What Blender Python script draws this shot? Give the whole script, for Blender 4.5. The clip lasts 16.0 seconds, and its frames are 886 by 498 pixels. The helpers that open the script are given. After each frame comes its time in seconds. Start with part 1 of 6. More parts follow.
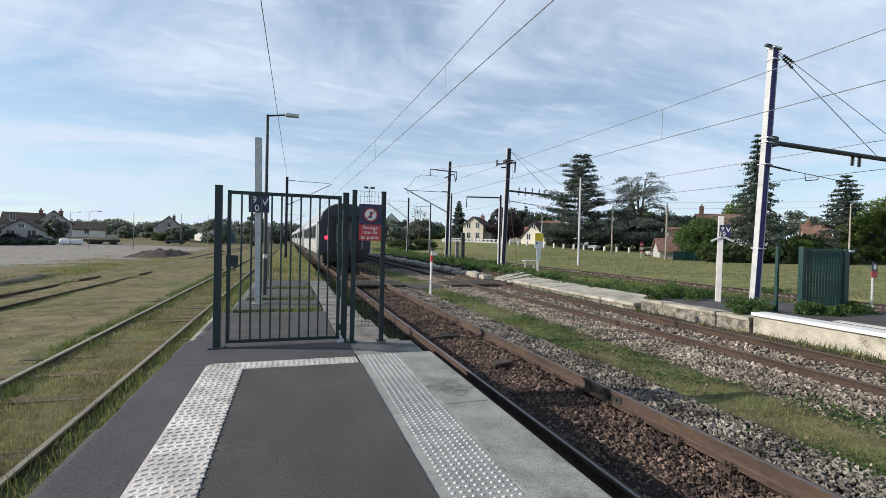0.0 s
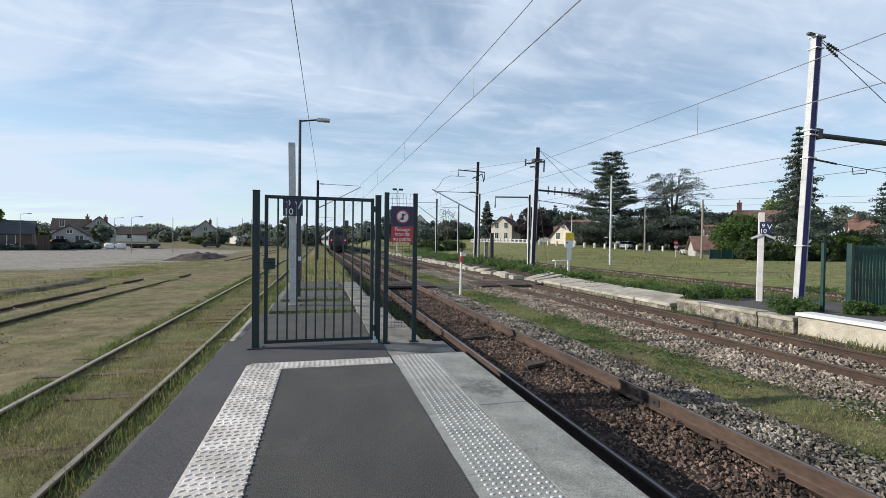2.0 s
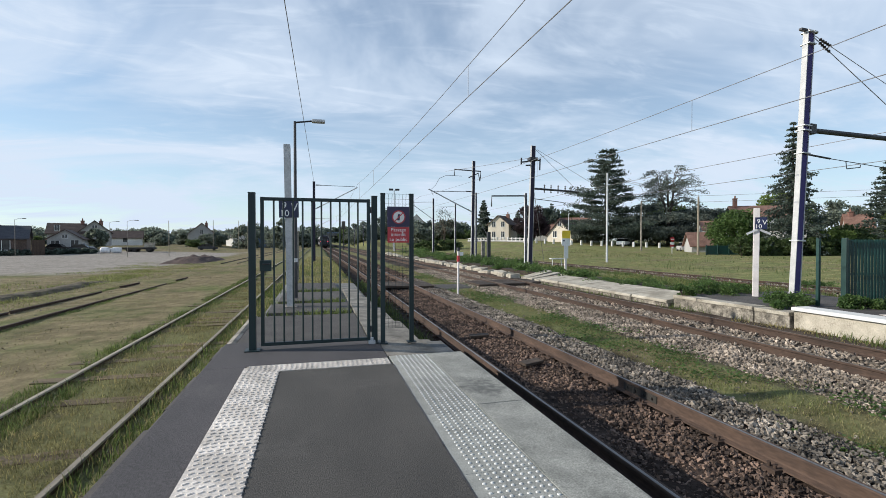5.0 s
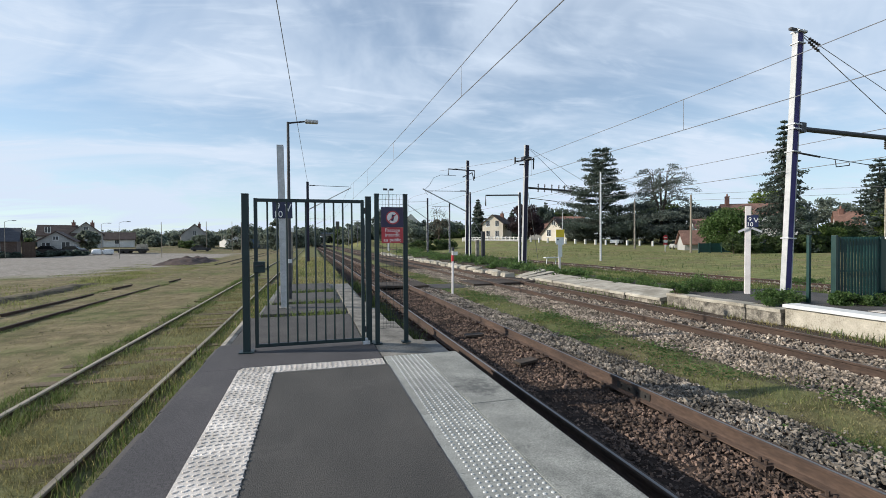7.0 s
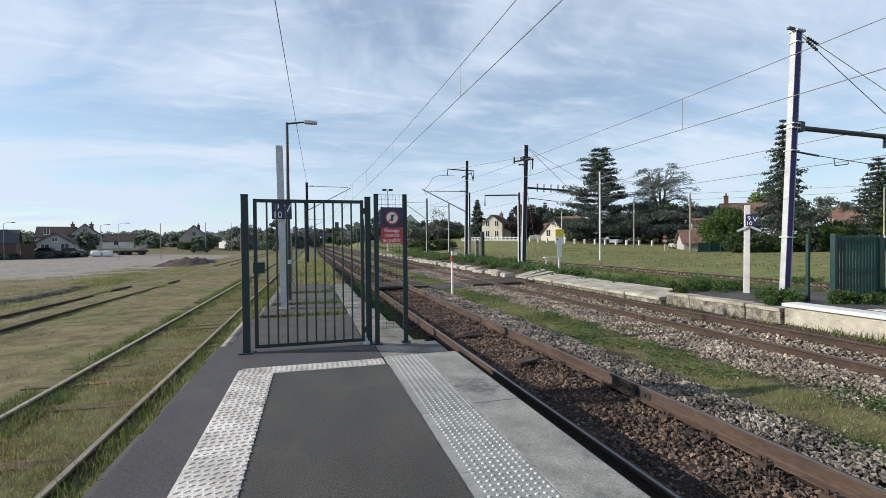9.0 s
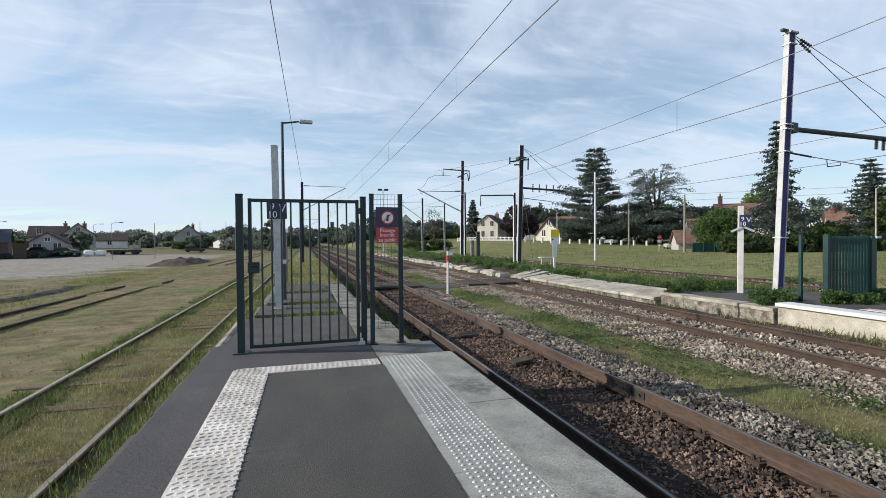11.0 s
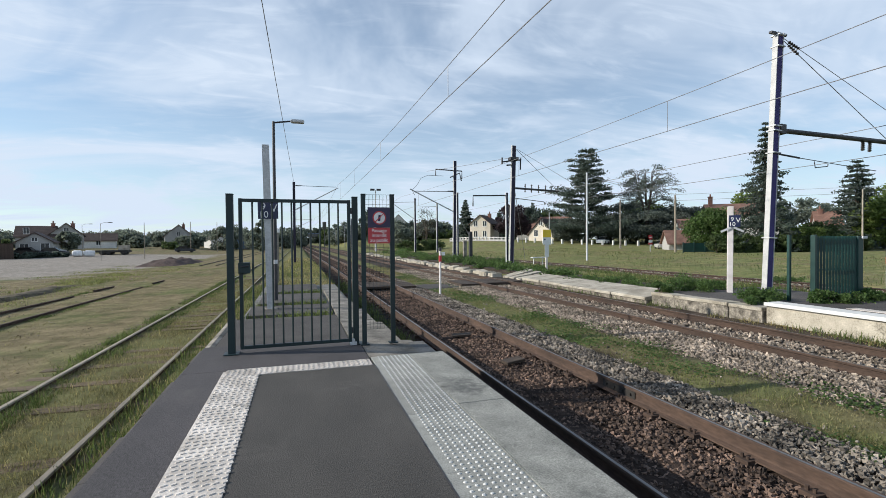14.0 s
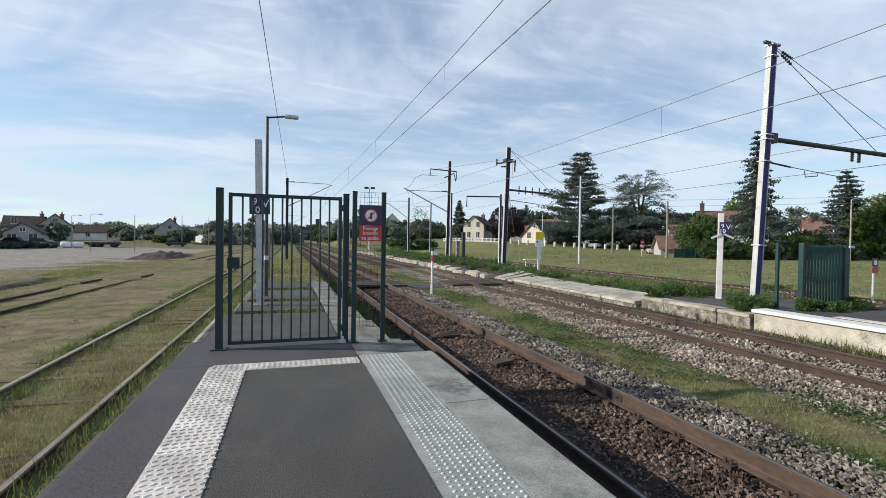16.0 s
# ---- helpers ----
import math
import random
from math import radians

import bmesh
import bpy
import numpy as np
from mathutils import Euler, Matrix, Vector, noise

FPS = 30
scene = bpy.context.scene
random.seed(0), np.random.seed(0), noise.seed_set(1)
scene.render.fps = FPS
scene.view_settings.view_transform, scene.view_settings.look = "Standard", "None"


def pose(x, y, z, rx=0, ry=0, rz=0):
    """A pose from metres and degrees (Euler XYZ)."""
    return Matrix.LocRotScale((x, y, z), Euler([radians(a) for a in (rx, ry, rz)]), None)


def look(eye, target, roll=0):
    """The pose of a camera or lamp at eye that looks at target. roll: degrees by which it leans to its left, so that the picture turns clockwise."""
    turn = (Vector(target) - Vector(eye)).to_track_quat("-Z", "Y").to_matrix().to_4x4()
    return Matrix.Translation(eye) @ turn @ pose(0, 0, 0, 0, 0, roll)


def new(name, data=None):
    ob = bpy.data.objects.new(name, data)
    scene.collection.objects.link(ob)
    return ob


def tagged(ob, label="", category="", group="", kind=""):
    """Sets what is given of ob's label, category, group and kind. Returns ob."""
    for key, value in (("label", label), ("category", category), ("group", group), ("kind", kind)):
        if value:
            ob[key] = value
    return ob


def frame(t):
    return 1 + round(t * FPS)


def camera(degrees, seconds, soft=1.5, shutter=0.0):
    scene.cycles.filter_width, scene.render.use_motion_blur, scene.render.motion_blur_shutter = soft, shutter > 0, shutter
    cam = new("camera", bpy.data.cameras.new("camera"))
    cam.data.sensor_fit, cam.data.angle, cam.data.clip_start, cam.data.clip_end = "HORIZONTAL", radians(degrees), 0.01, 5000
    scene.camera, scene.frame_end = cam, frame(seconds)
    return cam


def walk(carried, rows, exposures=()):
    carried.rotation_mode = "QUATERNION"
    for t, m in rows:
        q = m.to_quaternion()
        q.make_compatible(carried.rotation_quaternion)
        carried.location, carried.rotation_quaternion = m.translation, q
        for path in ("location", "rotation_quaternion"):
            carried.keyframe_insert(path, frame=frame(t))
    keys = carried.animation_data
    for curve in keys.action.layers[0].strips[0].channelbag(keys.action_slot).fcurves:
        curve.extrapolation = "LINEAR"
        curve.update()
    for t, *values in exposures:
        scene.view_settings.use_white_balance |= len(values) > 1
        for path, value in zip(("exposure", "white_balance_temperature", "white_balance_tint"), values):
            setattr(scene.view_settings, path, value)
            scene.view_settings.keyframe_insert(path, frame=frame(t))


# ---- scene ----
# x across the tracks, y along them, z up; z = 0 is the top of the platform
cam = camera(86.4, 16.0, soft=0.85)
PATH = [
    (0, pose(0.039, 0.026, 1.368, 89.138, -1.370, -17.946)),
    (0.5, pose(-0.009, 0.036, 1.374, 89.109, -1.435, -16.192)),
    (1, pose(-0.031, 0.028, 1.363, 89.258, -2.040, -14.468)),
    (1.5, pose(-0.026, 0.024, 1.371, 89.206, -1.854, -14.473)),
    (2, pose(-0.010, 0.024, 1.372, 89.157, -0.743, -14.520)),
    (2.5, pose(-0.009, 0.017, 1.372, 89.155, -0.589, -14.509)),
    (3, pose(-0.010, 0.019, 1.373, 89.154, -0.579, -14.514)),
    (3.5, pose(-0.012, 0.028, 1.374, 89.128, -0.501, -14.547)),
    (4, pose(-0.008, 0.026, 1.375, 89.117, -0.254, -14.542)),
    (6.5, pose(0.002, 0.006, 1.379, 89.058, 0.357, -15.408)),
    (7, pose(0.002, 0.002, 1.384, 89.043, 0.396, -15.540)),
    (7.5, pose(-0.004, 0.001, 1.383, 89.038, 0.387, -15.589)),
    (8, pose(0.000, 0.000, 1.380, 89.080, 0.600, -15.610)),
    (8.5, pose(-0.006, 0.008, 1.378, 89.088, 0.610, -15.623)),
    (9, pose(0.000, 0.000, 1.380, 89.080, 0.600, -15.610)),
    (11.5, pose(0.002, 0.000, 1.380, 89.065, 0.495, -16.511)),
    (12, pose(0.005, -0.004, 1.382, 89.055, 0.473, -16.910)),
    (12.5, pose(0.001, 0.000, 1.380, 89.048, 0.475, -17.053)),
    (13, pose(0.003, -0.001, 1.380, 89.050, 0.459, -17.054)),
    (13.5, pose(0.006, 0.000, 1.381, 89.041, 0.473, -17.051)),
    (14, pose(0.011, -0.002, 1.382, 89.070, 0.532, -17.038)),
    (14.5, pose(0.011, -0.000, 1.381, 89.099, -0.077, -17.041)),
    (15, pose(0.021, -0.008, 1.383, 89.062, -0.083, -17.128)),
    (15.5, pose(0.027, 0.002, 1.376, 89.088, -0.233, -17.912)),
    (16, pose(0.037, -0.003, 1.375, 89.080, -0.830, -17.859)),
]
walk(cam, PATH)

# ---- light ----
SUN_AZ, SUN_EL = radians(-76.0), radians(25.0)   # from +y towards +x
world = bpy.data.worlds.new("sky")
scene.world = world
world.use_nodes = True


def build_sky():
    nt = world.node_tree
    nt.nodes.clear()
    out = nt.nodes.new("ShaderNodeOutputWorld")
    bg = nt.nodes.new("ShaderNodeBackground")
    sky = nt.nodes.new("ShaderNodeTexSky")
    sky.sky_type = "NISHITA"
    sky.sun_disc = False
    sky.sun_elevation, sky.sun_rotation = SUN_EL, SUN_AZ
    sky.air_density, sky.dust_density, sky.ozone_density = 1.0, 0.05, 1.1
    co = nt.nodes.new("ShaderNodeTexCoord")
    sep = nt.nodes.new("ShaderNodeSeparateXYZ")
    nt.links.new(co.outputs["Generated"], sep.inputs[0])
    # project the direction onto a high flat layer, so that the cirrus streaks draw together at the horizon
    up = nt.nodes.new("ShaderNodeMath")
    up.operation = "MAXIMUM"
    up.inputs[1].default_value = 0.0
    nt.links.new(sep.outputs["Z"], up.inputs[0])
    add = nt.nodes.new("ShaderNodeMath")
    add.inputs[1].default_value = 0.16
    nt.links.new(up.outputs[0], add.inputs[0])
    div = nt.nodes.new("ShaderNodeVectorMath")
    div.operation = "DIVIDE"
    comb = nt.nodes.new("ShaderNodeCombineXYZ")
    for i in range(3):
        nt.links.new(add.outputs[0], comb.inputs[i])
    nt.links.new(co.outputs["Generated"], div.inputs[0])
    nt.links.new(comb.outputs[0], div.inputs[1])

    def streaks(scale, stretch, turn, detail, lo, hi, warp):
        mp = nt.nodes.new("ShaderNodeMapping")
        mp.inputs["Rotation"].default_value = (0, 0, radians(turn))
        mp.inputs["Scale"].default_value = (scale, scale * stretch, scale)
        nt.links.new(div.outputs[0], mp.inputs[0])
        nz = nt.nodes.new("ShaderNodeTexNoise")
        nz.inputs["Scale"].default_value = 1.0
        nz.inputs["Detail"].default_value = detail
        nz.inputs["Roughness"].default_value = 0.56
        nz.inputs["Distortion"].default_value = warp
        nt.links.new(mp.outputs[0], nz.inputs["Vector"])
        mr = nt.nodes.new("ShaderNodeMapRange")
        mr.interpolation_type = "SMOOTHSTEP"
        mr.inputs["From Min"].default_value, mr.inputs["From Max"].default_value = lo, hi
        nt.links.new(nz.outputs["Fac"], mr.inputs["Value"])
        return mr.outputs[0]

    a = streaks(0.70, 1.5, 48, 5.0, 0.37, 0.68, 1.2)
    b = streaks(1.7, 2.6, 56, 8.0, 0.46, 0.74, 1.9)
    mx = nt.nodes.new("ShaderNodeMath")
    mx.operation = "MULTIPLY_ADD"
    mx.inputs[1].default_value = 0.40
    nt.links.new(b, mx.inputs[0])
    nt.links.new(a, mx.inputs[2])
    cap = nt.nodes.new("ShaderNodeMath")
    cap.operation = "MULTIPLY"
    cap.use_clamp = True
    cap.inputs[1].default_value = 0.52
    nt.links.new(mx.outputs[0], cap.inputs[0])
    # thin veil everywhere under the streaks
    veil = nt.nodes.new("ShaderNodeMath")
    veil.use_clamp = True
    veil.inputs[1].default_value = 0.22
    nt.links.new(cap.outputs[0], veil.inputs[0])
    # haze thickens towards the horizon
    low = nt.nodes.new("ShaderNodeMapRange")
    low.interpolation_type = "SMOOTHSTEP"
    low.inputs["From Min"].default_value, low.inputs["From Max"].default_value = 0.30, 0.0
    low.inputs["To Min"].default_value, low.inputs["To Max"].default_value = 0.32, 0.57
    nt.links.new(up.outputs[0], low.inputs["Value"])
    nt.links.new(low.outputs[0], veil.inputs[1])
    # the cirrus thins out towards the zenith
    thin = nt.nodes.new("ShaderNodeMapRange")
    thin.interpolation_type = "SMOOTHSTEP"
    thin.inputs["From Min"].default_value, thin.inputs["From Max"].default_value = 0.48, 0.80
    thin.inputs["To Min"].default_value, thin.inputs["To Max"].default_value = 1.0, 0.30
    nt.links.new(up.outputs[0], thin.inputs["Value"])
    clear = nt.nodes.new("ShaderNodeMath")
    clear.operation = "MULTIPLY"
    nt.links.new(veil.outputs[0], clear.inputs[0])
    nt.links.new(thin.outputs[0], clear.inputs[1])
    mix = nt.nodes.new("ShaderNodeMix")
    mix.data_type = "RGBA"
    mix.inputs["B"].default_value = CLOUD
    nt.links.new(clear.outputs[0], mix.inputs["Factor"])
    azure = nt.nodes.new("ShaderNodeVectorMath")
    azure.operation = "MULTIPLY"
    azure.inputs[1].default_value = (0.86, 1.03, 1.12)
    nt.links.new(sky.outputs[0], azure.inputs[0])
    nt.links.new(azure.outputs[0], mix.inputs["A"])
    nt.links.new(mix.outputs["Result"], bg.inputs["Color"])
    bg.inputs["Strength"].default_value = 0.12
    nt.links.new(bg.outputs[0], out.inputs["Surface"])


CLOUD = (5.80, 6.72, 8.00, 1)
build_sky()
sun = new("sun", bpy.data.lights.new("sun", "SUN"))
sun.data.energy, sun.data.angle, sun.data.color = 5.0, radians(0.6), (1.0, 0.94, 0.84)
sun.matrix_world = look((0, 0, 0), (-math.sin(SUN_AZ) * math.cos(SUN_EL), -math.cos(SUN_AZ) * math.cos(SUN_EL), -math.sin(SUN_EL)))
scene.view_settings.exposure = 0.0

# ---- materials ----


def surf(name, c1, c2, scale=6.0, rough=0.8, bump=0.15, metal=0.0, fine=60.0, speck=0.25, spread=0.12, island=False, stretch=(1, 1, 1), rough_var=0.1, bump_dist=0.01):
    """Two-scale procedural surface: large blotches from c1 to c2, fine speckle, relief, and a shift from piece to piece."""
    m = bpy.data.materials.new(name)
    m.use_nodes = True
    nt = m.node_tree
    b = nt.nodes["Principled BSDF"]
    co = nt.nodes.new("ShaderNodeTexCoord")
    mp = nt.nodes.new("ShaderNodeMapping")
    mp.inputs["Scale"].default_value = stretch
    nt.links.new(co.outputs["Object"], mp.inputs[0])
    n1 = nt.nodes.new("ShaderNodeTexNoise")
    n1.inputs["Scale"].default_value, n1.inputs["Detail"].default_value, n1.inputs["Roughness"].default_value = scale, 5, 0.6
    n2 = nt.nodes.new("ShaderNodeTexNoise")
    n2.inputs["Scale"].default_value, n2.inputs["Detail"].default_value = fine, 3
    for n in (n1, n2):
        nt.links.new(mp.outputs[0], n.inputs["Vector"])
    r = nt.nodes.new("ShaderNodeValToRGB")
    r.color_ramp.elements[0].position, r.color_ramp.elements[1].position = 0.32, 0.68
    r.color_ramp.elements[0].color, r.color_ramp.elements[1].color = (*c1, 1), (*c2, 1)
    nt.links.new(n1.outputs["Fac"], r.inputs[0])
    # speckle and piece-to-piece shift change the value
    rnd = nt.nodes.new("ShaderNodeNewGeometry") if island else nt.nodes.new("ShaderNodeObjectInfo")
    rout = rnd.outputs["Random Per Island"] if island else rnd.outputs["Random"]
    s1 = nt.nodes.new("ShaderNodeMapRange")
    s1.inputs["From Min"].default_value, s1.inputs["From Max"].default_value = 0.3, 0.7
    s1.inputs["To Min"].default_value, s1.inputs["To Max"].default_value = 1 - speck, 1 + speck
    nt.links.new(n2.outputs["Fac"], s1.inputs["Value"])
    s2 = nt.nodes.new("ShaderNodeMapRange")
    s2.inputs["To Min"].default_value, s2.inputs["To Max"].default_value = 1 - spread, 1 + spread
    nt.links.new(rout, s2.inputs["Value"])
    mu = nt.nodes.new("ShaderNodeMath")
    mu.operation = "MULTIPLY"
    nt.links.new(s1.outputs[0], mu.inputs[0])
    nt.links.new(s2.outputs[0], mu.inputs[1])
    hsv = nt.nodes.new("ShaderNodeHueSaturation")
    nt.links.new(r.outputs[0], hsv.inputs["Color"])
    nt.links.new(mu.outputs[0], hsv.inputs["Value"])
    nt.links.new(hsv.outputs[0], b.inputs["Base Color"])
    rr = nt.nodes.new("ShaderNodeMapRange")
    rr.inputs["To Min"].default_value, rr.inputs["To Max"].default_value = max(0.03, rough - rough_var), min(1, rough + rough_var)
    nt.links.new(n1.outputs["Fac"], rr.inputs["Value"])
    nt.links.new(rr.outputs[0], b.inputs["Roughness"])
    b.inputs["Metallic"].default_value = metal
    if bump:
        bp = nt.nodes.new("ShaderNodeBump")
        bp.inputs["Strength"].default_value, bp.inputs["Distance"].default_value = bump, bump_dist
        nt.links.new(n2.outputs["Fac"], bp.inputs["Height"])
        nt.links.new(bp.outputs[0], b.inputs["Normal"])
    return m


def glow(name, color, strength):
    m = bpy.data.materials.new(name)
    m.use_nodes = True
    b = m.node_tree.nodes["Principled BSDF"]
    b.inputs["Base Color"].default_value = (*color, 1)
    b.inputs["Emission Color"].default_value = (*color, 1)
    b.inputs["Emission Strength"].default_value = strength
    return m


def leafy(name, c1, c2, scale=0.8):
    """Leaf or blade: colour differs from blade to blade, a little light passes through."""
    m = surf(name, c1, c2, scale=scale, rough=0.6, bump=0, fine=9.0, speck=0.2, spread=0.45, island=True)
    nt = m.node_tree
    b = nt.nodes["Principled BSDF"]
    tr = nt.nodes.new("ShaderNodeBsdfTranslucent")
    hsv = [n for n in nt.nodes if n.type == "HUE_SAT"][0]
    nt.links.new(hsv.outputs[0], tr.inputs["Color"])
    mx = nt.nodes.new("ShaderNodeMixShader")
    mx.inputs[0].default_value = 0.52
    nt.links.new(b.outputs[0], mx.inputs[1])
    nt.links.new(tr.outputs[0], mx.inputs[2])
    nt.links.new(mx.outputs[0], nt.nodes["Material Output"].inputs["Surface"])
    return m


M = {
    "asphalt": surf("asphalt", (0.047, 0.0432, 0.0385), (0.073, 0.0668, 0.0595), scale=1.3, rough=0.9, bump=0.45, fine=120, speck=0.70, bump_dist=0.007, stretch=(1.4, 0.5, 1)),
    "asphalt_side": surf("side_asphalt", (0.052, 0.048, 0.050), (0.082, 0.075, 0.078), scale=1.1, rough=0.9, bump=0.4, fine=85, speck=0.6, bump_dist=0.006, stretch=(1.5, 0.6, 1)),
    "asphalt_old": surf("old_asphalt", (0.046, 0.041, 0.038), (0.088, 0.079, 0.072), scale=1.7, rough=0.9, bump=0.5, fine=150, speck=0.3, bump_dist=0.006),
    "slab": surf("granite_slab", (0.205, 0.205, 0.182), (0.355, 0.350, 0.312), scale=3.2, rough=0.85, bump=0.3, fine=110, speck=0.4, bump_dist=0.004),
    "tactile": surf("tactile_slab", (0.215, 0.215, 0.194), (0.345, 0.342, 0.308), scale=4.0, rough=0.8, bump=0.3, fine=110, speck=0.35, bump_dist=0.004),
    "stud": surf("stud_resin", (0.42, 0.42, 0.40), (0.62, 0.62, 0.59), scale=5, rough=0.5, bump=0.1, fine=90, speck=0.15),
    "white_strip": surf("white_resin", (0.46, 0.410, 0.355), (0.80, 0.730, 0.655), scale=3.4, rough=0.6, bump=0.15, fine=70, speck=0.2),
    "concrete": surf("concrete", (0.10, 0.090, 0.072), (0.33, 0.30, 0.255), scale=2.4, rough=0.9, bump=0.35, fine=40, speck=0.22),
    "concrete_dark": surf("weathered_concrete", (0.10, 0.10, 0.095), (0.24, 0.23, 0.21), scale=2.2, rough=0.92, bump=0.4, fine=30, speck=0.25),
    "kerb_old": surf("stained_kerb", (0.060, 0.052, 0.042), (0.34, 0.305, 0.25), scale=5.5, rough=0.95, bump=0.6, fine=28, speck=0.35),
    "concrete_pale": surf("pale_concrete", (0.25, 0.22, 0.17), (0.53, 0.485, 0.40), scale=1.5, rough=0.85, bump=0.3, fine=35, speck=0.12),
    "rail": surf("rusty_rail", (0.044, 0.028, 0.021), (0.090, 0.057, 0.041), scale=5, rough=0.92, bump=0.35, metal=0.0, fine=45, speck=0.25, stretch=(1, 0.25, 1)),
    "rail_top": surf("worn_rail_head", (0.16, 0.15, 0.145), (0.27, 0.26, 0.25), scale=4, rough=0.45, bump=0.05, metal=0.7, fine=60, speck=0.12, stretch=(1, 0.05, 1)),
    "rail_dull": surf("dull_rail_head", (0.14, 0.12, 0.10), (0.26, 0.225, 0.19), scale=4, rough=0.6, bump=0.1, metal=0.5, fine=50, speck=0.2, stretch=(1, 0.1, 1)),
    "rail_siding": surf("weathered_rail_head", (0.25, 0.215, 0.165), (0.40, 0.35, 0.27), scale=4, rough=0.75, bump=0.1, metal=0.1, fine=50, speck=0.2, stretch=(1, 0.1, 1)),
    "sleeper": surf("sleeper_wood", (0.035, 0.026, 0.020), (0.085, 0.062, 0.045), scale=5, rough=0.9, bump=0.6, fine=30, speck=0.3, stretch=(0.3, 3, 1), spread=0.25),
    "sleeper_old": surf("grey_sleeper_wood", (0.095, 0.066, 0.038), (0.195, 0.145, 0.084), scale=4, rough=0.95, bump=0.6, fine=26, speck=0.3, stretch=(0.3, 3, 1), spread=0.25),
    "stone_rust": surf("rusty_ballast", (0.050, 0.034, 0.026), (0.205, 0.138, 0.104), scale=2, rough=0.95, bump=0, fine=60, speck=0.25, spread=0.75, island=True),
    "stone_grey": surf("grey_ballast", (0.054, 0.047, 0.039), (0.325, 0.280, 0.230), scale=1.8, rough=0.9, bump=0, fine=60, speck=0.2, spread=0.75, island=True),
    "stone_pale": surf("pale_ballast", (0.095, 0.076, 0.058), (0.410, 0.340, 0.272), scale=1.8, rough=0.9, bump=0, fine=60, speck=0.2, spread=0.65, island=True),
    "green": surf("green_paint", (0.004, 0.017, 0.020), (0.007, 0.026, 0.028), scale=3, rough=0.5, bump=0.05, fine=80, speck=0.12),
    "green_fence": surf("fence_green_paint", (0.003, 0.030, 0.026), (0.006, 0.045, 0.038), scale=3, rough=0.45, bump=0.05, fine=60, speck=0.15),
    "galva": surf("galvanised_steel", (0.44, 0.45, 0.46), (0.62, 0.63, 0.64), scale=9, rough=0.5, bump=0.05, metal=0.25, fine=40, speck=0.1),
    "steel_dark": surf("dark_steel", (0.030, 0.032, 0.036), (0.070, 0.070, 0.075), scale=4, rough=0.55, bump=0.1, metal=0.4, fine=40, speck=0.2),
    "mast_white": surf("mast_paint", (0.38, 0.38, 0.38), (0.54, 0.54, 0.53), scale=2.5, rough=0.55, bump=0.08, fine=50, speck=0.1),
    # shade on the recessed mast webs, put into the colour: violet and near-black
    "web_shade_violet": surf("violet_web_shade", (0.040, 0.033, 0.120), (0.060, 0.050, 0.170), scale=3, rough=0.85, bump=0.1, fine=30, speck=0.15),
    "web_shade_dark": surf("dark_web_shade", (0.022, 0.020, 0.040), (0.036, 0.032, 0.060), scale=3, rough=0.85, bump=0.1, fine=30, speck=0.15),
    "post_white": surf("post_paint", (0.66, 0.60, 0.57), (0.80, 0.76, 0.74), scale=3, rough=0.6, bump=0.1, fine=50, speck=0.1),
    "pole_wood": surf("pole_wood", (0.20, 0.17, 0.13), (0.32, 0.28, 0.22), scale=3, rough=0.9, bump=0.3, fine=20, speck=0.2, stretch=(3, 3, 0.2)),
    "pole_dark": surf("dark_boards", (0.045, 0.030, 0.022), (0.085, 0.060, 0.045), scale=3, rough=0.9, bump=0.3, fine=20, speck=0.25, stretch=(3, 3, 0.3)),
    "wire": surf("wire_metal", (0.19, 0.19, 0.20), (0.27, 0.27, 0.28), scale=5, rough=0.5, bump=0, metal=0.3),
    "insulator": surf("insulator", (0.03, 0.025, 0.022), (0.06, 0.05, 0.045), scale=8, rough=0.3, bump=0),
    "blue": surf("sign_blue", (0.012, 0.018, 0.060), (0.018, 0.026, 0.080), scale=4, rough=0.4, bump=0, fine=30, speck=0.1),
    "navy": surf("sign_navy", (0.025, 0.018, 0.055), (0.035, 0.026, 0.075), scale=4, rough=0.4, bump=0, fine=30, speck=0.1),
    "red": surf("sign_red", (0.45, 0.035, 0.045), (0.55, 0.050, 0.060), scale=4, rough=0.4, bump=0, fine=30, speck=0.08),
    "yellow": surf("sign_yellow", (0.72, 0.50, 0.02), (0.82, 0.60, 0.04), scale=4, rough=0.5, bump=0, fine=30, speck=0.08),
    "white": surf("white_paint", (0.72, 0.72, 0.70), (0.82, 0.82, 0.80), scale=4, rough=0.5, bump=0, fine=40, speck=0.08),
    "coach": surf("coach_paint", (0.36, 0.355, 0.345), (0.50, 0.495, 0.48), scale=0.7, rough=0.4, bump=0.03, fine=15, speck=0.1),
    "coach_band": surf("coach_band_paint", (0.16, 0.165, 0.18), (0.22, 0.225, 0.24), scale=1, rough=0.35, bump=0.03, fine=15, speck=0.1),
    "coach_roof": surf("coach_roof_paint", (0.26, 0.26, 0.27), (0.40, 0.40, 0.41), scale=0.8, rough=0.55, bump=0.05, fine=12, speck=0.15),
    "coach_end": surf("coach_end_paint", (0.018, 0.020, 0.035), (0.030, 0.032, 0.050), scale=1.2, rough=0.5, bump=0.05, fine=15, speck=0.15),
    "underframe": surf("underframe", (0.015, 0.014, 0.013), (0.04, 0.035, 0.03), scale=2, rough=0.8, bump=0.2, fine=20, speck=0.25),
    "glass": surf("tinted_glass", (0.010, 0.012, 0.014), (0.016, 0.018, 0.020), scale=1, rough=0.08, bump=0, speck=0.05, rough_var=0.03),
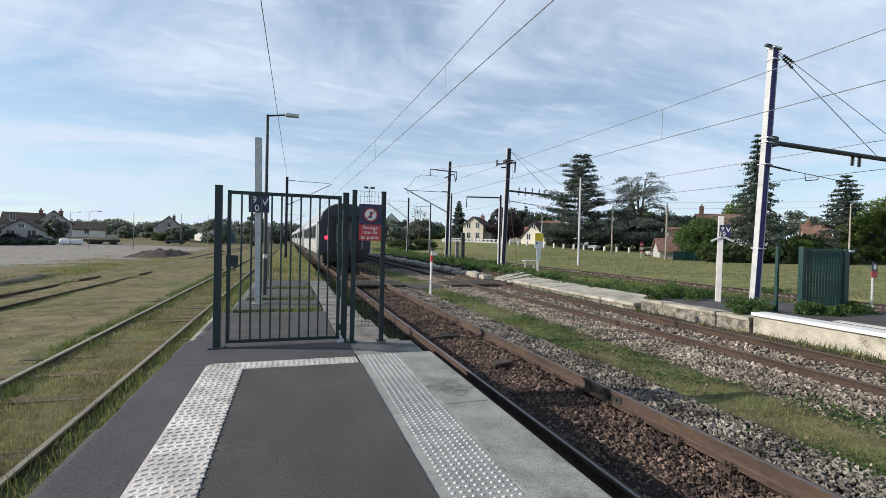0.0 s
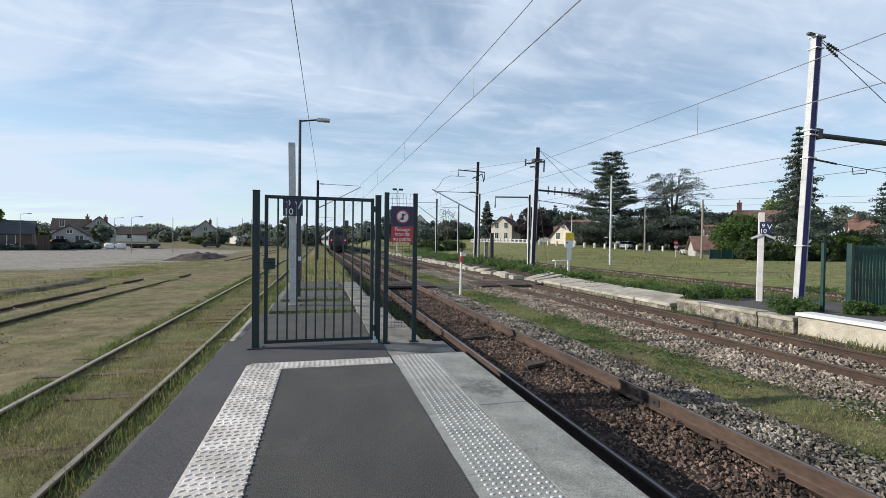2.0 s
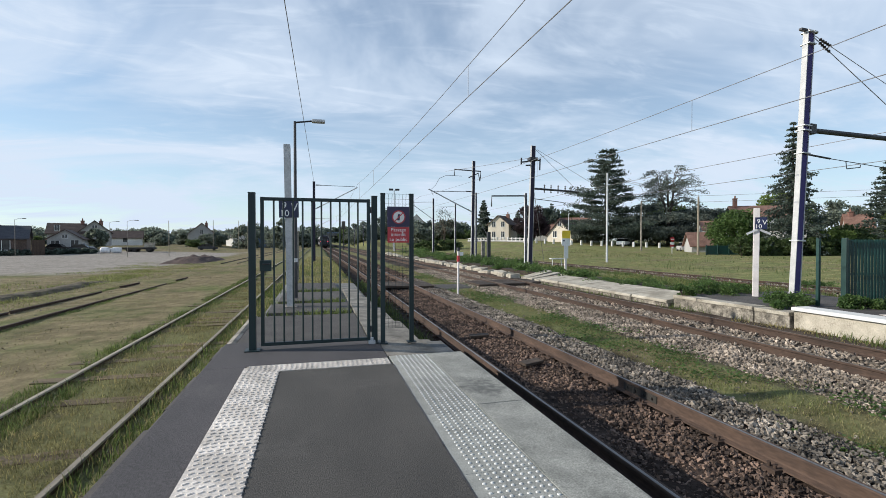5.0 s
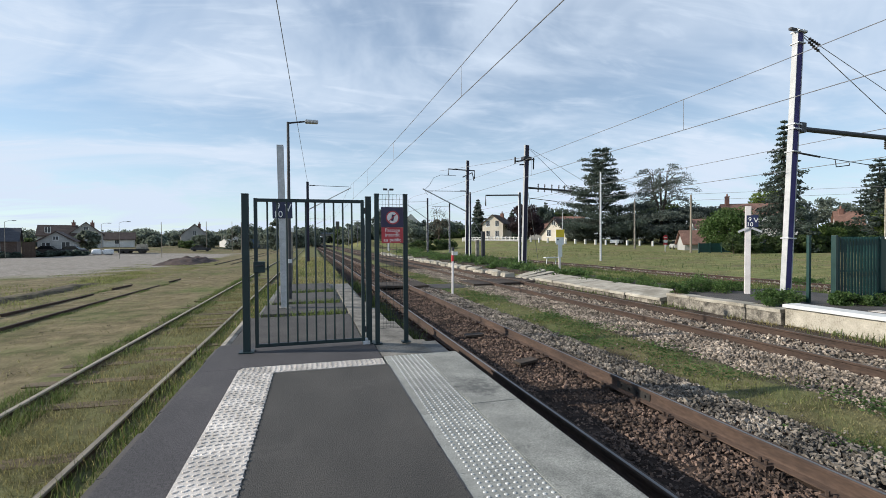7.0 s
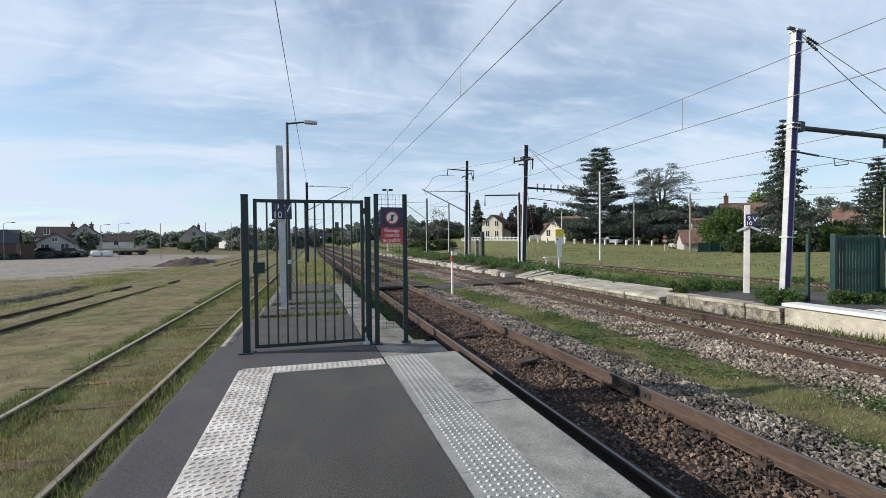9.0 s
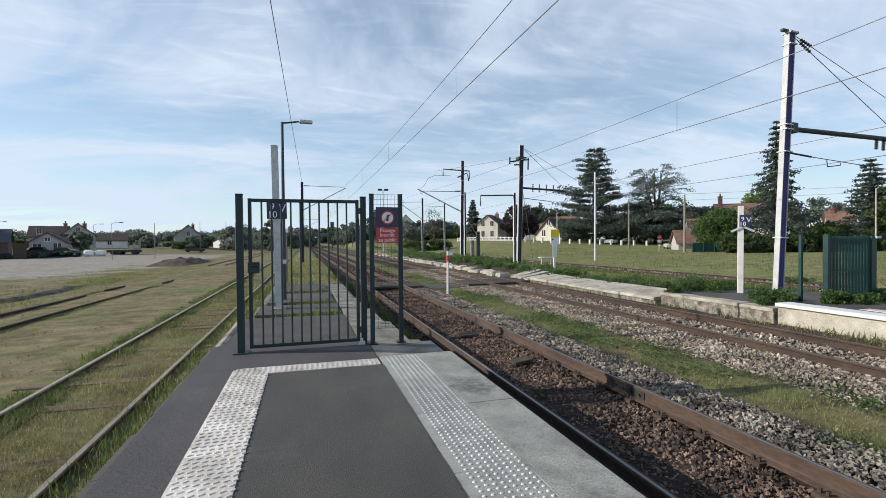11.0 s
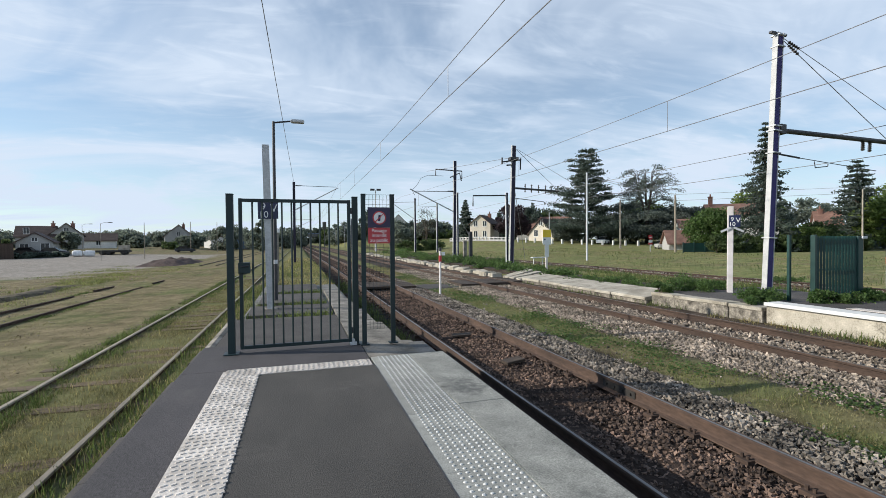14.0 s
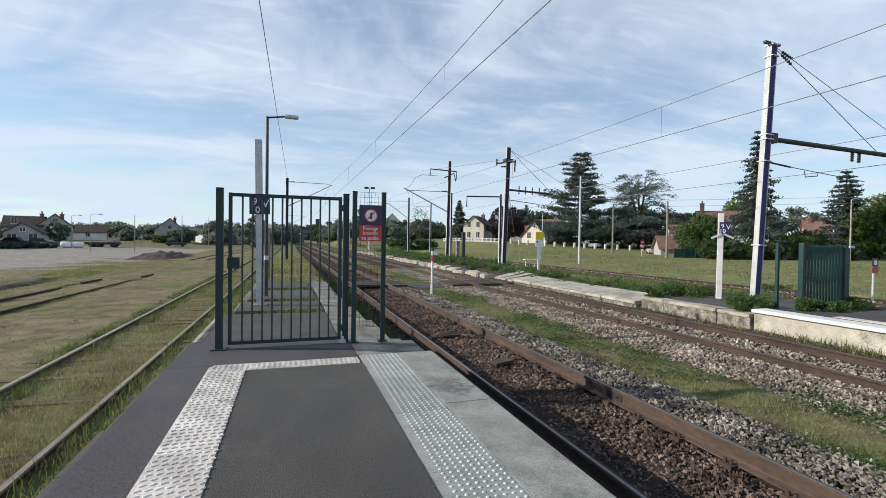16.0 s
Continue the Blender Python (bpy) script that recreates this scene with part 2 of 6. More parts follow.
    "window": surf("dark_window", (0.02, 0.022, 0.026), (0.05, 0.055, 0.06), scale=1, rough=0.12, bump=0, speck=0.1, rough_var=0.05),
    "stucco_cream": surf("cream_stucco", (0.60, 0.53, 0.43), (0.72, 0.65, 0.54), scale=0.5, rough=0.9, bump=0.2, fine=6, speck=0.08),
    "stucco_grey": surf("grey_stucco", (0.30, 0.295, 0.28), (0.42, 0.41, 0.39), scale=0.5, rough=0.9, bump=0.2, fine=6, speck=0.08),
    "stucco_white": surf("white_stucco", (0.58, 0.57, 0.54), (0.72, 0.71, 0.68), scale=0.5, rough=0.9, bump=0.2, fine=6, speck=0.08),
    "brick_dark": surf("dark_brickwork", (0.10, 0.07, 0.055), (0.17, 0.12, 0.10), scale=0.8, rough=0.9, bump=0.3, fine=7, speck=0.25),
    "roof_red": surf("red_roof_tiles", (0.150, 0.082, 0.062), (0.255, 0.145, 0.110), scale=0.9, rough=0.9, bump=0.5, fine=7, speck=0.3, stretch=(1, 1, 3)),
    "roof_slate": surf("slate_roof", (0.050, 0.050, 0.058), (0.085, 0.085, 0.095), scale=0.9, rough=0.8, bump=0.4, fine=7, speck=0.25, stretch=(1, 1, 3)),
    "roof_brown": surf("brown_roof_tiles", (0.065, 0.045, 0.038), (0.125, 0.090, 0.075), scale=0.9, rough=0.9, bump=0.5, fine=7, speck=0.3, stretch=(1, 1, 3)),
    "brick_red": surf("red_brick", (0.17, 0.085, 0.065), (0.27, 0.14, 0.11), scale=2, rough=0.9, bump=0.3, fine=9, speck=0.25),
    "metal_blue": surf("blue_sheet_metal", (0.09, 0.15, 0.24), (0.14, 0.20, 0.30), scale=0.5, rough=0.6, bump=0.1, fine=4, speck=0.1),
    "plastic_white": surf("white_sacks", (0.68, 0.69, 0.70), (0.80, 0.80, 0.80), scale=2, rough=0.5, bump=0.3, fine=8, speck=0.1, bump_dist=0.05),
    "soil": surf("dark_soil", (0.022, 0.016, 0.011), (0.050, 0.037, 0.026), scale=2, rough=1, bump=0.6, fine=8, speck=0.3, bump_dist=0.04),
    "soil_heap": surf("heap_earth", (0.050, 0.030, 0.024), (0.105, 0.066, 0.052), scale=1.2, rough=1, bump=0.8, fine=6, speck=0.4, bump_dist=0.06),
    "soil_bank": surf("bank_earth", (0.070, 0.050, 0.032), (0.15, 0.122, 0.065), scale=1.8, rough=1, bump=0.7, fine=9, speck=0.35, bump_dist=0.04),
    "bark": surf("bark", (0.055, 0.042, 0.032), (0.11, 0.088, 0.068), scale=3, rough=0.95, bump=0.5, fine=12, speck=0.3, stretch=(2, 2, 0.4)),
    "grass_green": leafy("green_blades", (0.070, 0.110, 0.028), (0.150, 0.185, 0.060)),
    "grass_field": leafy("field_blades", (0.125, 0.150, 0.045), (0.26, 0.265, 0.10), scale=0.25),
    "grass_dry": leafy("dry_blades", (0.20, 0.185, 0.075), (0.36, 0.30, 0.14)),
    "grass_yard": leafy("yard_blades", (0.15, 0.15, 0.062), (0.29, 0.255, 0.125), scale=0.35),
    "weed": leafy("weed_leaves", (0.058, 0.115, 0.028), (0.125, 0.195, 0.056), scale=1.5),
    "conifer": leafy("conifer_needles", (0.064, 0.090, 0.074), (0.122, 0.154, 0.118), scale=0.5),
    "cedar": leafy("cedar_needles", (0.100, 0.122, 0.106), (0.160, 0.188, 0.155), scale=0.5),
    "leaf_mid": leafy("mid_leaves", (0.060, 0.095, 0.032), (0.12, 0.165, 0.058), scale=0.6),
    "leaf_light": leafy("light_leaves", (0.12, 0.18, 0.04), (0.21, 0.27, 0.075), scale=0.6),
    "leaf_purple": leafy("purple_leaves", (0.035, 0.024, 0.030), (0.075, 0.050, 0.056), scale=0.6),
    # distance haze is put into this paler, greyer leaf colour
    "leaf_hazed": leafy("hazed_leaves", (0.15, 0.18, 0.145), (0.24, 0.27, 0.205), scale=0.15),
    "tail": glow("tail_light", (1.0, 0.03, 0.06), 3.0),
}


def soil_marks(m, color, scale, lo, hi, seed=0.0):
    """Lay ragged dirt marks over a surface made by surf()."""
    nt = m.node_tree
    hsv = [n for n in nt.nodes if n.type == "HUE_SAT"][0]
    co = nt.nodes.new("ShaderNodeNewGeometry")
    mp = nt.nodes.new("ShaderNodeMapping")
    mp.inputs["Location"].default_value = (seed, seed * 1.7, 0)
    nt.links.new(co.outputs["Position"], mp.inputs[0])
    a, b = nt.nodes.new("ShaderNodeTexNoise"), nt.nodes.new("ShaderNodeTexNoise")
    a.inputs["Scale"].default_value, a.inputs["Detail"].default_value = scale, 3
    b.inputs["Scale"].default_value, b.inputs["Detail"].default_value = scale * 14, 4
    nt.links.new(mp.outputs[0], a.inputs["Vector"])
    nt.links.new(mp.outputs[0], b.inputs["Vector"])
    add = nt.nodes.new("ShaderNodeMath")
    add.operation = "MULTIPLY_ADD"
    add.inputs[1].default_value = 0.45
    nt.links.new(b.outputs["Fac"], add.inputs[0])
    nt.links.new(a.outputs["Fac"], add.inputs[2])
    mr = nt.nodes.new("ShaderNodeMapRange")
    mr.interpolation_type = "SMOOTHSTEP"
    mr.inputs["From Min"].default_value, mr.inputs["From Max"].default_value = lo, hi
    nt.links.new(add.outputs[0], mr.inputs["Value"])
    mix = nt.nodes.new("ShaderNodeMix")
    mix.data_type = "RGBA"
    mix.inputs["B"].default_value = (*color, 1)
    nt.links.new(mr.outputs[0], mix.inputs["Factor"])
    nt.links.new(hsv.outputs[0], mix.inputs["A"])
    nt.links.new(mix.outputs["Result"], nt.nodes["Principled BSDF"].inputs["Base Color"])


soil_marks(M["white_strip"], (0.20, 0.18, 0.15), 1.6, 0.80, 1.05)
soil_marks(M["asphalt"], (0.100, 0.092, 0.082), 1.1, 0.70, 1.10, 3.0)
soil_marks(M["asphalt_side"], (0.100, 0.092, 0.090), 1.4, 0.80, 1.10, 5.0)
soil_marks(M["slab"], (0.115, 0.115, 0.105), 1.2, 0.76, 1.00, 7.0)
soil_marks(M["coach"], (0.16, 0.15, 0.135), 0.5, 0.80, 1.05, 2.0)
soil_marks(M["concrete_pale"], (0.17, 0.150, 0.115), 1.9, 0.80, 1.02, 9.0)


def ground_material():
    """One sheet: dry and green grass, gravel yard, rusty and grey track bed, by place, with ragged borders."""
    m = bpy.data.materials.new("ground")
    m.use_nodes = True
    nt = m.node_tree
    b = nt.nodes["Principled BSDF"]
    b.inputs["Roughness"].default_value = 1.0
    b.inputs["Specular IOR Level"].default_value = 0.1
    co = nt.nodes.new("ShaderNodeTexCoord")

    def noise_at(scale, detail=5, stretch=(1, 1, 1)):
        mp = nt.nodes.new("ShaderNodeMapping")
        mp.inputs["Scale"].default_value = stretch
        nt.links.new(co.outputs["Object"], mp.inputs[0])
        n = nt.nodes.new("ShaderNodeTexNoise")
        n.inputs["Scale"].default_value, n.inputs["Detail"].default_value = scale, detail
        n.inputs["Roughness"].default_value = 0.62
        nt.links.new(mp.outputs[0], n.inputs["Vector"])
        return n.outputs["Fac"]

    def calc(op, a, c):
        n = nt.nodes.new("ShaderNodeMath")
        n.operation = op
        for i, v in enumerate((a, c)):
            if isinstance(v, (int, float)):
                n.inputs[i].default_value = v
            else:
                nt.links.new(v, n.inputs[i])
        return n.outputs[0]

    def ramp(v, lo, hi):
        n = nt.nodes.new("ShaderNodeMapRange")
        n.interpolation_type = "SMOOTHSTEP"
        n.inputs["From Min"].default_value, n.inputs["From Max"].default_value = lo, hi
        nt.links.new(v, n.inputs["Value"])
        return n.outputs[0]

    def blend(f, a, c):
        n = nt.nodes.new("ShaderNodeMix")
        n.data_type = "RGBA"
        nt.links.new(f, n.inputs["Factor"])
        for k, v in (("A", a), ("B", c)):
            if isinstance(v, tuple):
                n.inputs[k].default_value = (*v, 1)
            else:
                nt.links.new(v, n.inputs[k])
        return n.outputs["Result"]

    sep = nt.nodes.new("ShaderNodeSeparateXYZ")
    nt.links.new(co.outputs["Object"], sep.inputs[0])
    wob = calc("MULTIPLY", calc("SUBTRACT", noise_at(0.9), 0.5), 1.6)
    x = calc("ADD", sep.outputs["X"], wob)
    wob2 = calc("MULTIPLY", calc("SUBTRACT", noise_at(0.16), 0.5), 14.0)
    xw, yw = calc("ADD", sep.outputs["X"], wob2), calc("ADD", sep.outputs["Y"], wob2)
    big, mid, fine = noise_at(0.22), noise_at(1.7), noise_at(26, 3)
    dry = blend(ramp(mid, 0.3, 0.7), (0.140, 0.115, 0.064), (0.268, 0.218, 0.128))
    green = blend(ramp(mid, 0.3, 0.7), (0.100, 0.116, 0.044), (0.175, 0.180, 0.075))
    left = blend(ramp(calc("ADD", big, calc("MULTIPLY", calc("SUBTRACT", noise_at(0.8, 6, (1, 0.35, 1)), 0.5), 0.6)), 0.44, 0.72), dry, green)
    near = calc("MULTIPLY", calc("MULTIPLY", ramp(x, -4.6, -3.8), ramp(mid, 0.30, 0.52)), 0.75)
    left = blend(near, left, green)
    field = blend(ramp(mid, 0.3, 0.7), (0.118, 0.145, 0.050), (0.230, 0.238, 0.098))
    streak = noise_at(0.55, 6, (0.55, 1.7, 1))
    field = blend(ramp(streak, 0.46, 0.66), field, blend(ramp(mid, 0.3, 0.7), (0.175, 0.165, 0.070), (0.330, 0.290, 0.135)))
    field = blend(ramp(streak, 0.42, 0.30), field, (0.075, 0.105, 0.036))
    right = blend(ramp(sep.outputs["X"], 11, 13), blend(ramp(calc("ADD", big, calc("MULTIPLY", calc("SUBTRACT", mid, 0.5), 0.5)), 0.26, 0.56), dry, green), blend(ramp(big, 0.30, 0.54), dry, field))
    base = blend(ramp(sep.outputs["X"], 0.5, 1.5), left, right)
    gravel = blend(ramp(mid, 0.3, 0.7), (0.23, 0.205, 0.175), (0.36, 0.325, 0.285))
    lot = calc("MULTIPLY", calc("MULTIPLY", ramp(xw, -13.0, -15.5), ramp(yw, 36, 41)), ramp(yw, 108, 100))
    base = blend(lot, base, gravel)
    rust = blend(ramp(mid, 0.3, 0.7), (0.030, 0.021, 0.017), (0.070, 0.050, 0.040))
    grey = blend(ramp(mid, 0.3, 0.7), (0.042, 0.034, 0.028), (0.090, 0.072, 0.060))
    bed = calc("MULTIPLY", ramp(x, 1.5, 1.8), ramp(x, 5.6, 5.2))
    base = blend(bed, base, rust)
    bed2 = calc("MULTIPLY", ramp(x, 6.3, 6.9), ramp(x, 10.8, 10.4))
    base = blend(bed2, base, grey)
    bed3 = calc("MULTIPLY", ramp(x, 17.6, 18.1), ramp(x, 21.0, 20.6))
    base = blend(calc("MULTIPLY", bed3, ramp(mid, 0.35, 0.6)), base, rust)
    hsv = nt.nodes.new("ShaderNodeHueSaturation")
    nt.links.new(base, hsv.inputs["Color"])
    nt.links.new(calc("ADD", calc("ADD", calc("MULTIPLY", fine, 0.8), calc("MULTIPLY", noise_at(5.5, 6, (1, 0.6, 1)), 0.9)), 0.15), hsv.inputs["Value"])
    nt.links.new(hsv.outputs[0], b.inputs["Base Color"])
    bp = nt.nodes.new("ShaderNodeBump")
    bp.inputs["Strength"].default_value, bp.inputs["Distance"].default_value = 0.7, 0.03
    nt.links.new(fine, bp.inputs["Height"])
    nt.links.new(bp.outputs[0], b.inputs["Normal"])
    return m


# ---- shape helpers ----


def finish(bm, name, material, smooth=False):
    me = bpy.data.meshes.new(name)
    bm.normal_update()
    bm.to_mesh(me)
    bm.free()
    me.materials.append(material)
    if smooth:
        for p in me.polygons:
            p.use_smooth = True
    return me


def part(name, bm, material, parent, label="", smooth=False, at=None):
    """Link a bmesh (or a mesh already made) as one mesh object under a thing or a part."""
    me = bm if isinstance(bm, bpy.types.Mesh) else finish(bm, name, material, smooth)
    ob = new(name, me)
    if parent is not None:
        ob.parent = parent
    if at is not None:
        ob.matrix_basis = at
    if label:
        tagged(ob, label)
    return ob


def thing(name, m, label, category, group="", kind=""):
    ob = new(name)
    ob.matrix_basis = m
    ob.empty_display_size = 0.2
    return tagged(ob, label, category, group, kind)


def solid(name, bm, material, label, category="", kind="", m=None, group="", smooth=False):
    ob = part(name, bm, material, None, smooth=smooth)
    if m is not None:
        ob.matrix_basis = m
    return tagged(ob, label, category, group, kind)


def box(x0, x1, y0, y1, z0, z1, bevel=0.0, bm=None):
    own = bm is None
    t = bmesh.new()
    bmesh.ops.create_cube(t, size=1)
    for v in t.verts:
        v.co = Vector(((x0 + x1) / 2 + v.co.x * (x1 - x0), (y0 + y1) / 2 + v.co.y * (y1 - y0), (z0 + z1) / 2 + v.co.z * (z1 - z0)))
    if bevel:
        bmesh.ops.bevel(t, geom=t.edges[:], offset=bevel, segments=2, profile=0.6, affect="EDGES")
    if own:
        return t
    return merge(bm, t)


def merge(bm, t):
    me = bpy.data.meshes.new("tmp")
    t.to_mesh(me)
    t.free()
    bm.from_mesh(me)
    bpy.data.meshes.remove(me)
    return bm


def tube(p0, p1, r0, r1=None, n=10, bm=None, caps=True):
    """A straight, tapered round bar from p0 to p1."""
    r1 = r0 if r1 is None else r1
    bm = bmesh.new() if bm is None else bm
    p0, p1 = Vector(p0), Vector(p1)
    q = (p1 - p0).to_track_quat("Z", "Y").to_matrix()
    rings = []
    for p, r in ((p0, r0), (p1, r1)):
        rings.append([bm.verts.new(p + q @ Vector((math.cos(2 * math.pi * i / n) * r, math.sin(2 * math.pi * i / n) * r, 0))) for i in range(n)])
    for i in range(n):
        bm.faces.new((rings[0][i], rings[0][(i + 1) % n], rings[1][(i + 1) % n], rings[1][i]))
    if caps:
        bm.faces.new(rings[0][::-1])
        bm.faces.new(rings[1])
    return bm


def chain(points, r, n=6, bm=None):
    """A round rod swept through the points as one skin."""
    bm = bmesh.new() if bm is None else bm
    pts = [Vector(p) for p in points]
    rings = []
    for k, p in enumerate(pts):
        d = (pts[min(k + 1, len(pts) - 1)] - pts[max(k - 1, 0)]).normalized()
        side = d.cross(Vector((0, 0, 1)) if abs(d.z) < 0.95 else Vector((0, 1, 0))).normalized()
        up = side.cross(d)
        rings.append([bm.verts.new(p + (side * math.cos(2 * math.pi * i / n) + up * math.sin(2 * math.pi * i / n)) * r) for i in range(n)])
    for a, b in zip(rings, rings[1:]):
        near = min(range(n), key=lambda q: sum((a[i].co - b[(i + q) % n].co).length for i in range(n)))
        for i in range(n):
            bm.faces.new((a[i], a[(i + 1) % n], b[(i + 1 + near) % n], b[(i + near) % n]))
    bm.faces.new(rings[0][::-1])
    bm.faces.new(rings[-1])
    return bm


def extrude(profile, y0, y1, bm=None, steps=1):
    """A closed outline in x, z swept along y."""
    bm = bmesh.new() if bm is None else bm
    rings = [[bm.verts.new((x, y0 + (y1 - y0) * k / steps, z)) for x, z in profile] for k in range(steps + 1)]
    n = len(profile)
    for a, b in zip(rings, rings[1:]):
        for i in range(n):
            bm.faces.new((a[i], a[(i + 1) % n], b[(i + 1) % n], b[i]))
    bm.faces.new(rings[0][::-1])
    bm.faces.new(rings[-1])
    bmesh.ops.recalc_face_normals(bm, faces=bm.faces)
    return bm


def tri_mesh(name, verts, faces, material, smooth=False):
    """A mesh of triangles straight from arrays."""
    me = bpy.data.meshes.new(name)
    verts, faces = np.asarray(verts, np.float32), np.asarray(faces, np.int32)
    me.vertices.add(len(verts))
    me.vertices.foreach_set("co", verts.ravel())
    me.loops.add(faces.size)
    me.loops.foreach_set("vertex_index", faces.ravel())
    me.polygons.add(len(faces))
    me.polygons.foreach_set("loop_start", np.arange(0, faces.size, 3, dtype=np.int32))
    me.update(calc_edges=True)
    me.validate()
    me.materials.append(material)
    me.polygons.foreach_set("use_smooth", np.full(len(faces), smooth, bool))
    return me


def turns(rng, n, tilt=math.pi):
    """n random rotation matrices."""
    q = rng.normal(size=(n, 4))
    q /= np.linalg.norm(q, axis=1)[:, None]
    w, x, y, z = q.T
    return np.stack([1 - 2 * (y * y + z * z), 2 * (x * y - z * w), 2 * (x * z + y * w), 2 * (x * y + z * w), 1 - 2 * (x * x + z * z), 2 * (y * z - x * w),
                     2 * (x * z - y * w), 2 * (y * z + x * w), 1 - 2 * (x * x + y * y)], 1).reshape(-1, 3, 3)


def stone_mesh(name, places, sizes, material, seed):
    """Broken stones: angular blocks with strongly jittered corners, turned at random."""
    rng = np.random.default_rng(seed)
    tv = np.array([(a, b, c) for a in (-0.66, 0.66) for b in (-0.66, 0.66) for c in (-0.66, 0.66)])
    tf = np.array([(0, 1, 3), (0, 3, 2), (4, 6, 7), (4, 7, 5), (0, 4, 5), (0, 5, 1), (2, 3, 7), (2, 7, 6), (0, 2, 6), (0, 6, 4), (1, 5, 7), (1, 7, 3)])
    n = len(places)
    v = tv[None] * (1 + rng.uniform(-0.40, 0.40, (n, 8, 1))) * np.array([1, 0.76, 0.56]) * sizes[:, None, None]
    v += rng.uniform(-0.26, 0.26, v.shape) * sizes[:, None, None]
    v = np.einsum("nij,nkj->nki", turns(rng, n), v) + places[:, None]
    f = tf[None] + (np.arange(n) * 8)[:, None, None]
    return tri_mesh(name, v.reshape(-1, 3), f.reshape(-1, 3), material)


def blade_mesh(name, places, heights, widths, material, seed, lean=0.5):
    """Grass: each blade two triangles, bent over at random."""
    rng = np.random.default_rng(seed)
    n = len(places)
    a, l = rng.uniform(0, 2 * math.pi, n), rng.uniform(0.1, 1, n) * lean
    side = np.stack([np.cos(a), np.sin(a), np.zeros(n)], 1) * widths[:, None] / 2
    b = rng.uniform(0, 2 * math.pi, n)
    out = np.stack([np.cos(b), np.sin(b), np.zeros(n)], 1) * (l * heights)[:, None]
    mid = places + out * 0.35 + np.array([0, 0, 1]) * heights[:, None] * 0.6
    tip = places + out + np.array([0, 0, 1]) * heights[:, None]
    v = np.stack([places - side, places + side, mid + side * 0.7, mid - side * 0.7, tip], 1)
    f = np.array([(0, 1, 2), (0, 2, 3), (3, 2, 4)])[None] + (np.arange(n) * 5)[:, None, None]
    return tri_mesh(name, v.reshape(-1, 3), f.reshape(-1, 3), material)


def leaf_mesh(name, places, sizes, material, seed, flat=0.0):
    """Leaves and needle sprays: bent pairs of triangles turned at random."""
    rng = np.random.default_rng(seed)
    n = len(places)
    tv = np.array([(-0.5, 0, 0), (0, 0.32, 0.12), (0.5, 0, -0.05), (0, -0.32, 0.12)])
    r = turns(rng, n)
    v = np.einsum("nij,kj->nki", r, tv) * sizes[:, None, None]
    v[:, :, 2] *= 1 - flat
    v += places[:, None]
    f = np.array([(0, 1, 2), (0, 2, 3)])[None] + (np.arange(n) * 4)[:, None, None]
    return tri_mesh(name, v.reshape(-1, 3), f.reshape(-1, 3), material)


def patchy(rng, n, x0, x1, y0, y1, scale, bias, power=1.0):
    """n places in a stretch, crowded by a smooth random field and towards small y."""
    out = []
    while len(out) < n:
        x, y = rng.uniform(x0, x1), y0 + (y1 - y0) * rng.random() ** power
        if noise.noise((x * scale, y * scale, 3.7)) + rng.uniform(-0.35, 0.35) > bias:
            out.append((x, y))
    return np.array(out)


# ---- ground ----


def smooth01(a, lo, hi):
    t = np.clip((a - lo) / (hi - lo), 0, 1)
    return t * t * (3 - 2 * t)


def level(x, y):
    """Height of the ground sheet."""
    x, y = np.asarray(x, float), np.asarray(y, float)
    z = np.interp(x, [-30, -9, -4.2, -2.0, -1.4, 1.6, 1.9, 4.7, 5.5, 6.3, 7.0, 9.7, 10.0, 10.6, 13, 16.5, 18, 20.9, 21.8, 40, 80],
                  [-0.92, -0.87, -0.825, -0.825, -0.82, -0.85, -0.72, -0.72, -0.76, -0.72, -0.73, -0.71, -0.58, -0.58, -0.40, -0.50, -0.62, -0.62, -0.56, -0.35, -0.2])
    mound = smooth01(y, 15.5, 17.5) * smooth01(x, -1.35, -1.05) * smooth01(x, 1.75, 1.1)
    z = z + mound * (0.70 - 0.35 * smooth01(y, 25, 60))
    z = z + smooth01(x, 24, 46) * smooth01(y, 62, 112) * 1.9
    z = z + smooth01(x, 13.5, 21) * smooth01(x, 75, 40) * smooth01(y, 120, 190) * smooth01(y, 420, 300) * 2.6
    z = z + smooth01(x, -15, -40) * smooth01(y, 85, 130) * 1.3
    return z


def build_ground():
    def steps(near, step, far, grow):
        out, s = list(np.arange(near[0], near[1] + step / 2, step)), step
        while out[-1] < far:
            s *= grow
            out.append(out[-1] + s)
        return out

    right = steps((0, 26), 0.2, 2500, 1.13)
    left = steps((0, 14), 0.25, 2500, 1.13)
    xs = np.array([-a for a in left[:0:-1]] + right)
    ys = np.array([-a for a in steps((0, 4), 1, 300, 1.3)[:0:-1]] + steps((0, 60), 0.4, 3500, 1.09))
    gx, gy = np.meshgrid(xs, ys)
    gz = level(gx, gy) + np.array([[noise.noise((x * 1.3, y * 1.3, 0)) for x in xs] for y in ys]) * 0.025
    nx, ny = len(xs), len(ys)
    idx = np.arange(nx * ny).reshape(ny, nx)
    a, b, c, d = idx[:-1, :-1].ravel(), idx[:-1, 1:].ravel(), idx[1:, 1:].ravel(), idx[1:, :-1].ravel()
    faces = np.concatenate([np.stack([a, b, c], 1), np.stack([a, c, d], 1)])
    me = tri_mesh("ground", np.stack([gx, gy, gz], -1).reshape(-1, 3), faces, ground_material(), smooth=True)
    tagged(new("ground", me), "dry and green grass with gravel yard and stony track beds", "ground", kind="structure")


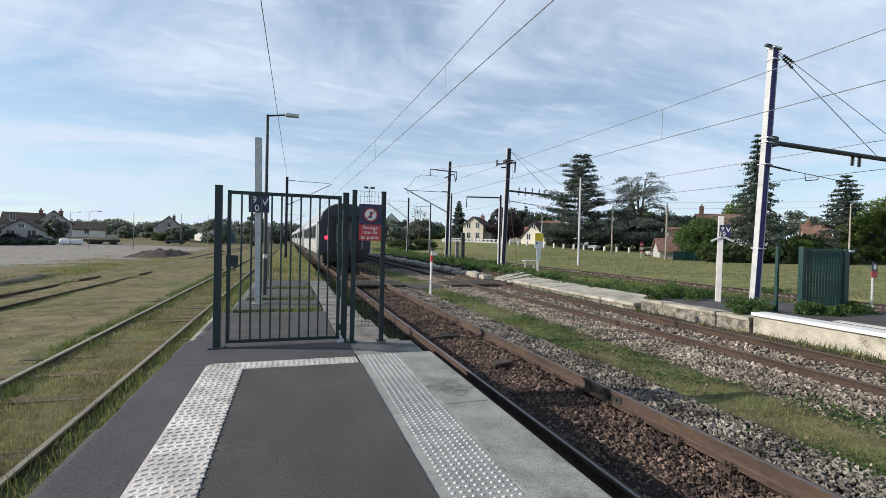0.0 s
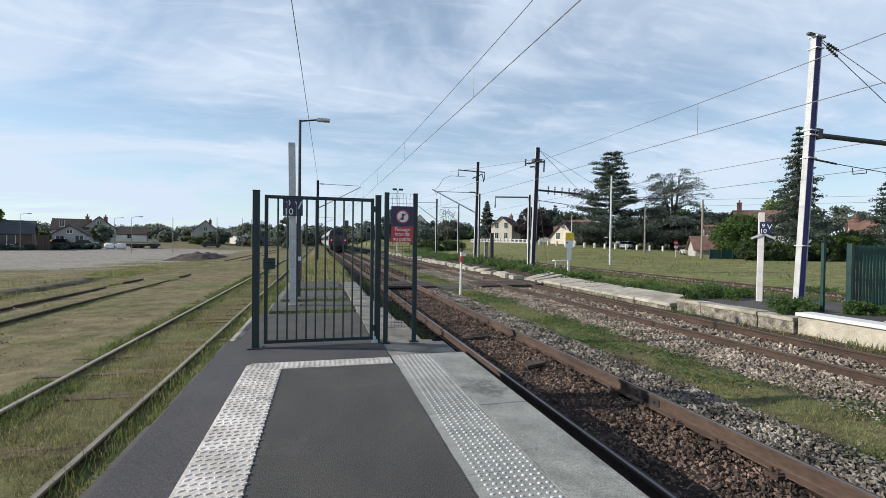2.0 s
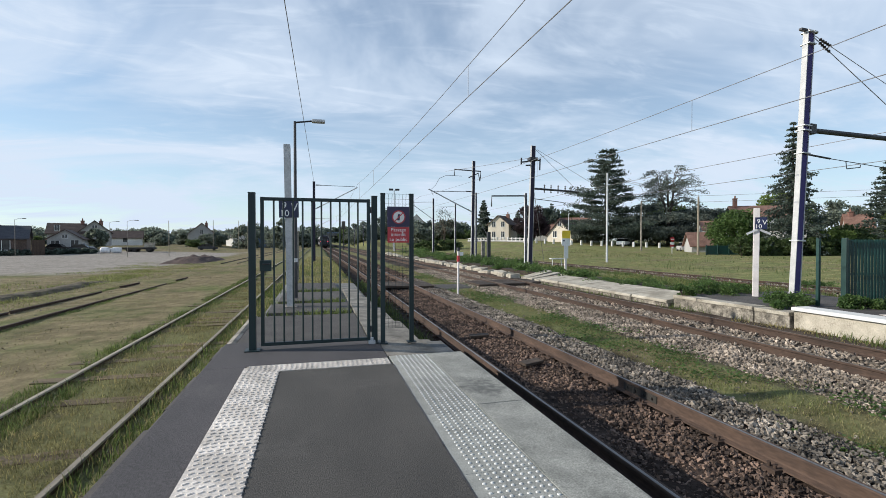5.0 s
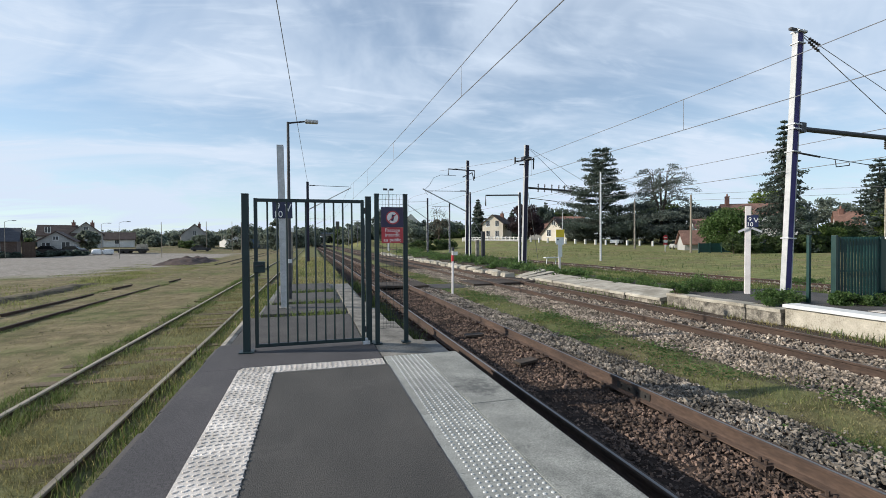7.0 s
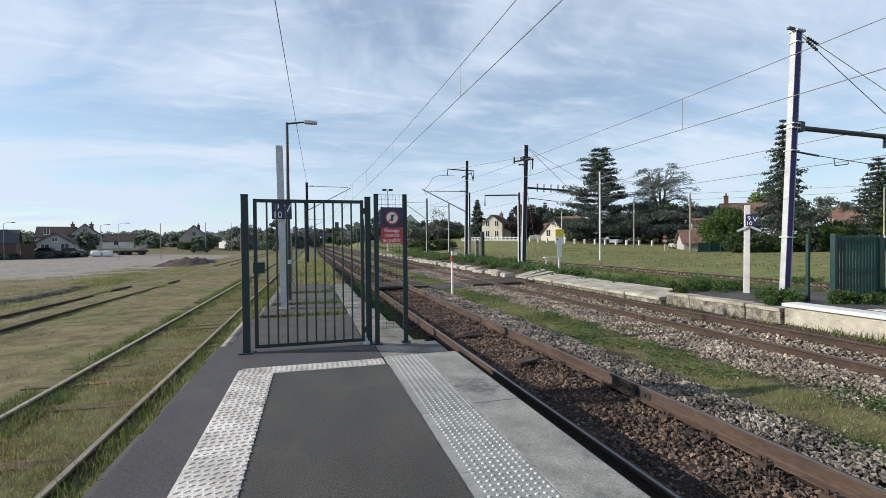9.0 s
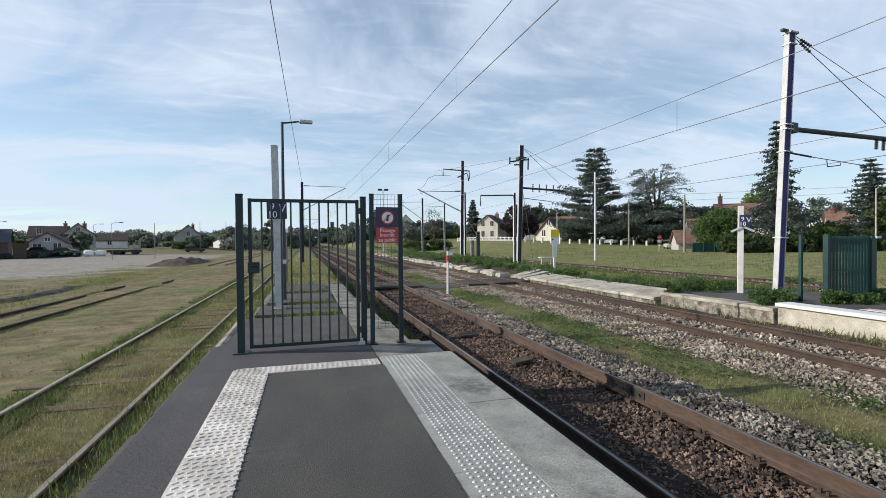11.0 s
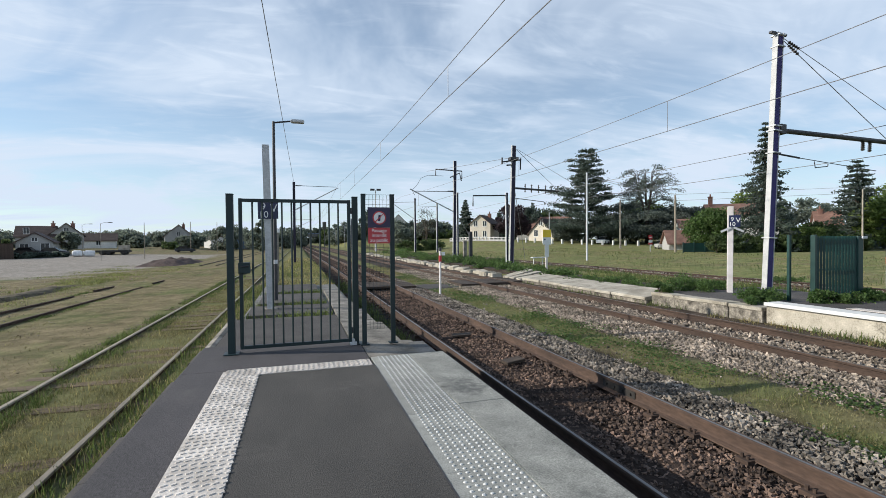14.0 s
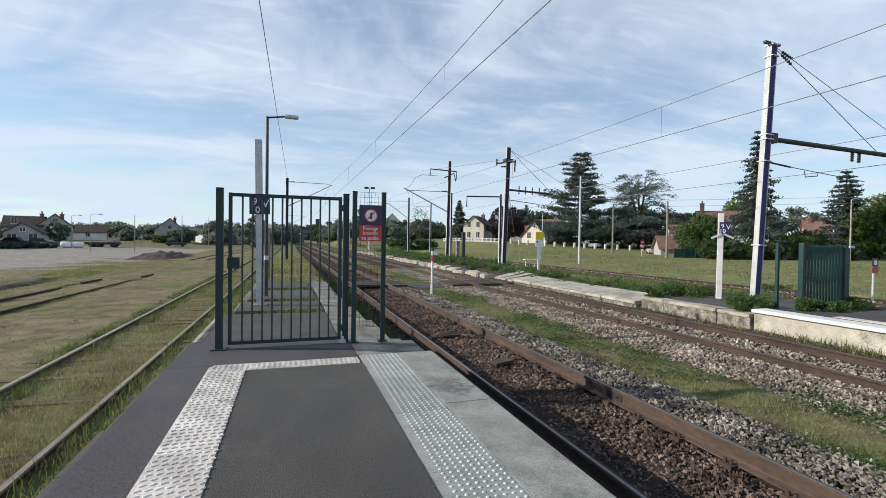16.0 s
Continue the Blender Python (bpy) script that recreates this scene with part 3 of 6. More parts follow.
build_ground()
# ---- platform ----
EDGE, LEFT = 1.73, -1.20


def build_platform():
    plat = thing("platform", pose(0, 0, 0), "railway platform of dark asphalt with pale stone edge", "platform", kind="structure")
    # body under the paving, with a rough left flank
    part("base", box(LEFT + 0.04, EDGE - 0.03, -12, 6.55, -0.85, -0.045), M["concrete_dark"], plat)
    # asphalt, as it lies between the strips
    part("asphalt_surface", box(-0.40, 0.82, -12, 5.28, -0.045, 0.0, 0.002), M["asphalt"], plat)
    bm = box(LEFT, -0.775, -12, 5.56, -0.06, -0.002, 0.004)
    box(LEFT, 0.80, 5.564, 6.9, -0.06, -0.002, 0.004, bm)
    part("asphalt_border", bm, M["asphalt_side"], plat)
    # long stone edge slabs with open joints, each 2 m
    tile = finish(box(1.30, EDGE, 0.004, 1.996, -0.12, 0.003, 0.008), "edge_slab", M["slab"])
    y = -10.22
    while y < 5.6:
        if y + 2 > 5.66:
            part("edge_slab", box(1.30, EDGE, 0.004, 5.66 - y, -0.12, 0.003, 0.008), M["slab"], plat, at=pose(0, y, 0))
        else:
            part("edge_slab", tile, None, plat, at=pose(0, y, 0))
        y += 2.0
    # tactile slabs with round studs
    rng = random.Random(4)

    def dome(bm, x, y, r, h, n=8):
        top = [bm.verts.new((x + math.cos(2 * math.pi * i / n) * r * 0.62, y + math.sin(2 * math.pi * i / n) * r * 0.62, h)) for i in range(n)]
        low = [bm.verts.new((x + math.cos(2 * math.pi * i / n) * r, y + math.sin(2 * math.pi * i / n) * r, 0.0)) for i in range(n)]
        for i in range(n):
            bm.faces.new((low[i], low[(i + 1) % n], top[(i + 1) % n], top[i]))
        bm.faces.new(top)

    studs = bmesh.new()
    for r in range(19):
        for c in range(8):
            dome(studs, 0.905 + c * 0.0510, 0.028 + r * 0.0525, 0.0118, 0.006)
    studs = finish(studs, "stud_row", M["stud"])
    plate = finish(box(0.822, 1.285, 0.001, 0.996, -0.06, 0.0, 0.002), "tactile_slab", M["tactile"])
    for k in range(-10, 6):
        y0 = 0.66 + k * 0.9975
        if y0 + 1 > 5.67:
            continue
        slab = part("tactile_slab", plate, None, plat, at=pose(0, y0, 0.001))
        part("stud_row", studs, None, slab)
    part("joint_strip", box(1.287, 1.299, -12, 5.66, -0.06, 0.0035), M["slab"], plat)
    # ragged tar seam between the asphalt and the tactile slabs, and along the white strip
    for x0, y_end in ((0.8185, 5.28), (-0.4025, 5.28)):
        bm = bmesh.new()
        old = None
        for k in range(int((y_end + 3.0) / 0.045)):
            y = -3.0 + k * 0.045
            a, b = rng.uniform(0.003, 0.011), rng.uniform(0.002, 0.006)
            row = [bm.verts.new((x0 - a, y, 0.0012)), bm.verts.new((x0 + b, y, 0.0030 if x0 > 0 else 0.0012))]
            if old:
                bm.faces.new((old[0], old[1], row[1], row[0]))
            old = row
        part("tar_seam", bm, M["insulator"], plat, "black tar seam")
    # white warning strip with slanting bars, down the side and across the end
    dash = bmesh.new()
    for r in range(16):
        for c in range(7):
            x, y = -0.745 + c * 0.0535 + 0.012 * (r % 2), 0.03 + r * 0.0605
            bar = box(-0.016, 0.016, -0.006, 0.006, -0.002, 0.006)
            bar.transform(pose(x, y, 0, 0, 0, 32))
            merge(dash, bar)
    dash = finish(dash, "bar_row", M["white_strip"])
    mat = finish(box(-0.775, -0.405, 0.001, 0.967, -0.05, 0.006, 0.002), "warning_mat", M["white_strip"])
    for k in range(-11, 5):
        y0 = 0.435 + k * 0.9685
        if y0 + 0.97 > 5.29:
            continue
        w = part("warning_mat", mat, None, plat, at=pose(0, y0, 0))
        part("bar_row", dash, None, w, at=pose(0, 0, 0.006))
    end = bmesh.new()
    bars = bmesh.new()
    prof = [(-0.775, 5.285), (0.79, 5.285), (0.79, 5.555), (-0.70, 5.555), (-0.775, 5.49)]
    low = [end.verts.new((x, y, -0.05)) for x, y in prof]
    top = [end.verts.new((x, y, 0.006)) for x, y in prof]
    end.faces.new(top)
    end.faces.new(low[::-1])
    for i in range(5):
        end.faces.new((low[i], low[(i + 1) % 5], top[(i + 1) % 5], top[i]))
    w = part("end_mat", end, M["white_strip"], plat)
    for c in range(28):
        for r in range(5):
            x, y = -0.73 + c * 0.0545 + 0.012 * (r % 2), 5.32 + r * 0.05
            bar = box(-0.016, 0.016, -0.006, 0.006, 0.004, 0.012)
            bar.transform(pose(x, y, 0, 0, 0, 58))
            merge(bars, bar)
    part("bar_row", bars, M["white_strip"], w)
    # old part beyond the gate: worn asphalt panels with grassy joints, sloping edge stones
    for y0, y1, x0, x1 in ((6.905, 9.30, -1.08, 0.69), (9.75, 11.15, -0.98, 0.66), (11.6, 13.6, -0.9, 0.6), (14.1, 16.5, -0.85, 0.55)):
        part("asphalt_panel", box(x0, x1, y0, y1, -0.3, -0.012 - 0.01 * rng.random(), 0.012), M["asphalt_old"], plat)
    part("old_core", box(-1.05, 1.2, 6.56, 16.8, -0.85, -0.075), M["concrete_dark"], plat)
    for y0, y1, x1 in ((5.664, 6.7, 1.60), (6.71, 8.4, 1.46), (8.42, 10.2, 1.36), (10.22, 12.2, 1.26), (12.22, 14.4, 1.18)):
        part("edge_stone", extrude([(0.81 if y0 < 6.7 else 0.70, -0.3), (x1, -0.3), (x1, -0.10), (x1 - 0.04, -0.05), (0.81 if y0 < 6.7 else 0.70, -0.006)], y0, y1), M["concrete"], plat)
    # pale kerb on the left flank
    part("side_kerb", extrude([(-1.24, -0.6), (-1.10, -0.6), (-1.09, -0.02), (-1.14, 0.0), (-1.22, -0.03)], 6.905, 9.4), M["concrete"], plat)
    rk = random.Random(31)
    y = -12.0
    while y < 6.85:
        e, y2 = rk.uniform(-0.018, 0.018), min(6.9, y + rk.uniform(0.35, 0.8))
        part("side_kerb", extrude([(-1.255 - e, -0.8), (-1.201, -0.8), (-1.201, -0.012), (-1.232 - e, -0.020), (-1.255 - e, -0.06)], y, y2 - 0.006), M["asphalt_old"], plat)
        y = y2


build_platform()


# ---- the far platform across the tracks ----


def rough_block(wide, long, deep, rng):
    """A weathered stone block with knocked-off corners, its top at z = 0."""
    bm = box(0, wide, 0, long, -deep, 0, 0.07)
    for v in bm.verts:
        if v.co.z > -0.3:
            v.co += Vector((rng.uniform(-0.03, 0.03), rng.uniform(-0.03, 0.03), rng.uniform(-0.035, 0.02)))
    return bm


def build_far_platform():
    far = thing("far_platform", pose(0, 0, 0), "low platform opposite with white new edge and weedy old part", "platform", kind="structure")
    part("new_edge", extrude([(10.32, -0.17), (10.32, -0.80), (10.50, -0.80), (10.50, -0.17)], -12, 8.2), M["concrete_pale"], far)
    part("coping", box(10.25, 10.72, -12, 8.22, -0.168, -0.09, 0.012), M["stucco_white"], far)
    part("new_asphalt", box(10.72, 15.0, -12, 8.2, -0.8, -0.165), M["asphalt_old"], far)
    part("white_strip", box(11.35, 11.65, -12, 7.2, -0.164, -0.155), M["white_strip"], far)
    rng = random.Random(2)
    y = 8.24
    while y < 11.6:
        x0 = 10.22 + rng.uniform(-0.02, 0.02)
        zt = -0.20 - rng.uniform(0, 0.02)
        part("kerb_stone", box(x0, 10.60, y, y + 0.885, -0.8, zt - 0.085, 0.012), M["kerb_old"], far)
        part("kerb_cap", box(x0 - 0.025, 10.62, y, y + 0.885, zt - 0.085, zt, 0.014), M["concrete_pale"], far)
        y += 0.89
    part("old_asphalt", box(10.6, 14.4, 8.2, 11.84, -0.8, -0.215), M["asphalt_old"], far)
    y = 11.86
    while y < 18.5:
        dz, dx = rng.uniform(-0.02, 0.02), rng.uniform(-0.03, 0.03)
        part("pale_slab", extrude([(10.02 + dx, -0.45), (10.02 + dx, -0.40 + dz), (10.05 + dx, -0.37 + dz), (11.35, -0.24 + dz), (11.35, -0.45)], y, y + 1.62), M["concrete_pale"], far)
        part("kerb_stone", box(10.07 + dx, 11.3, y, y + 1.64, -0.85, -0.45, 0.012), M["kerb_old"], far)
        y += 1.65
    part("old_fill", box(11.3, 13.0, 11.85, 60, -0.8, -0.30), M["soil"], far)
    for k in range(4):
        y = 19.6 + k * 0.95
        part("tumbled_slab", box(-0.80, 0.80, -0.26, 0.26, -0.07, 0.07, 0.02), M["concrete_pale"], far, at=pose(10.95 + 0.06 * k, y + 0.3, -0.44 + 0.02 * k, 5 * (k % 2), -6 - 2 * k, -10 + 6 * k))
    y = 23.6
    while y < 75:
        long = rng.uniform(0.55, 1.35)
        part("kerb_stone", rough_block(0.5 + 0.3 * rng.random(), long, 0.6, rng), M["concrete_pale"], far, at=pose(10.1 + rng.uniform(-0.16, 0.16), y, -0.38 + rng.uniform(-0.10, 0.05), rng.uniform(-6, 6), rng.uniform(-9, 4), rng.uniform(-8, 8)))
        y += long + 0.08


build_far_platform()


# ---- tracks ----
RAIL = [(-0.070, 0.0), (0.070, 0.0), (0.070, 0.012), (0.016, 0.030), (0.009, 0.045), (0.009, 0.125), (0.034, 0.136), (0.036, 0.160), (0.029, 0.1705), (-0.029, 0.1705), (-0.036, 0.160), (-0.034, 0.136), (-0.009, 0.125), (-0.009, 0.045), (-0.016, 0.030), (-0.070, 0.012)]
HEAD = [(-0.024, 0.150), (0.006, 0.150), (0.006, 0.1705), (0.002, 0.1718), (-0.020, 0.1718), (-0.024, 0.1705)]
WORN = [(-0.0365, 0.148), (0.0365, 0.148), (0.0365, 0.162), (0.029, 0.1725), (-0.029, 0.1725), (-0.0365, 0.162)]


def bend(y):
    """Sideways drift of the running lines, which swing gently to the left in the distance."""
    return -0.0050 * (math.hypot(y - 42.0, 14.0) + y - 42.0)


def bow(bm):
    for v in bm.verts:
        v.co.x += bend(v.co.y)
    return bm


def build_track(name, x, top, y0, y1, sleeper_to, label, wood, head, plates=True, sunk=0.0, gap=0.6, half=1.28, uneven=0.0, crown=HEAD, curved=False):
    """Two rails on sleepers; x is the middle, top the height of the rail heads."""
    track = thing(name, pose(x, 0, top - 0.1715), label, "railway track", kind="structure")
    for s in (-0.752, 0.752):
        steel, top_band = extrude([(s + a, b) for a, b in RAIL], y0, y1, steps=64), extrude([(s + a, b) for a, b in crown], y0, y1, steps=64)
        rail = part("rail", bow(steel) if curved else steel, M["rail"], track)
        part("running_surface", bow(top_band) if curved else top_band, head, rail)
    me = finish(box(-half, half, -0.125, 0.125, -0.16, -0.004 - sunk, 0.012), "sleeper", wood)
    chair = bmesh.new()
    for s in (-0.752, 0.752):
        box(s - 0.15, s + 0.15, -0.07, 0.07, -0.05 if sunk > 0 else -0.004, 0.014, 0.004, chair)
        for d in (-0.105, 0.105):
            tube((s + d, 0.03, 0.01), (s + d, 0.03, 0.055), 0.017, n=6, bm=chair)
            tube((s + d, -0.03, 0.01), (s + d, -0.03, 0.045), 0.014, n=6, bm=chair)
    chair = finish(chair, "fastening", M["rail"])
    rng = random.Random(name)
    y = -2.65
    while y < sleeper_to:
        sl = part("sleeper", me, None, track, at=pose(rng.uniform(-0.03, 0.03) + (bend(y) if curved else 0.0), y + rng.uniform(-0.02, 0.02) * (1 + 3 * uneven), uneven * rng.uniform(-0.022, 0.012), 0, uneven * rng.uniform(-1.2, 1.2), rng.uniform(-1, 1) * (1 + uneven)))
        if plates and y < 26:
            part("fastening", chair, None, sl)
        y += gap
    return track


main = build_track("track_main", 3.32, -0.50, -12, 700, 60, "rusty railway track on brown ballast beside the platform", M["sleeper"], M["rail_top"], sunk=0.075, curved=True)
# bolted joint of the far rail
bm = box(0.752 + 0.010, 0.752 + 0.034, 4.95, 5.6, 0.03, 0.128, 0.006)
box(0.752 - 0.034, 0.752 - 0.010, 4.95, 5.6, 0.03, 0.128, 0.006, bm)
for k in range(4):
    tube((0.752 - 0.055, 5.03 + k * 0.16, 0.08), (0.752 + 0.055, 5.03 + k * 0.16, 0.08), 0.016, n=6, bm=bm)
part("fishplate", bm, M["underframe"], main)
for x, y, w, a in ((3.45, 7.25, 0.19, 14), (3.35, 9.6, 0.2, -9)):
    solid("loose_plank", box(-w, w, -0.10, 0.10, -0.02, 0.025, 0.008), M["sleeper"], "short weathered plank lying on the ballast", "plank", m=pose(x, y, -0.645, 2, -3, a), group="loose planks")
build_track("track_second", 8.82, -0.53, -12, 330, 60, "rusty railway track on pale grey ballast", M["sleeper"], M["rail_dull"], curved=True)
build_track("track_third", 19.4, -0.47, 0, 330, 10, "rust-brown railway track in the grass field", M["sleeper_old"], M["rail_dull"], plates=False)
build_track("track_siding", -3.0, -0.74, -12, 230, 34, "disused siding sunk in dry grass, grey sleepers", M["sleeper_old"], M["rail_siding"], plates=False, sunk=-0.093, uneven=1.0, crown=WORN)


def build_old_rails(name, x, top, lengths):
    """What is left of a buried track: lengths of rail (side, from, to, dip at the far end)."""
    track = thing(name, pose(x, 0, top - 0.1715), "broken rusty rails of a disused yard track in grass", "railway track", kind="structure")
    for s, y0, y1, dip in lengths:
        turn = math.degrees(math.atan2(dip, y1 - y0))
        rail = part("rail", extrude([(s + a, b) for a, b in RAIL], 0, y1 - y0, steps=4), M["rail"], track, at=pose(0, y0, 0, -turn))
        part("running_surface", extrude([(s + a, b) for a, b in HEAD], 0, y1 - y0), M["rail"], rail)


def build_bank():
    """Low bank of dark earth where an older track was taken up."""
    bm = bmesh.new()
    rows = []
    for j in range(64):
        y = 10 + j * 0.34
        end = min(1, (31.6 - y) / 3.0)
        row = []
        for i in range(9):
            u = i / 8 * 2 - 1
            w = 0.55 + 0.18 * noise.noise((y * 0.5, 3, 1))
            xx = -11.75 + 0.25 * noise.noise((y * 0.22, 8, 2)) + u * w
            zz = (1 - u * u) * (0.20 + 0.10 * noise.noise((y * 0.9, 1, 4))) * end + 0.05 * noise.noise((xx * 4, y * 3, 6))
            row.append(bm.verts.new((xx, y, -0.90 + zz)))
        rows.append(row)
    for r0, r1 in zip(rows, rows[1:]):
        for i in range(8):
            bm.faces.new((r0[i], r0[i + 1], r1[i + 1], r1[i]))
    tagged(new("earth_bank", finish(bm, "earth_bank", M["soil_bank"])), "low bank of dark brown earth in the yard", "earth bank", kind="structure")


build_old_rails("track_yard", -8.49, -0.765, [(0.752, 6, 16.5, 0.0), (0.752, 16.52, 27.8, 0.05), (0.752, 29.6, 32.0, 0.02), (-0.752, 6, 17.5, 0.02), (-0.752, 17.6, 24.0, 0.04), (-0.752, 26.0, 28.6, 0.03)])
build_bank()
build_track("track_yard_end", -8.7, -0.80, 52, 150, 3, "disused yard track almost buried in grass", M["sleeper_old"], M["rail_dull"], plates=False, sunk=-0.02)


# dark timber crossing over the second track, and the step stones that lead to it
c = thing("foot_crossing", pose(8.82, 21.4, -0.55), "dark timber foot crossing laid over the track", "crossing", kind="structure")
for k in range(7):
    part("board", box(-0.60, 0.60, -0.15, 0.15, -0.10, 0.0 + 0.006 * (k % 2), 0.012), M["sleeper"], c, at=pose(0, -1.0 + k * 0.32, 0.0))
    part("board", box(0.86, 1.45, -0.15, 0.15, -0.10, 0.0 + 0.006 * (k % 3), 0.012), M["sleeper"], c, at=pose(0, -1.0 + k * 0.32, 0.02))
    part("board", box(-1.75, -0.86, -0.15, 0.15, -0.10, 0.0 + 0.006 * (k % 2), 0.012), M["sleeper"], c, at=pose(0, -1.0 + k * 0.32, -0.02))

c = thing("foot_crossing", pose(3.32, 21.2, -0.52), "dark timber foot crossing laid over the platform track", "crossing", kind="structure")
for k in range(7):
    part("board", box(-0.62, 0.62, -0.15, 0.15, -0.10, 0.006 * (k % 2), 0.012), M["sleeper"], c, at=pose(0, -1.0 + k * 0.32, 0.0))
    part("board", box(0.86, 1.60, -0.15, 0.15, -0.10, 0.006 * (k % 3), 0.012), M["sleeper"], c, at=pose(0, -1.0 + k * 0.32, -0.02))
bm = bmesh.new()
rows = [[bm.verts.new((4.9 + i * 0.235, 20.0 + j * 0.25 + 0.10 * noise.noise((i * 0.7, j * 0.5, 2)), -0.685 + 0.02 * noise.noise((i * 0.9, j * 0.9, 7)) - (0.06 if j in (0, 9) else 0))) for i in range(11)] for j in range(10)]
for r0, r1 in zip(rows, rows[1:]):
    for i in range(10):
        bm.faces.new((r0[i], r0[i + 1], r1[i + 1], r1[i]))
tagged(new("dirt_path", finish(bm, "dirt_path", M["asphalt_old"], True)), "trodden grey path between the two crossings", "path", kind="structure")


# ---- the gate at the platform's end ----
def mesh_panel(x0, x1, z0, z1, gap_x, gap_z, y=0.0, folds=True, r=0.0019):
    """Welded wire panel with pressed folds."""
    bm = bmesh.new()
    n = max(2, round((x1 - x0) / gap_x))
    zs = np.arange(z0, z1 + 0.001, gap_z)
    off = [y - (0.035 if folds and k % 5 == 3 else 0.0) for k in range(len(zs))]
    for k, z in enumerate(zs):
        tube((x0, off[k], z), (x1, off[k], z), r, n=4, bm=bm)
    for i in range(n + 1):
        x = x0 + (x1 - x0) * i / n
        for k in range(len(zs) - 1):
            tube((x, off[k], zs[k]), (x, off[k + 1], zs[k + 1]), r, n=4, bm=bm, caps=False)
    return bm


def letters(text, size, m, parent, material, name="lettering"):
    cu = bpy.data.curves.new(name, "FONT")
    cu.body, cu.size, cu.extrude, cu.align_x, cu.align_y = text, size, 0.001, "CENTER", "CENTER"
    cu.resolution_u = 3
    tmp = bpy.data.objects.new(name, cu)
    me = bpy.data.meshes.new_from_object(tmp)
    bpy.data.objects.remove(tmp)
    me.materials.clear()
    me.materials.append(material)
    return part(name, me, None, parent, at=m)


def build_gate():
    g = thing("gate", pose(0, 6.40, 0), "dark green metal barred gate, closed, between square posts", "gate")
    for x, w, h, y in ((-0.80, 0.082, 1.985, -0.02), (0.745, 0.076, 1.985, 0.08)):
        post = part("post", box(x - w / 2, x + w / 2, y - w / 2, y + w / 2, 0.0, h, 0.006), M["green"], g)
        part("cap", box(x - w / 2 - 0.003, x + w / 2 + 0.003, y - w / 2 - 0.003, y + w / 2 + 0.003, h, h + 0.012, 0.004), M["green"], post)
        part("base_plate", box(x - 0.09, x + 0.09, y - 0.09, y + 0.09, 0.0, 0.012, 0.003), M["green"], post)
    # the leaf hangs very slightly askew
    leaf = part("leaf_frame", box(-0.703, -0.660, -0.02, 0.02, 0.045, 1.945, 0.004), M["green"], g, at=pose(0, 0.01, 0, 0, 0, 0.5))
    part("hinge_stile", box(0.638, 0.681, -0.02, 0.02, 0.045, 1.945, 0.004), M["green"], leaf)
    part("top_rail", box(-0.66, 0.638, -0.02, 0.02, 1.900, 1.942, 0.004), M["green"], leaf)
    part("bottom_rail", box(-0.66, 0.638, -0.02, 0.02, 0.045, 0.088, 0.004), M["green"], leaf)
    bar = finish(tube((0, 0, 0.088), (0, 0, 1.900), 0.0115, n=8), "bar", M["green"])
    for k in range(10):
        part("bar", bar, None, leaf, at=pose(-0.66 + 1.298 * (k + 1) / 11, 0, 0))
    part("lock_box", box(-0.712, -0.575, -0.045, 0.045, 1.00, 1.14, 0.008), M["green"], leaf)
    bm = tube((-0.60, -0.045, 1.095), (-0.60, -0.085, 1.095), 0.010, n=8)
    tube((-0.60, -0.085, 1.095), (-0.68, -0.085, 1.092), 0.009, n=8, bm=bm)
    part("lever_handle", bm, M["steel_dark"], leaf, "dark steel lever handle")
    for z in (0.2, 1.80):
        part("hinge", tube((0.69, 0.0, z - 0.04), (0.69, 0.0, z + 0.04), 0.016, n=8), M["steel_dark"], leaf)
    part("hinge_block", box(0.655, 0.745, -0.03, 0.03, 0.0, 0.045, 0.006), M["galva"], g, "bare galvanised hinge block on the ground")
    part("stop_pin", tube((0.70, -0.01, 0.04), (0.70, -0.01, 0.085), 0.02, n=10), M["galva"], g)
    # narrow mesh panel closing the gap to the platform edge
    f = thing("wire_fence", pose(0, 6.40, 0), "narrow green welded wire fence panel between two posts", "fence")
    for x in (0.850, 1.243):
        post = part("post", box(x - 0.029, x + 0.029, -0.029, 0.029, 0.0, 2.02, 0.005), M["green"], f)
        part("cap", box(x - 0.032, x + 0.032, -0.032, 0.032, 2.02, 2.032, 0.004), M["green"], post)
        part("base_plate", box(x - 0.06, x + 0.06, -0.06, 0.06, -0.006, 0.010, 0.003), M["green"], post)
    part("wire_mesh", mesh_panel(0.88, 1.215, 0.20, 2.04, 0.05, 0.065), M["green"], f)
    # the notice on it
    s = thing("notice_sign", pose(1.057, 6.36, 0), "red and navy no-passage notice on the wire fence", "sign")
    part("upper_plate", box(-0.152, 0.152, -0.004, 0.0, 1.578, 1.850, 0.0), M["navy"], s, "navy plate with a round prohibition mark")
    part("red_plate", box(-0.148, 0.148, -0.004, 0.0, 1.362, 1.574, 0.0), M["red"], s, "red plate with white lettering")
    part("round_mark", tube((0.005, -0.0045, 1.708), (0.005, -0.006, 1.708), 0.083, n=32), M["white"], s)
    ring = bmesh.new()
    for i in range(32):
        a, b = 2 * math.pi * i / 32, 2 * math.pi * (i + 1) / 32
        q = [(0.005 + math.cos(t) * r, -0.0075, 1.708 + math.sin(t) * r) for t, r in ((a, 0.092), (b, 0.092), (b, 0.076), (a, 0.076))]
        ring.faces.new([ring.verts.new(v) for v in q])
    bmesh.ops.recalc_face_normals(ring, faces=ring.faces)
    part("ring", ring, M["red"], s)
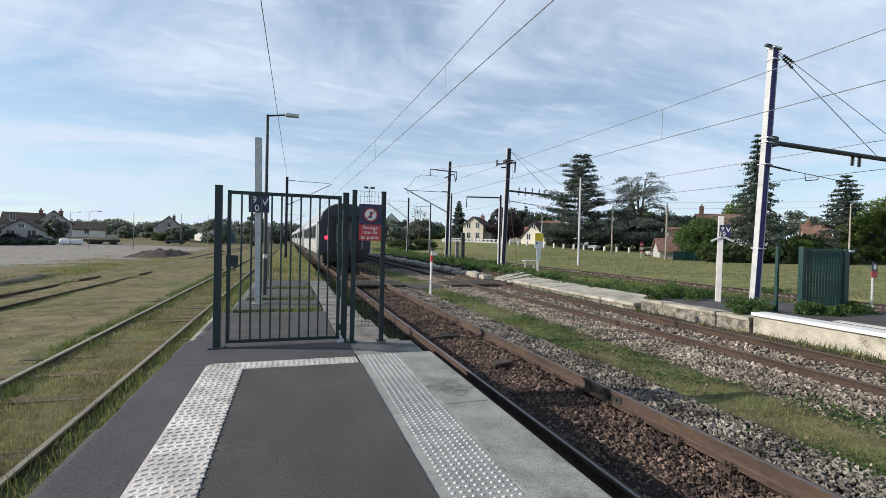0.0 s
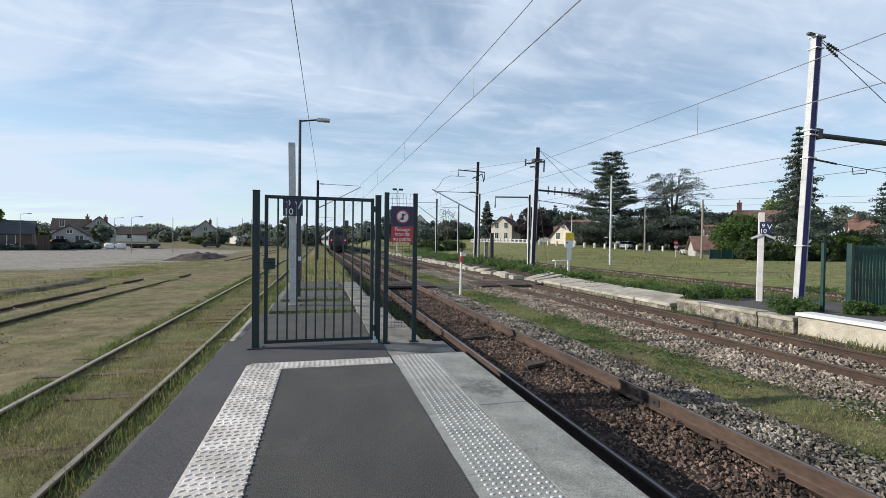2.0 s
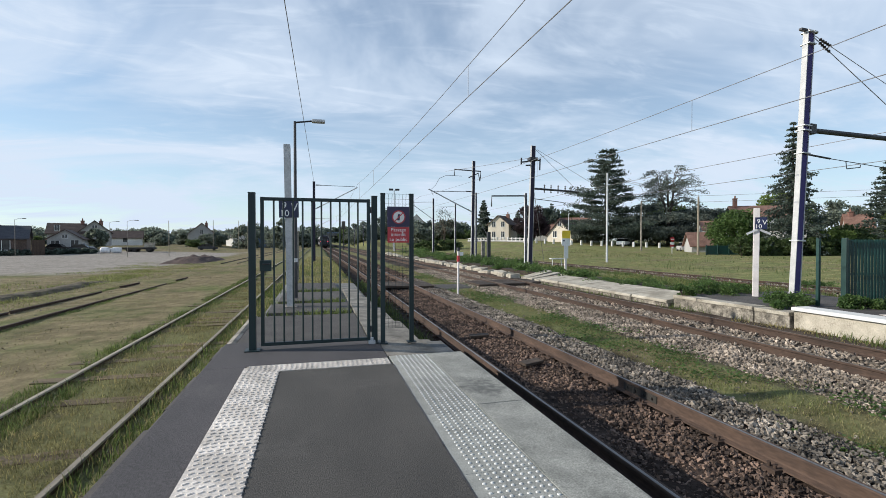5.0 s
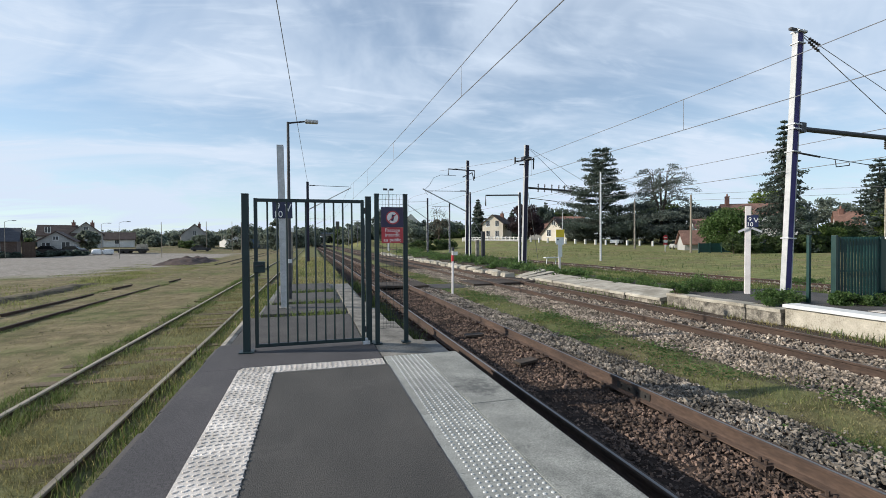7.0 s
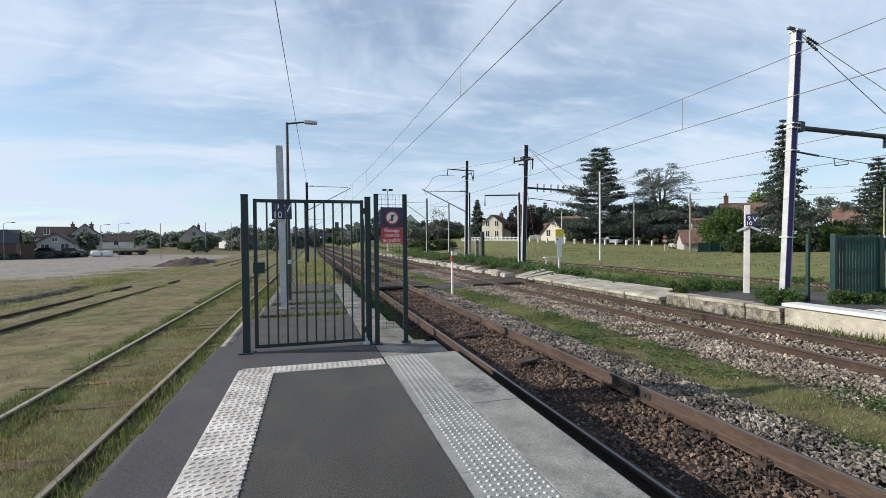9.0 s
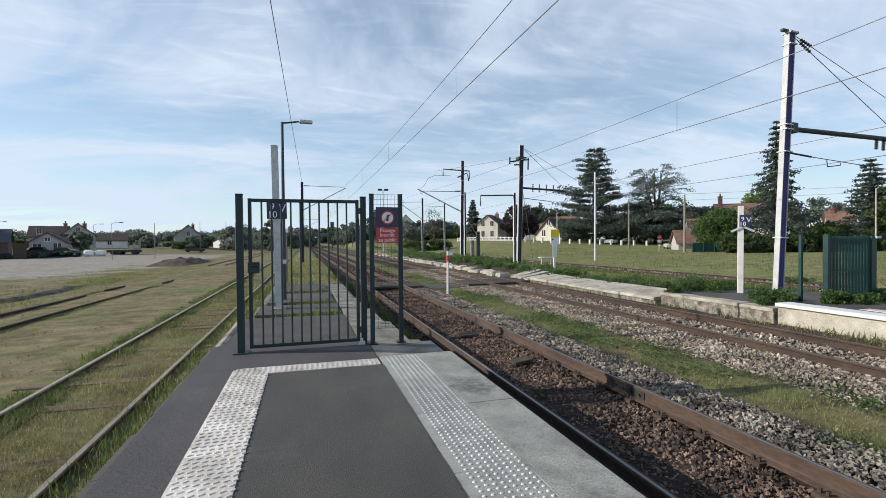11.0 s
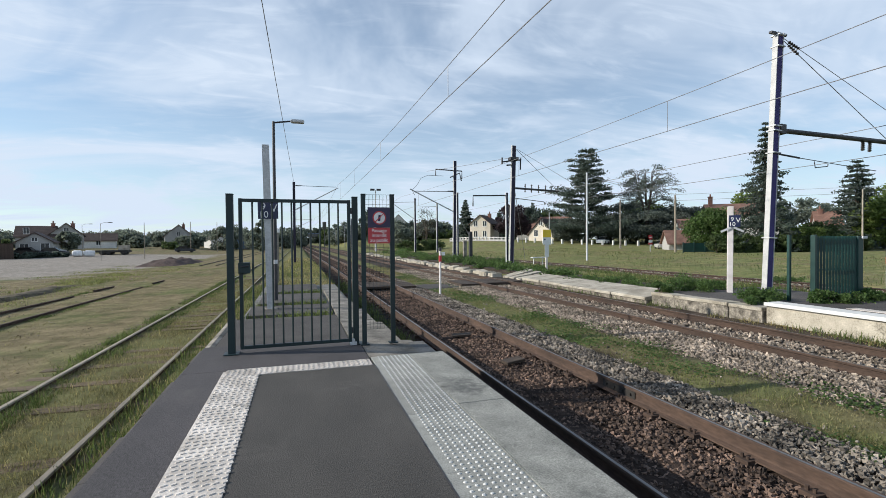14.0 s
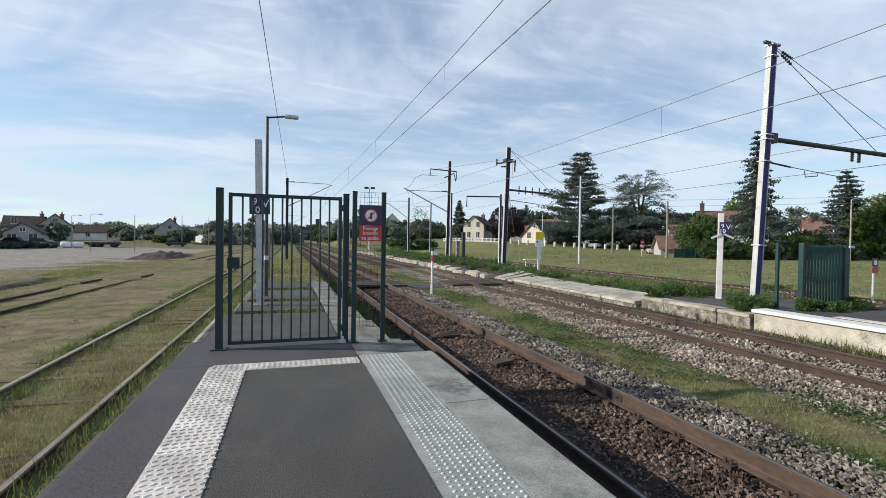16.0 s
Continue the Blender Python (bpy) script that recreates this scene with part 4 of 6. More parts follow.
    part("dark_shape", box(-0.016, 0.016, -0.0085, -0.0065, -0.045, 0.040, 0.0), M["navy"], s, at=pose(0.005, 0, 1.708, 0, 8, 0))
    part("slash", box(-0.085, 0.085, -0.0095, -0.0070, -0.006, 0.006), M["red"], s, at=pose(0.005, 0, 1.708, 0, -45, 0))
    for text, z in (("Passage", 1.535), ("interdit", 1.472), ("au public", 1.405)):
        letters(text, 0.068, pose(0, -0.006, z, 90), s, M["white"])


build_gate()


# ---- posts and signs by the platform ----
def h_beam(w, d, z0, z1, t=0.012):
    bm = box(-w / 2, w / 2, -d / 2, -d / 2 + t, z0, z1, 0.002)
    box(-w / 2, w / 2, d / 2 - t, d / 2, z0, z1, 0.002, bm)
    box(-t / 2, t / 2, -d / 2 + t, d / 2 - t, z0, z1, 0, bm)
    return bm


def stop_board(parent, z, x0=0.0, w=0.37, h=0.34, y=-0.09):
    b = part("board", box(x0 - w / 2, x0 + w / 2, y - 0.008, y, z - h / 2, z + h / 2, 0.003), M["blue"], parent, "dark blue board with white 9, 10 and V")
    letters("9", h * 0.50, pose(x0 - w * 0.22, y - 0.011, z + h * 0.15, 90), b, M["white"])
    letters("10", h * 0.50, pose(x0 - w * 0.22, y - 0.011, z - h * 0.28, 90), b, M["white"])
    letters("V", h * 0.60, pose(x0 + w * 0.29, y - 0.011, z + 0.02, 90), b, M["white"])
    return b


p = thing("stop_marker_post", pose(-0.57, 10.6, -0.02, 0, -0.9, 0), "tall galvanised beam with dark blue stop board", "post")
part("beam", h_beam(0.135, 0.14, 0.0, 3.46), M["galva"], p)
part("foot", box(-0.14, 0.14, -0.14, 0.14, -0.02, 0.02, 0.006), M["concrete"], p)
stop_board(p, 2.10, x0=0.015, w=0.40, h=0.39)

p = thing("stop_marker_post", pose(12.26, 10.9, -0.22, 0, 0.4, -42), "white painted post with dark blue stop board", "post")
part("beam", box(-0.075, 0.075, -0.06, 0.06, 0.0, 2.56, 0.012), M["post_white"], p)
stop_board(p, 2.12, x0=0.10, w=0.29, h=0.34)
for s in (-1, 1):
    part("wing", box(-0.14, 0.14, -0.01, 0.0, -0.03, 0.03), M["galva"], p, at=pose(0.04 + s * 0.165, -0.09, 1.87, 0, s * 26, 0))

p = thing("street_lamp", pose(-0.53, 12.2, -0.03), "slim dark lamp post with flat grey lantern", "lamp")
part("pole", tube((0, 0, 0), (0, 0, 4.36), 0.048, 0.032, 12), M["steel_dark"], p)
part("arm", tube((-0.01, 0, 4.33), (0.45, 0, 4.40), 0.022, 0.020, 8), M["steel_dark"], p)
part("lantern", box(0.40, 0.72, -0.085, 0.085, 4.355, 4.435, 0.03), M["galva"], p)
part("collar", tube((0, 0, 0.9), (0, 0, 1.0), 0.052, n=12), M["galva"], p)

p = thing("marker_stake", pose(5.39, 18.0, -0.74, 0, 0.5, 0), "short white stake with red band beside track", "post")
part("shaft", tube((0, 0, 0), (0, 0, 1.78), 0.046, 0.042, 10), M["post_white"], p)
part("red_band", tube((0, 0, 1.32), (0, 0, 1.56), 0.062, n=10), M["red"], p)
part("plate", box(0.06, 0.20, -0.02, 0.02, 1.56, 1.70, 0.005), M["white"], p)
part("cap", tube((0, 0, 1.74), (0, 0, 1.88), 0.065, 0.05, 10), M["steel_dark"], p)

p = thing("yellow_marker", pose(14.1, 25.0, -0.36), "white post with yellow and white board in grass", "sign")
part("shaft", box(-0.055, 0.055, -0.04, 0.04, 0, 1.7, 0.01), M["post_white"], p)
part("lower_plate", box(-0.14, 0.14, -0.06, -0.045, 0.75, 1.55, 0.004), M["white"], p)
part("board", box(-0.27, 0.27, -0.065, -0.05, 1.50, 2.38, 0.004), M["white"], p)
part("yellow_panel", box(-0.27, 0.27, -0.071, -0.0655, 1.92, 2.38, 0.002), M["yellow"], p)
part("dark_bar", box(-0.20, -0.10, -0.075, -0.0715, 1.75, 1.84), M["navy"], p)

p = thing("concrete_stake", pose(-0.73, 18.1, -0.15), "low weathered concrete stake with white cap", "post")
part("shaft", box(-0.06, 0.06, -0.06, 0.06, 0, 1.9, 0.01), M["concrete"], p)
part("cap", box(-0.10, 0.10, -0.10, 0.10, 1.9, 2.05, 0.02), M["white"], p)


# ---- masts and wires ----
def insulator(parent, p0, p1, r=0.05, n=5):
    bm = tube(p0, p1, r * 0.4, n=8)
    p0, p1 = Vector(p0), Vector(p1)
    for k in range(n):
        c = p0.lerp(p1, (k + 0.5) / n)
        d = (p1 - p0).normalized() * 0.02
        tube(c - d, c + d, r, r * 0.7, n=10, bm=bm)
    return part("insulator", bm, M["insulator"], parent)


def mast(x, y, z, h, lean, w=0.26, d=0.30, paint="mast_white", label="", group="catenary masts", web="web_shade_dark"):
    """Broad-flanged steel mast; its web lies along the tracks."""
    m = thing("catenary_mast", pose(x, y, z, 0, lean, 0), label, "mast", group)
    t = 0.022
    bm = box(-d / 2, -d / 2 + t, -w / 2, w / 2, 0, h, 0.003)
    box(d / 2 - t, d / 2, -w / 2, w / 2, 0, h, 0.003, bm)
    part("beam", bm, M[paint], m)
    # the web's dark colour stands in for shade between the flanges
    part("web", box(-d / 2 + t, d / 2 - t, -w / 2 + 0.02, w / 2 - 0.02, 0.0, h - 0.02), M[web], m, "web in a dark shade colour between pale flanges")
    part("footing", box(-0.4, 0.4, -0.4, 0.4, -0.5, 0.06, 0.04), M["concrete"], m)
    return m


def clamp(m, z, w=0.29):
    return part("clamp", box(-w / 2, w / 2, -w / 2, w / 2, z - 0.018, z + 0.018, 0.006), M["galva"], m)


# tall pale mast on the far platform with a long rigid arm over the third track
m = mast(13.72, 10.9, -0.30, 7.98, 3.3, w=0.17, d=0.25, label="tall pale steel catenary mast with long dark arm", web="web_shade_violet")
for z in (1.7, 4.98, 5.12, 4.3, 7.55, 7.9):
    clamp(m, z)
bm = tube((0.15, 0, 5.02), (7.2, 0, 5.27), 0.075, n=10)
part("arm", bm, M["steel_dark"], m, "dark tubular arm")
part("arm_socket", box(0.13, 0.36, -0.12, 0.12, 4.9, 5.2, 0.02), M["steel_dark"], m)
for x in (3.92, 4.25):
    insulator(m, (x, 0, 5.10), (x, 0, 4.78), 0.06)
part("top_bracket", box(-0.34, 0.30, -0.05, 0.05, 7.92, 7.99, 0.01), M["steel_dark"], m)
bm = tube((0.1, 0, 7.85), (5.2, 0, 5.22), 0.012, n=6)
tube((0.1, 0, 7.9), (9.0, 0.5, 5.45), 0.010, n=6, bm=bm)
part("stay", bm, M["wire"], m)
insulator(m, (0.42, 0, 7.685), (0.86, 0, 7.46), 0.05)
insulator(m, (0.45, 0.02, 7.80), (0.95, 0.04, 7.665), 0.05)
bm = tube((0.15, 0, 4.30), (1.1, 0, 4.26), 0.03, n=8)
tube((1.1, 0, 4.26), (4.6, 0, 4.18), 0.012, n=6, bm=bm)
tube((1.75, 0, 4.22), (1.80, 0, 4.02), 0.014, n=6, bm=bm)
tube((1.80, 0, 4.02), (2.35, 0, 4.12), 0.016, n=6, bm=bm)
tube((2.35, 0, 4.12), (2.36, 0, 4.20), 0.014, n=6, bm=bm)
part("steady_arm", bm, M["steel_dark"], m)

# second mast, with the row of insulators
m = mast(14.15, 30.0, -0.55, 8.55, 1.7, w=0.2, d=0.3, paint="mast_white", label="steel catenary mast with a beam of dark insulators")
part("switch_box", box(-0.30, 0.30, -0.25, 0.25, 7.5, 7.72, 0.03), M["steel_dark"], m)
bm = tube((-0.85, 0, 7.35), (0.6, 0, 7.6), 0.05, n=8)
tube((-0.85, 0, 7.2), (-0.85, 0, 7.65), 0.06, n=8, bm=bm)
tube((-0.5, 0, 7.15), (-0.1, 0, 7.2), 0.05, n=8, bm=bm)
tube((0.55, 0, 6.9), (0.55, 0, 7.7), 0.05, n=8, bm=bm)
part("switch_gear", bm, M["steel_dark"], m)
part("arm", tube((0.1, 0, 5.6), (3.6, 0, 5.55), 0.07, n=8), M["steel_dark"], m)
for x in (0.95, 1.45, 2.0, 2.55, 3.0, 3.5):
    insulator(m, (x, 0, 5.35), (x, 0, 5.92), 0.07)
part("stay", chain([(0.2, 0, 8.3), (3.6, 0.2, 5.7)], 0.014), M["wire"], m)
part("stay", chain([(0.3, 0, 8.3), (9.0, 4.0, 6.0)], 0.012), M["wire"], m)
part("guy", chain([(0.15, 0, 5.5), (2.6, 3.0, 0.5)], 0.016), M["wire"], m)
part("steady_arm", chain([(0.15, 0, 4.9), (2.4, 0, 4.75), (2.6, 0, 4.65)], 0.025), M["steel_dark"], m)

m = mast(14.4, 31.2, -0.55, 5.4, 0, w=0.16, d=0.16, paint="galva", label="slim steel portal post beside a taller mast")
part("arm", chain([(0, 0, 5.2), (-2.5, 0.2, 5.15), (-2.52, 0.2, 4.4)], 0.05, n=8), M["steel_dark"], m)

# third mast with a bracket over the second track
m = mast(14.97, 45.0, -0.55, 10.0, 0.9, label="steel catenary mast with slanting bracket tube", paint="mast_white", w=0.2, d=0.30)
part("top_beam", chain([(-2.0, 0, 8.45), (-2.0, 0, 9.05), (0.75, 0, 9.0), (0.75, 0, 8.2)], 0.06, n=8), M["steel_dark"], m)
part("switch_gear", chain([(-0.5, 0, 8.3), (0.5, 0, 8.8), (0.7, 0, 8.0)], 0.06, n=8), M["steel_dark"], m)
part("bracket_tube", chain([(-0.1, 0, 4.9), (-4.6, 0, 7.0)], 0.06, n=8), M["galva"], m)
part("tie", chain([(-0.1, 0, 6.9), (-4.3, 0, 6.8)], 0.03, n=6), M["steel_dark"], m)
insulator(m, (-0.2, 0, 6.95), (-0.75, 0, 6.93), 0.07)
insulator(m, (-0.3, 0, 5.0), (-0.7, 0, 5.2), 0.07)
part("jumper", chain([(-1.2, 0, 8.42), (-2.8, 0, 8.42), (-3.5, 0, 8.1), (-3.9, 0, 7.4), (-4.4, 0, 6.9), (-4.1, 0, 6.4)], 0.022), M["wire"], m)
m = mast(15.7, 46.0, -0.5, 6.9, 0, w=0.18, d=0.18, paint="galva", label="slim grey steel post behind a dark mast")
part("tie", chain([(0.0, 0, 4.5), (1.6, 0, 2.0)], 0.03), M["wire"], m)

# mast of the platform track
m = mast(-0.28, 40.0, -0.55, 6.85, 0, w=0.2, d=0.2, paint="steel_dark", label="dark steel catenary mast of the platform track")
part("tie", chain([(0.1, 0, 6.55), (3.3, 0, 6.5)], 0.022), M["wire"], m)
part("bracket_tube", chain([(0.1, 0, 4.6), (3.5, 0, 6.45)], 0.04, n=8), M["galva"], m)
part("steady_arm", chain([(1.4, 0, 5.28), (5.0, 0, 5.2)], 0.02), M["galva"], m)
insulator(m, (0.15, 0, 6.55), (0.6, 0, 6.55), 0.06)
insulator(m, (0.2, 0, 4.65), (0.55, 0, 4.84), 0.06)
for y, x in ((95, -0.28), (150, -0.28), (205, -0.28)):
    m = mast(x + bend(y), y, -0.6, 6.9, 0, w=0.2, d=0.2, paint="steel_dark", label="dark steel catenary mast, far along the track")
    part("bracket_tube", chain([(0.1, 0, 4.6), (3.5, 0, 6.4)], 0.05, n=6), M["galva"], m)
    part("tie", chain([(0.1, 0, 6.5), (3.4, 0, 6.45)], 0.03), M["wire"], m)
for x, y, h in ((15.1, 62, 7.7), (22.3, 76, 8.3), (15.3, 98, 7.6), (15.3, 130, 7.6), (15.3, 165, 7.6), (11.9, 112, 7.4), (11.9, 160, 7.4)):
    m = mast(x, y, float(level(x, y)) - 0.02, h, 0, w=0.22, d=0.22, paint="galva", label="grey steel catenary mast, far along the track")
    part("bracket_tube", chain([(-0.1, 0, h - 2.8), (-2.8, 0, h - 0.9), (-3.2, 0, h - 1.0)], 0.05, n=6), M["galva"], m)
    part("tie", chain([(-0.1, 0, h - 0.5), (-3.0, 0, h - 0.6)], 0.03), M["wire"], m)


def catenary(x, contact, y_masts, sag, label):
    """Contact wire, hanging messenger wire and droppers over one track."""
    c = thing("overhead_wire", pose(x, 0, 0), label, "overhead wire", "overhead wires")
    part("contact_wire", chain([(0.2 * (-1) ** k + bend(y), y, contact) for k, y in enumerate(y_masts)], 0.0095, n=6), M["wire"], c)
    mess, drops = [], []
    for k, (a, b) in enumerate(zip(y_masts, y_masts[1:])):
        for i in range(12):
            t = i / 12
            mess.append((0.2 * (-1) ** k * (1 - 2 * t) + bend(a) * (1 - t) + bend(b) * t, a + (b - a) * t, contact + 1.35 - sag * 4 * t * (1 - t)))
        y = 10.8 + 9.2 * math.ceil((a + 1.5 - 10.8) / 9.2)
        while y < b - 1.5:
            t = (y - a) / (b - a)
            px = 0.2 * (-1) ** k * (1 - 2 * t) + bend(a) * (1 - t) + bend(b) * t
            drops.append(((px, y, contact), (px, y, contact + 1.35 - sag * 4 * t * (1 - t))))
            y += 9.2
    mess.append((bend(y_masts[-1]), y_masts[-1], contact + 1.35))
    part("messenger_wire", chain(mess, 0.0085, n=6), M["wire"], c)
    for p0, p1 in drops:
        if p0[1] < 95:
            part("dropper", tube(p0, p1, 0.007, n=5), M["wire"], c)


catenary(3.5, 4.83, [-14, 40, 95, 150, 205, 260, 320], 0.62, "thin dark overhead wires above the platform track")
catenary(9.9, 4.40, [-10, 45, 98, 130, 165, 230, 320], 0.55, "thin dark overhead wires above the second track")
c = thing("feeder_wire", pose(0, 0, 0), "single thin dark feeder wire", "overhead wire", "overhead wires")
part("wire", chain([(-0.28, 40, 6.28), (-0.45, 26, 6.24), (-0.67, 10, 6.5), (-0.9, -10, 7.0)], 0.010), M["wire"], c)
for y in (40, 95, 150):
    part("wire", chain([(-0.28, y, 6.3), (-0.28, y + 55, 6.3)], 0.012), M["wire"], c)
c = thing("feeder_wire", pose(0, 0, 0), "high thin wires crossing the field between poles", "overhead wire", "overhead wires")
for z0, z1, z2 in ((7.2, 7.4, 7.9), (6.4, 6.7, 7.1)):
    part("wire", chain([(120, 20, z2 + 1), (68, 36, z1), (47.1, 50, z0), (25.7, 38, 7.3)], 0.018), M["wire"], c)
c = thing("feeder_wire", pose(0, 0, 0), "thin wires above the third track", "overhead wire", "overhead wires")
part("wire", chain([(17.4, -20, 5.0), (17.5, 10.9, 4.85), (17.6, 30, 4.9), (19.5, 60, 5.0)], 0.012), M["wire"], c)
part("wire", chain([(17.4, -20, 4.0), (17.5, 10.9, 3.95), (17.6, 30, 4.1), (19.5, 60, 4.2)], 0.012), M["wire"], c)
part("wire", chain([(14.5, 30, 7.2), (13.0, 37, 7.6), (12.2, 45, 8.3)], 0.015), M["wire"], c)

# poles in the field
for x, y, h, r, mt, label in ((25.65, 38, 8.2, 0.10, "galva", "slim pale steel pole in the grass field"), (54.0, 70, 8.6, 0.16, "concrete", "concrete lamp pole by the road"), (47.05, 50, 7.5, 0.15, "pole_wood", "brown wooden utility pole"),
                              (48.0, 84, 6.5, 0.09, "galva", "thin grey pole by the road"), (-27.4, 80, 5.4, 0.035, "concrete", "thin street lamp by the yard"), (-45.5, 88, 5.8, 0.04, "concrete", "thin street lamp by the yard"),
                              (-35.6, 96, 5.6, 0.04, "concrete", "thin street lamp by the yard"), (-22.4, 82, 5.6, 0.06, "pole_wood", "brown wooden utility pole"), (-23.5, 120, 7.0, 0.08, "pole_wood", "brown wooden utility pole"), (-19.5, 130, 7.6, 0.08, "pole_wood", "brown wooden utility pole"), (-14.0, 105, 6.5, 0.07, "pole_wood", "brown wooden utility pole"),
                              (63.6, 38.7, 7.4, 0.10, "concrete_pale", "pale concrete lamp pole by the gardens")):
    p = thing("pole", pose(x, y, float(level(x, y)) - 0.05), label, "pole", "poles")
    part("shaft", tube((0, 0, 0), (0, 0, h), r, r * 0.7, 10), M[mt], p)
    if "lamp" in label:
        part("arm", chain([(0, 0, h - 0.05), (0.5, 0, h + 0.15), (1.1, 0, h + 0.15)], 0.03, n=6), M["galva"], p)
        part("lantern", box(1.0, 1.5, -0.1, 0.1, h + 0.10, h + 0.2, 0.03), M["steel_dark"], p)

p = thing("floodlight_mast", pose(14.2, 90, float(level(14.2, 90))), "tall mast with twin floodlights", "lamp")
part("shaft", tube((0, 0, 0), (0, 0, 11.7), 0.14, 0.08, 10), M["galva"], p)
for s in (-1, 1):
    part("floodlight", box(s * 0.6 - 0.4, s * 0.6 + 0.4, -0.3, 0.2, 11.6, 11.95, 0.06), M["steel_dark"], p)

p = thing("signal_post", pose(6.2, 120, -0.75), "dark railway signal on a slim post", "signal")
part("post", tube((0, 0, 0), (0, 0, 5.5), 0.09, n=8), M["steel_dark"], p)
part("signal_head", box(-0.45, 0.45, -0.15, 0.15, 5.3, 7.2, 0.1), M["insulator"], p)

for x, y, h, label in ((13.6, 38, 1.95, "short grey post in the weeds"), (14.2, 38.2, 2.7, "short dark cabinet post in the weeds")):
    p = solid("field_post", box(-0.14, 0.14, -0.14, 0.14, 0, h, 0.03), M["concrete" if h < 2 else "steel_dark"], label, "post", m=pose(x, y, -0.5))


# ---- green fence and gate on the far platform ----
def build_green_gate():
    f = thing("slatted_gate", pose(11.92, 8.34, -0.2), "dark green slatted metal gate, closed, in weeds", "gate")
    part("post", box(0.06, 0.13, -0.06, 0.06, 0, 1.66, 0.012), M["green_fence"], f)
    part("post", box(1.52, 1.70, -0.08, 0.08, 0, 1.62, 0.012), M["green_fence"], f)
    for z in (0.12, 0.80, 1.56):
        part("rail", box(0.14, 1.52, 0.01, 0.05, z - 0.025, z + 0.025, 0.005), M["green_fence"], f)
    slat = finish(box(-0.027, 0.027, -0.009, 0.009, 0.06, 1.62, 0.004), "slat", M["green_fence"])
    for k in range(13):
        part("slat", slat, None, f, at=pose(0.20 + k * 0.106, -0.022, 0, 0, 0, -36))
    part("latch", box(1.62, 1.80, -0.12, -0.08, 1.55, 1.61, 0.015), M["galva"], f, "pale galvanised latch")
    f2 = thing("fence_post", pose(11.82, 8.8, -0.2), "slim green fence post in weeds", "post")
    part("shaft", box(-0.035, 0.035, -0.035, 0.035, 0, 1.64, 0.006), M["green_fence"], f2)
    part("cap", box(-0.04, 0.04, -0.04, 0.04, 1.64, 1.665, 0.006), M["green_fence"], f2)
    # little notice beyond the gate
    s = thing("notice_sign", pose(16.86, 9.6, -0.25), "small red and navy notice on a short post", "sign")
    part("shaft", tube((0, 0, 0), (0, 0, 1.3), 0.03, n=8), M["galva"], s)
    part("upper_plate", box(-0.13, 0.13, -0.045, -0.035, 1.05, 1.30), M["navy"], s)
    part("red_plate", box(-0.13, 0.13, -0.045, -0.035, 0.85, 1.045), M["red"], s)
    part("round_mark", tube((0, -0.046, 1.17), (0, -0.049, 1.17), 0.08, n=20), M["white"], s)


build_green_gate()


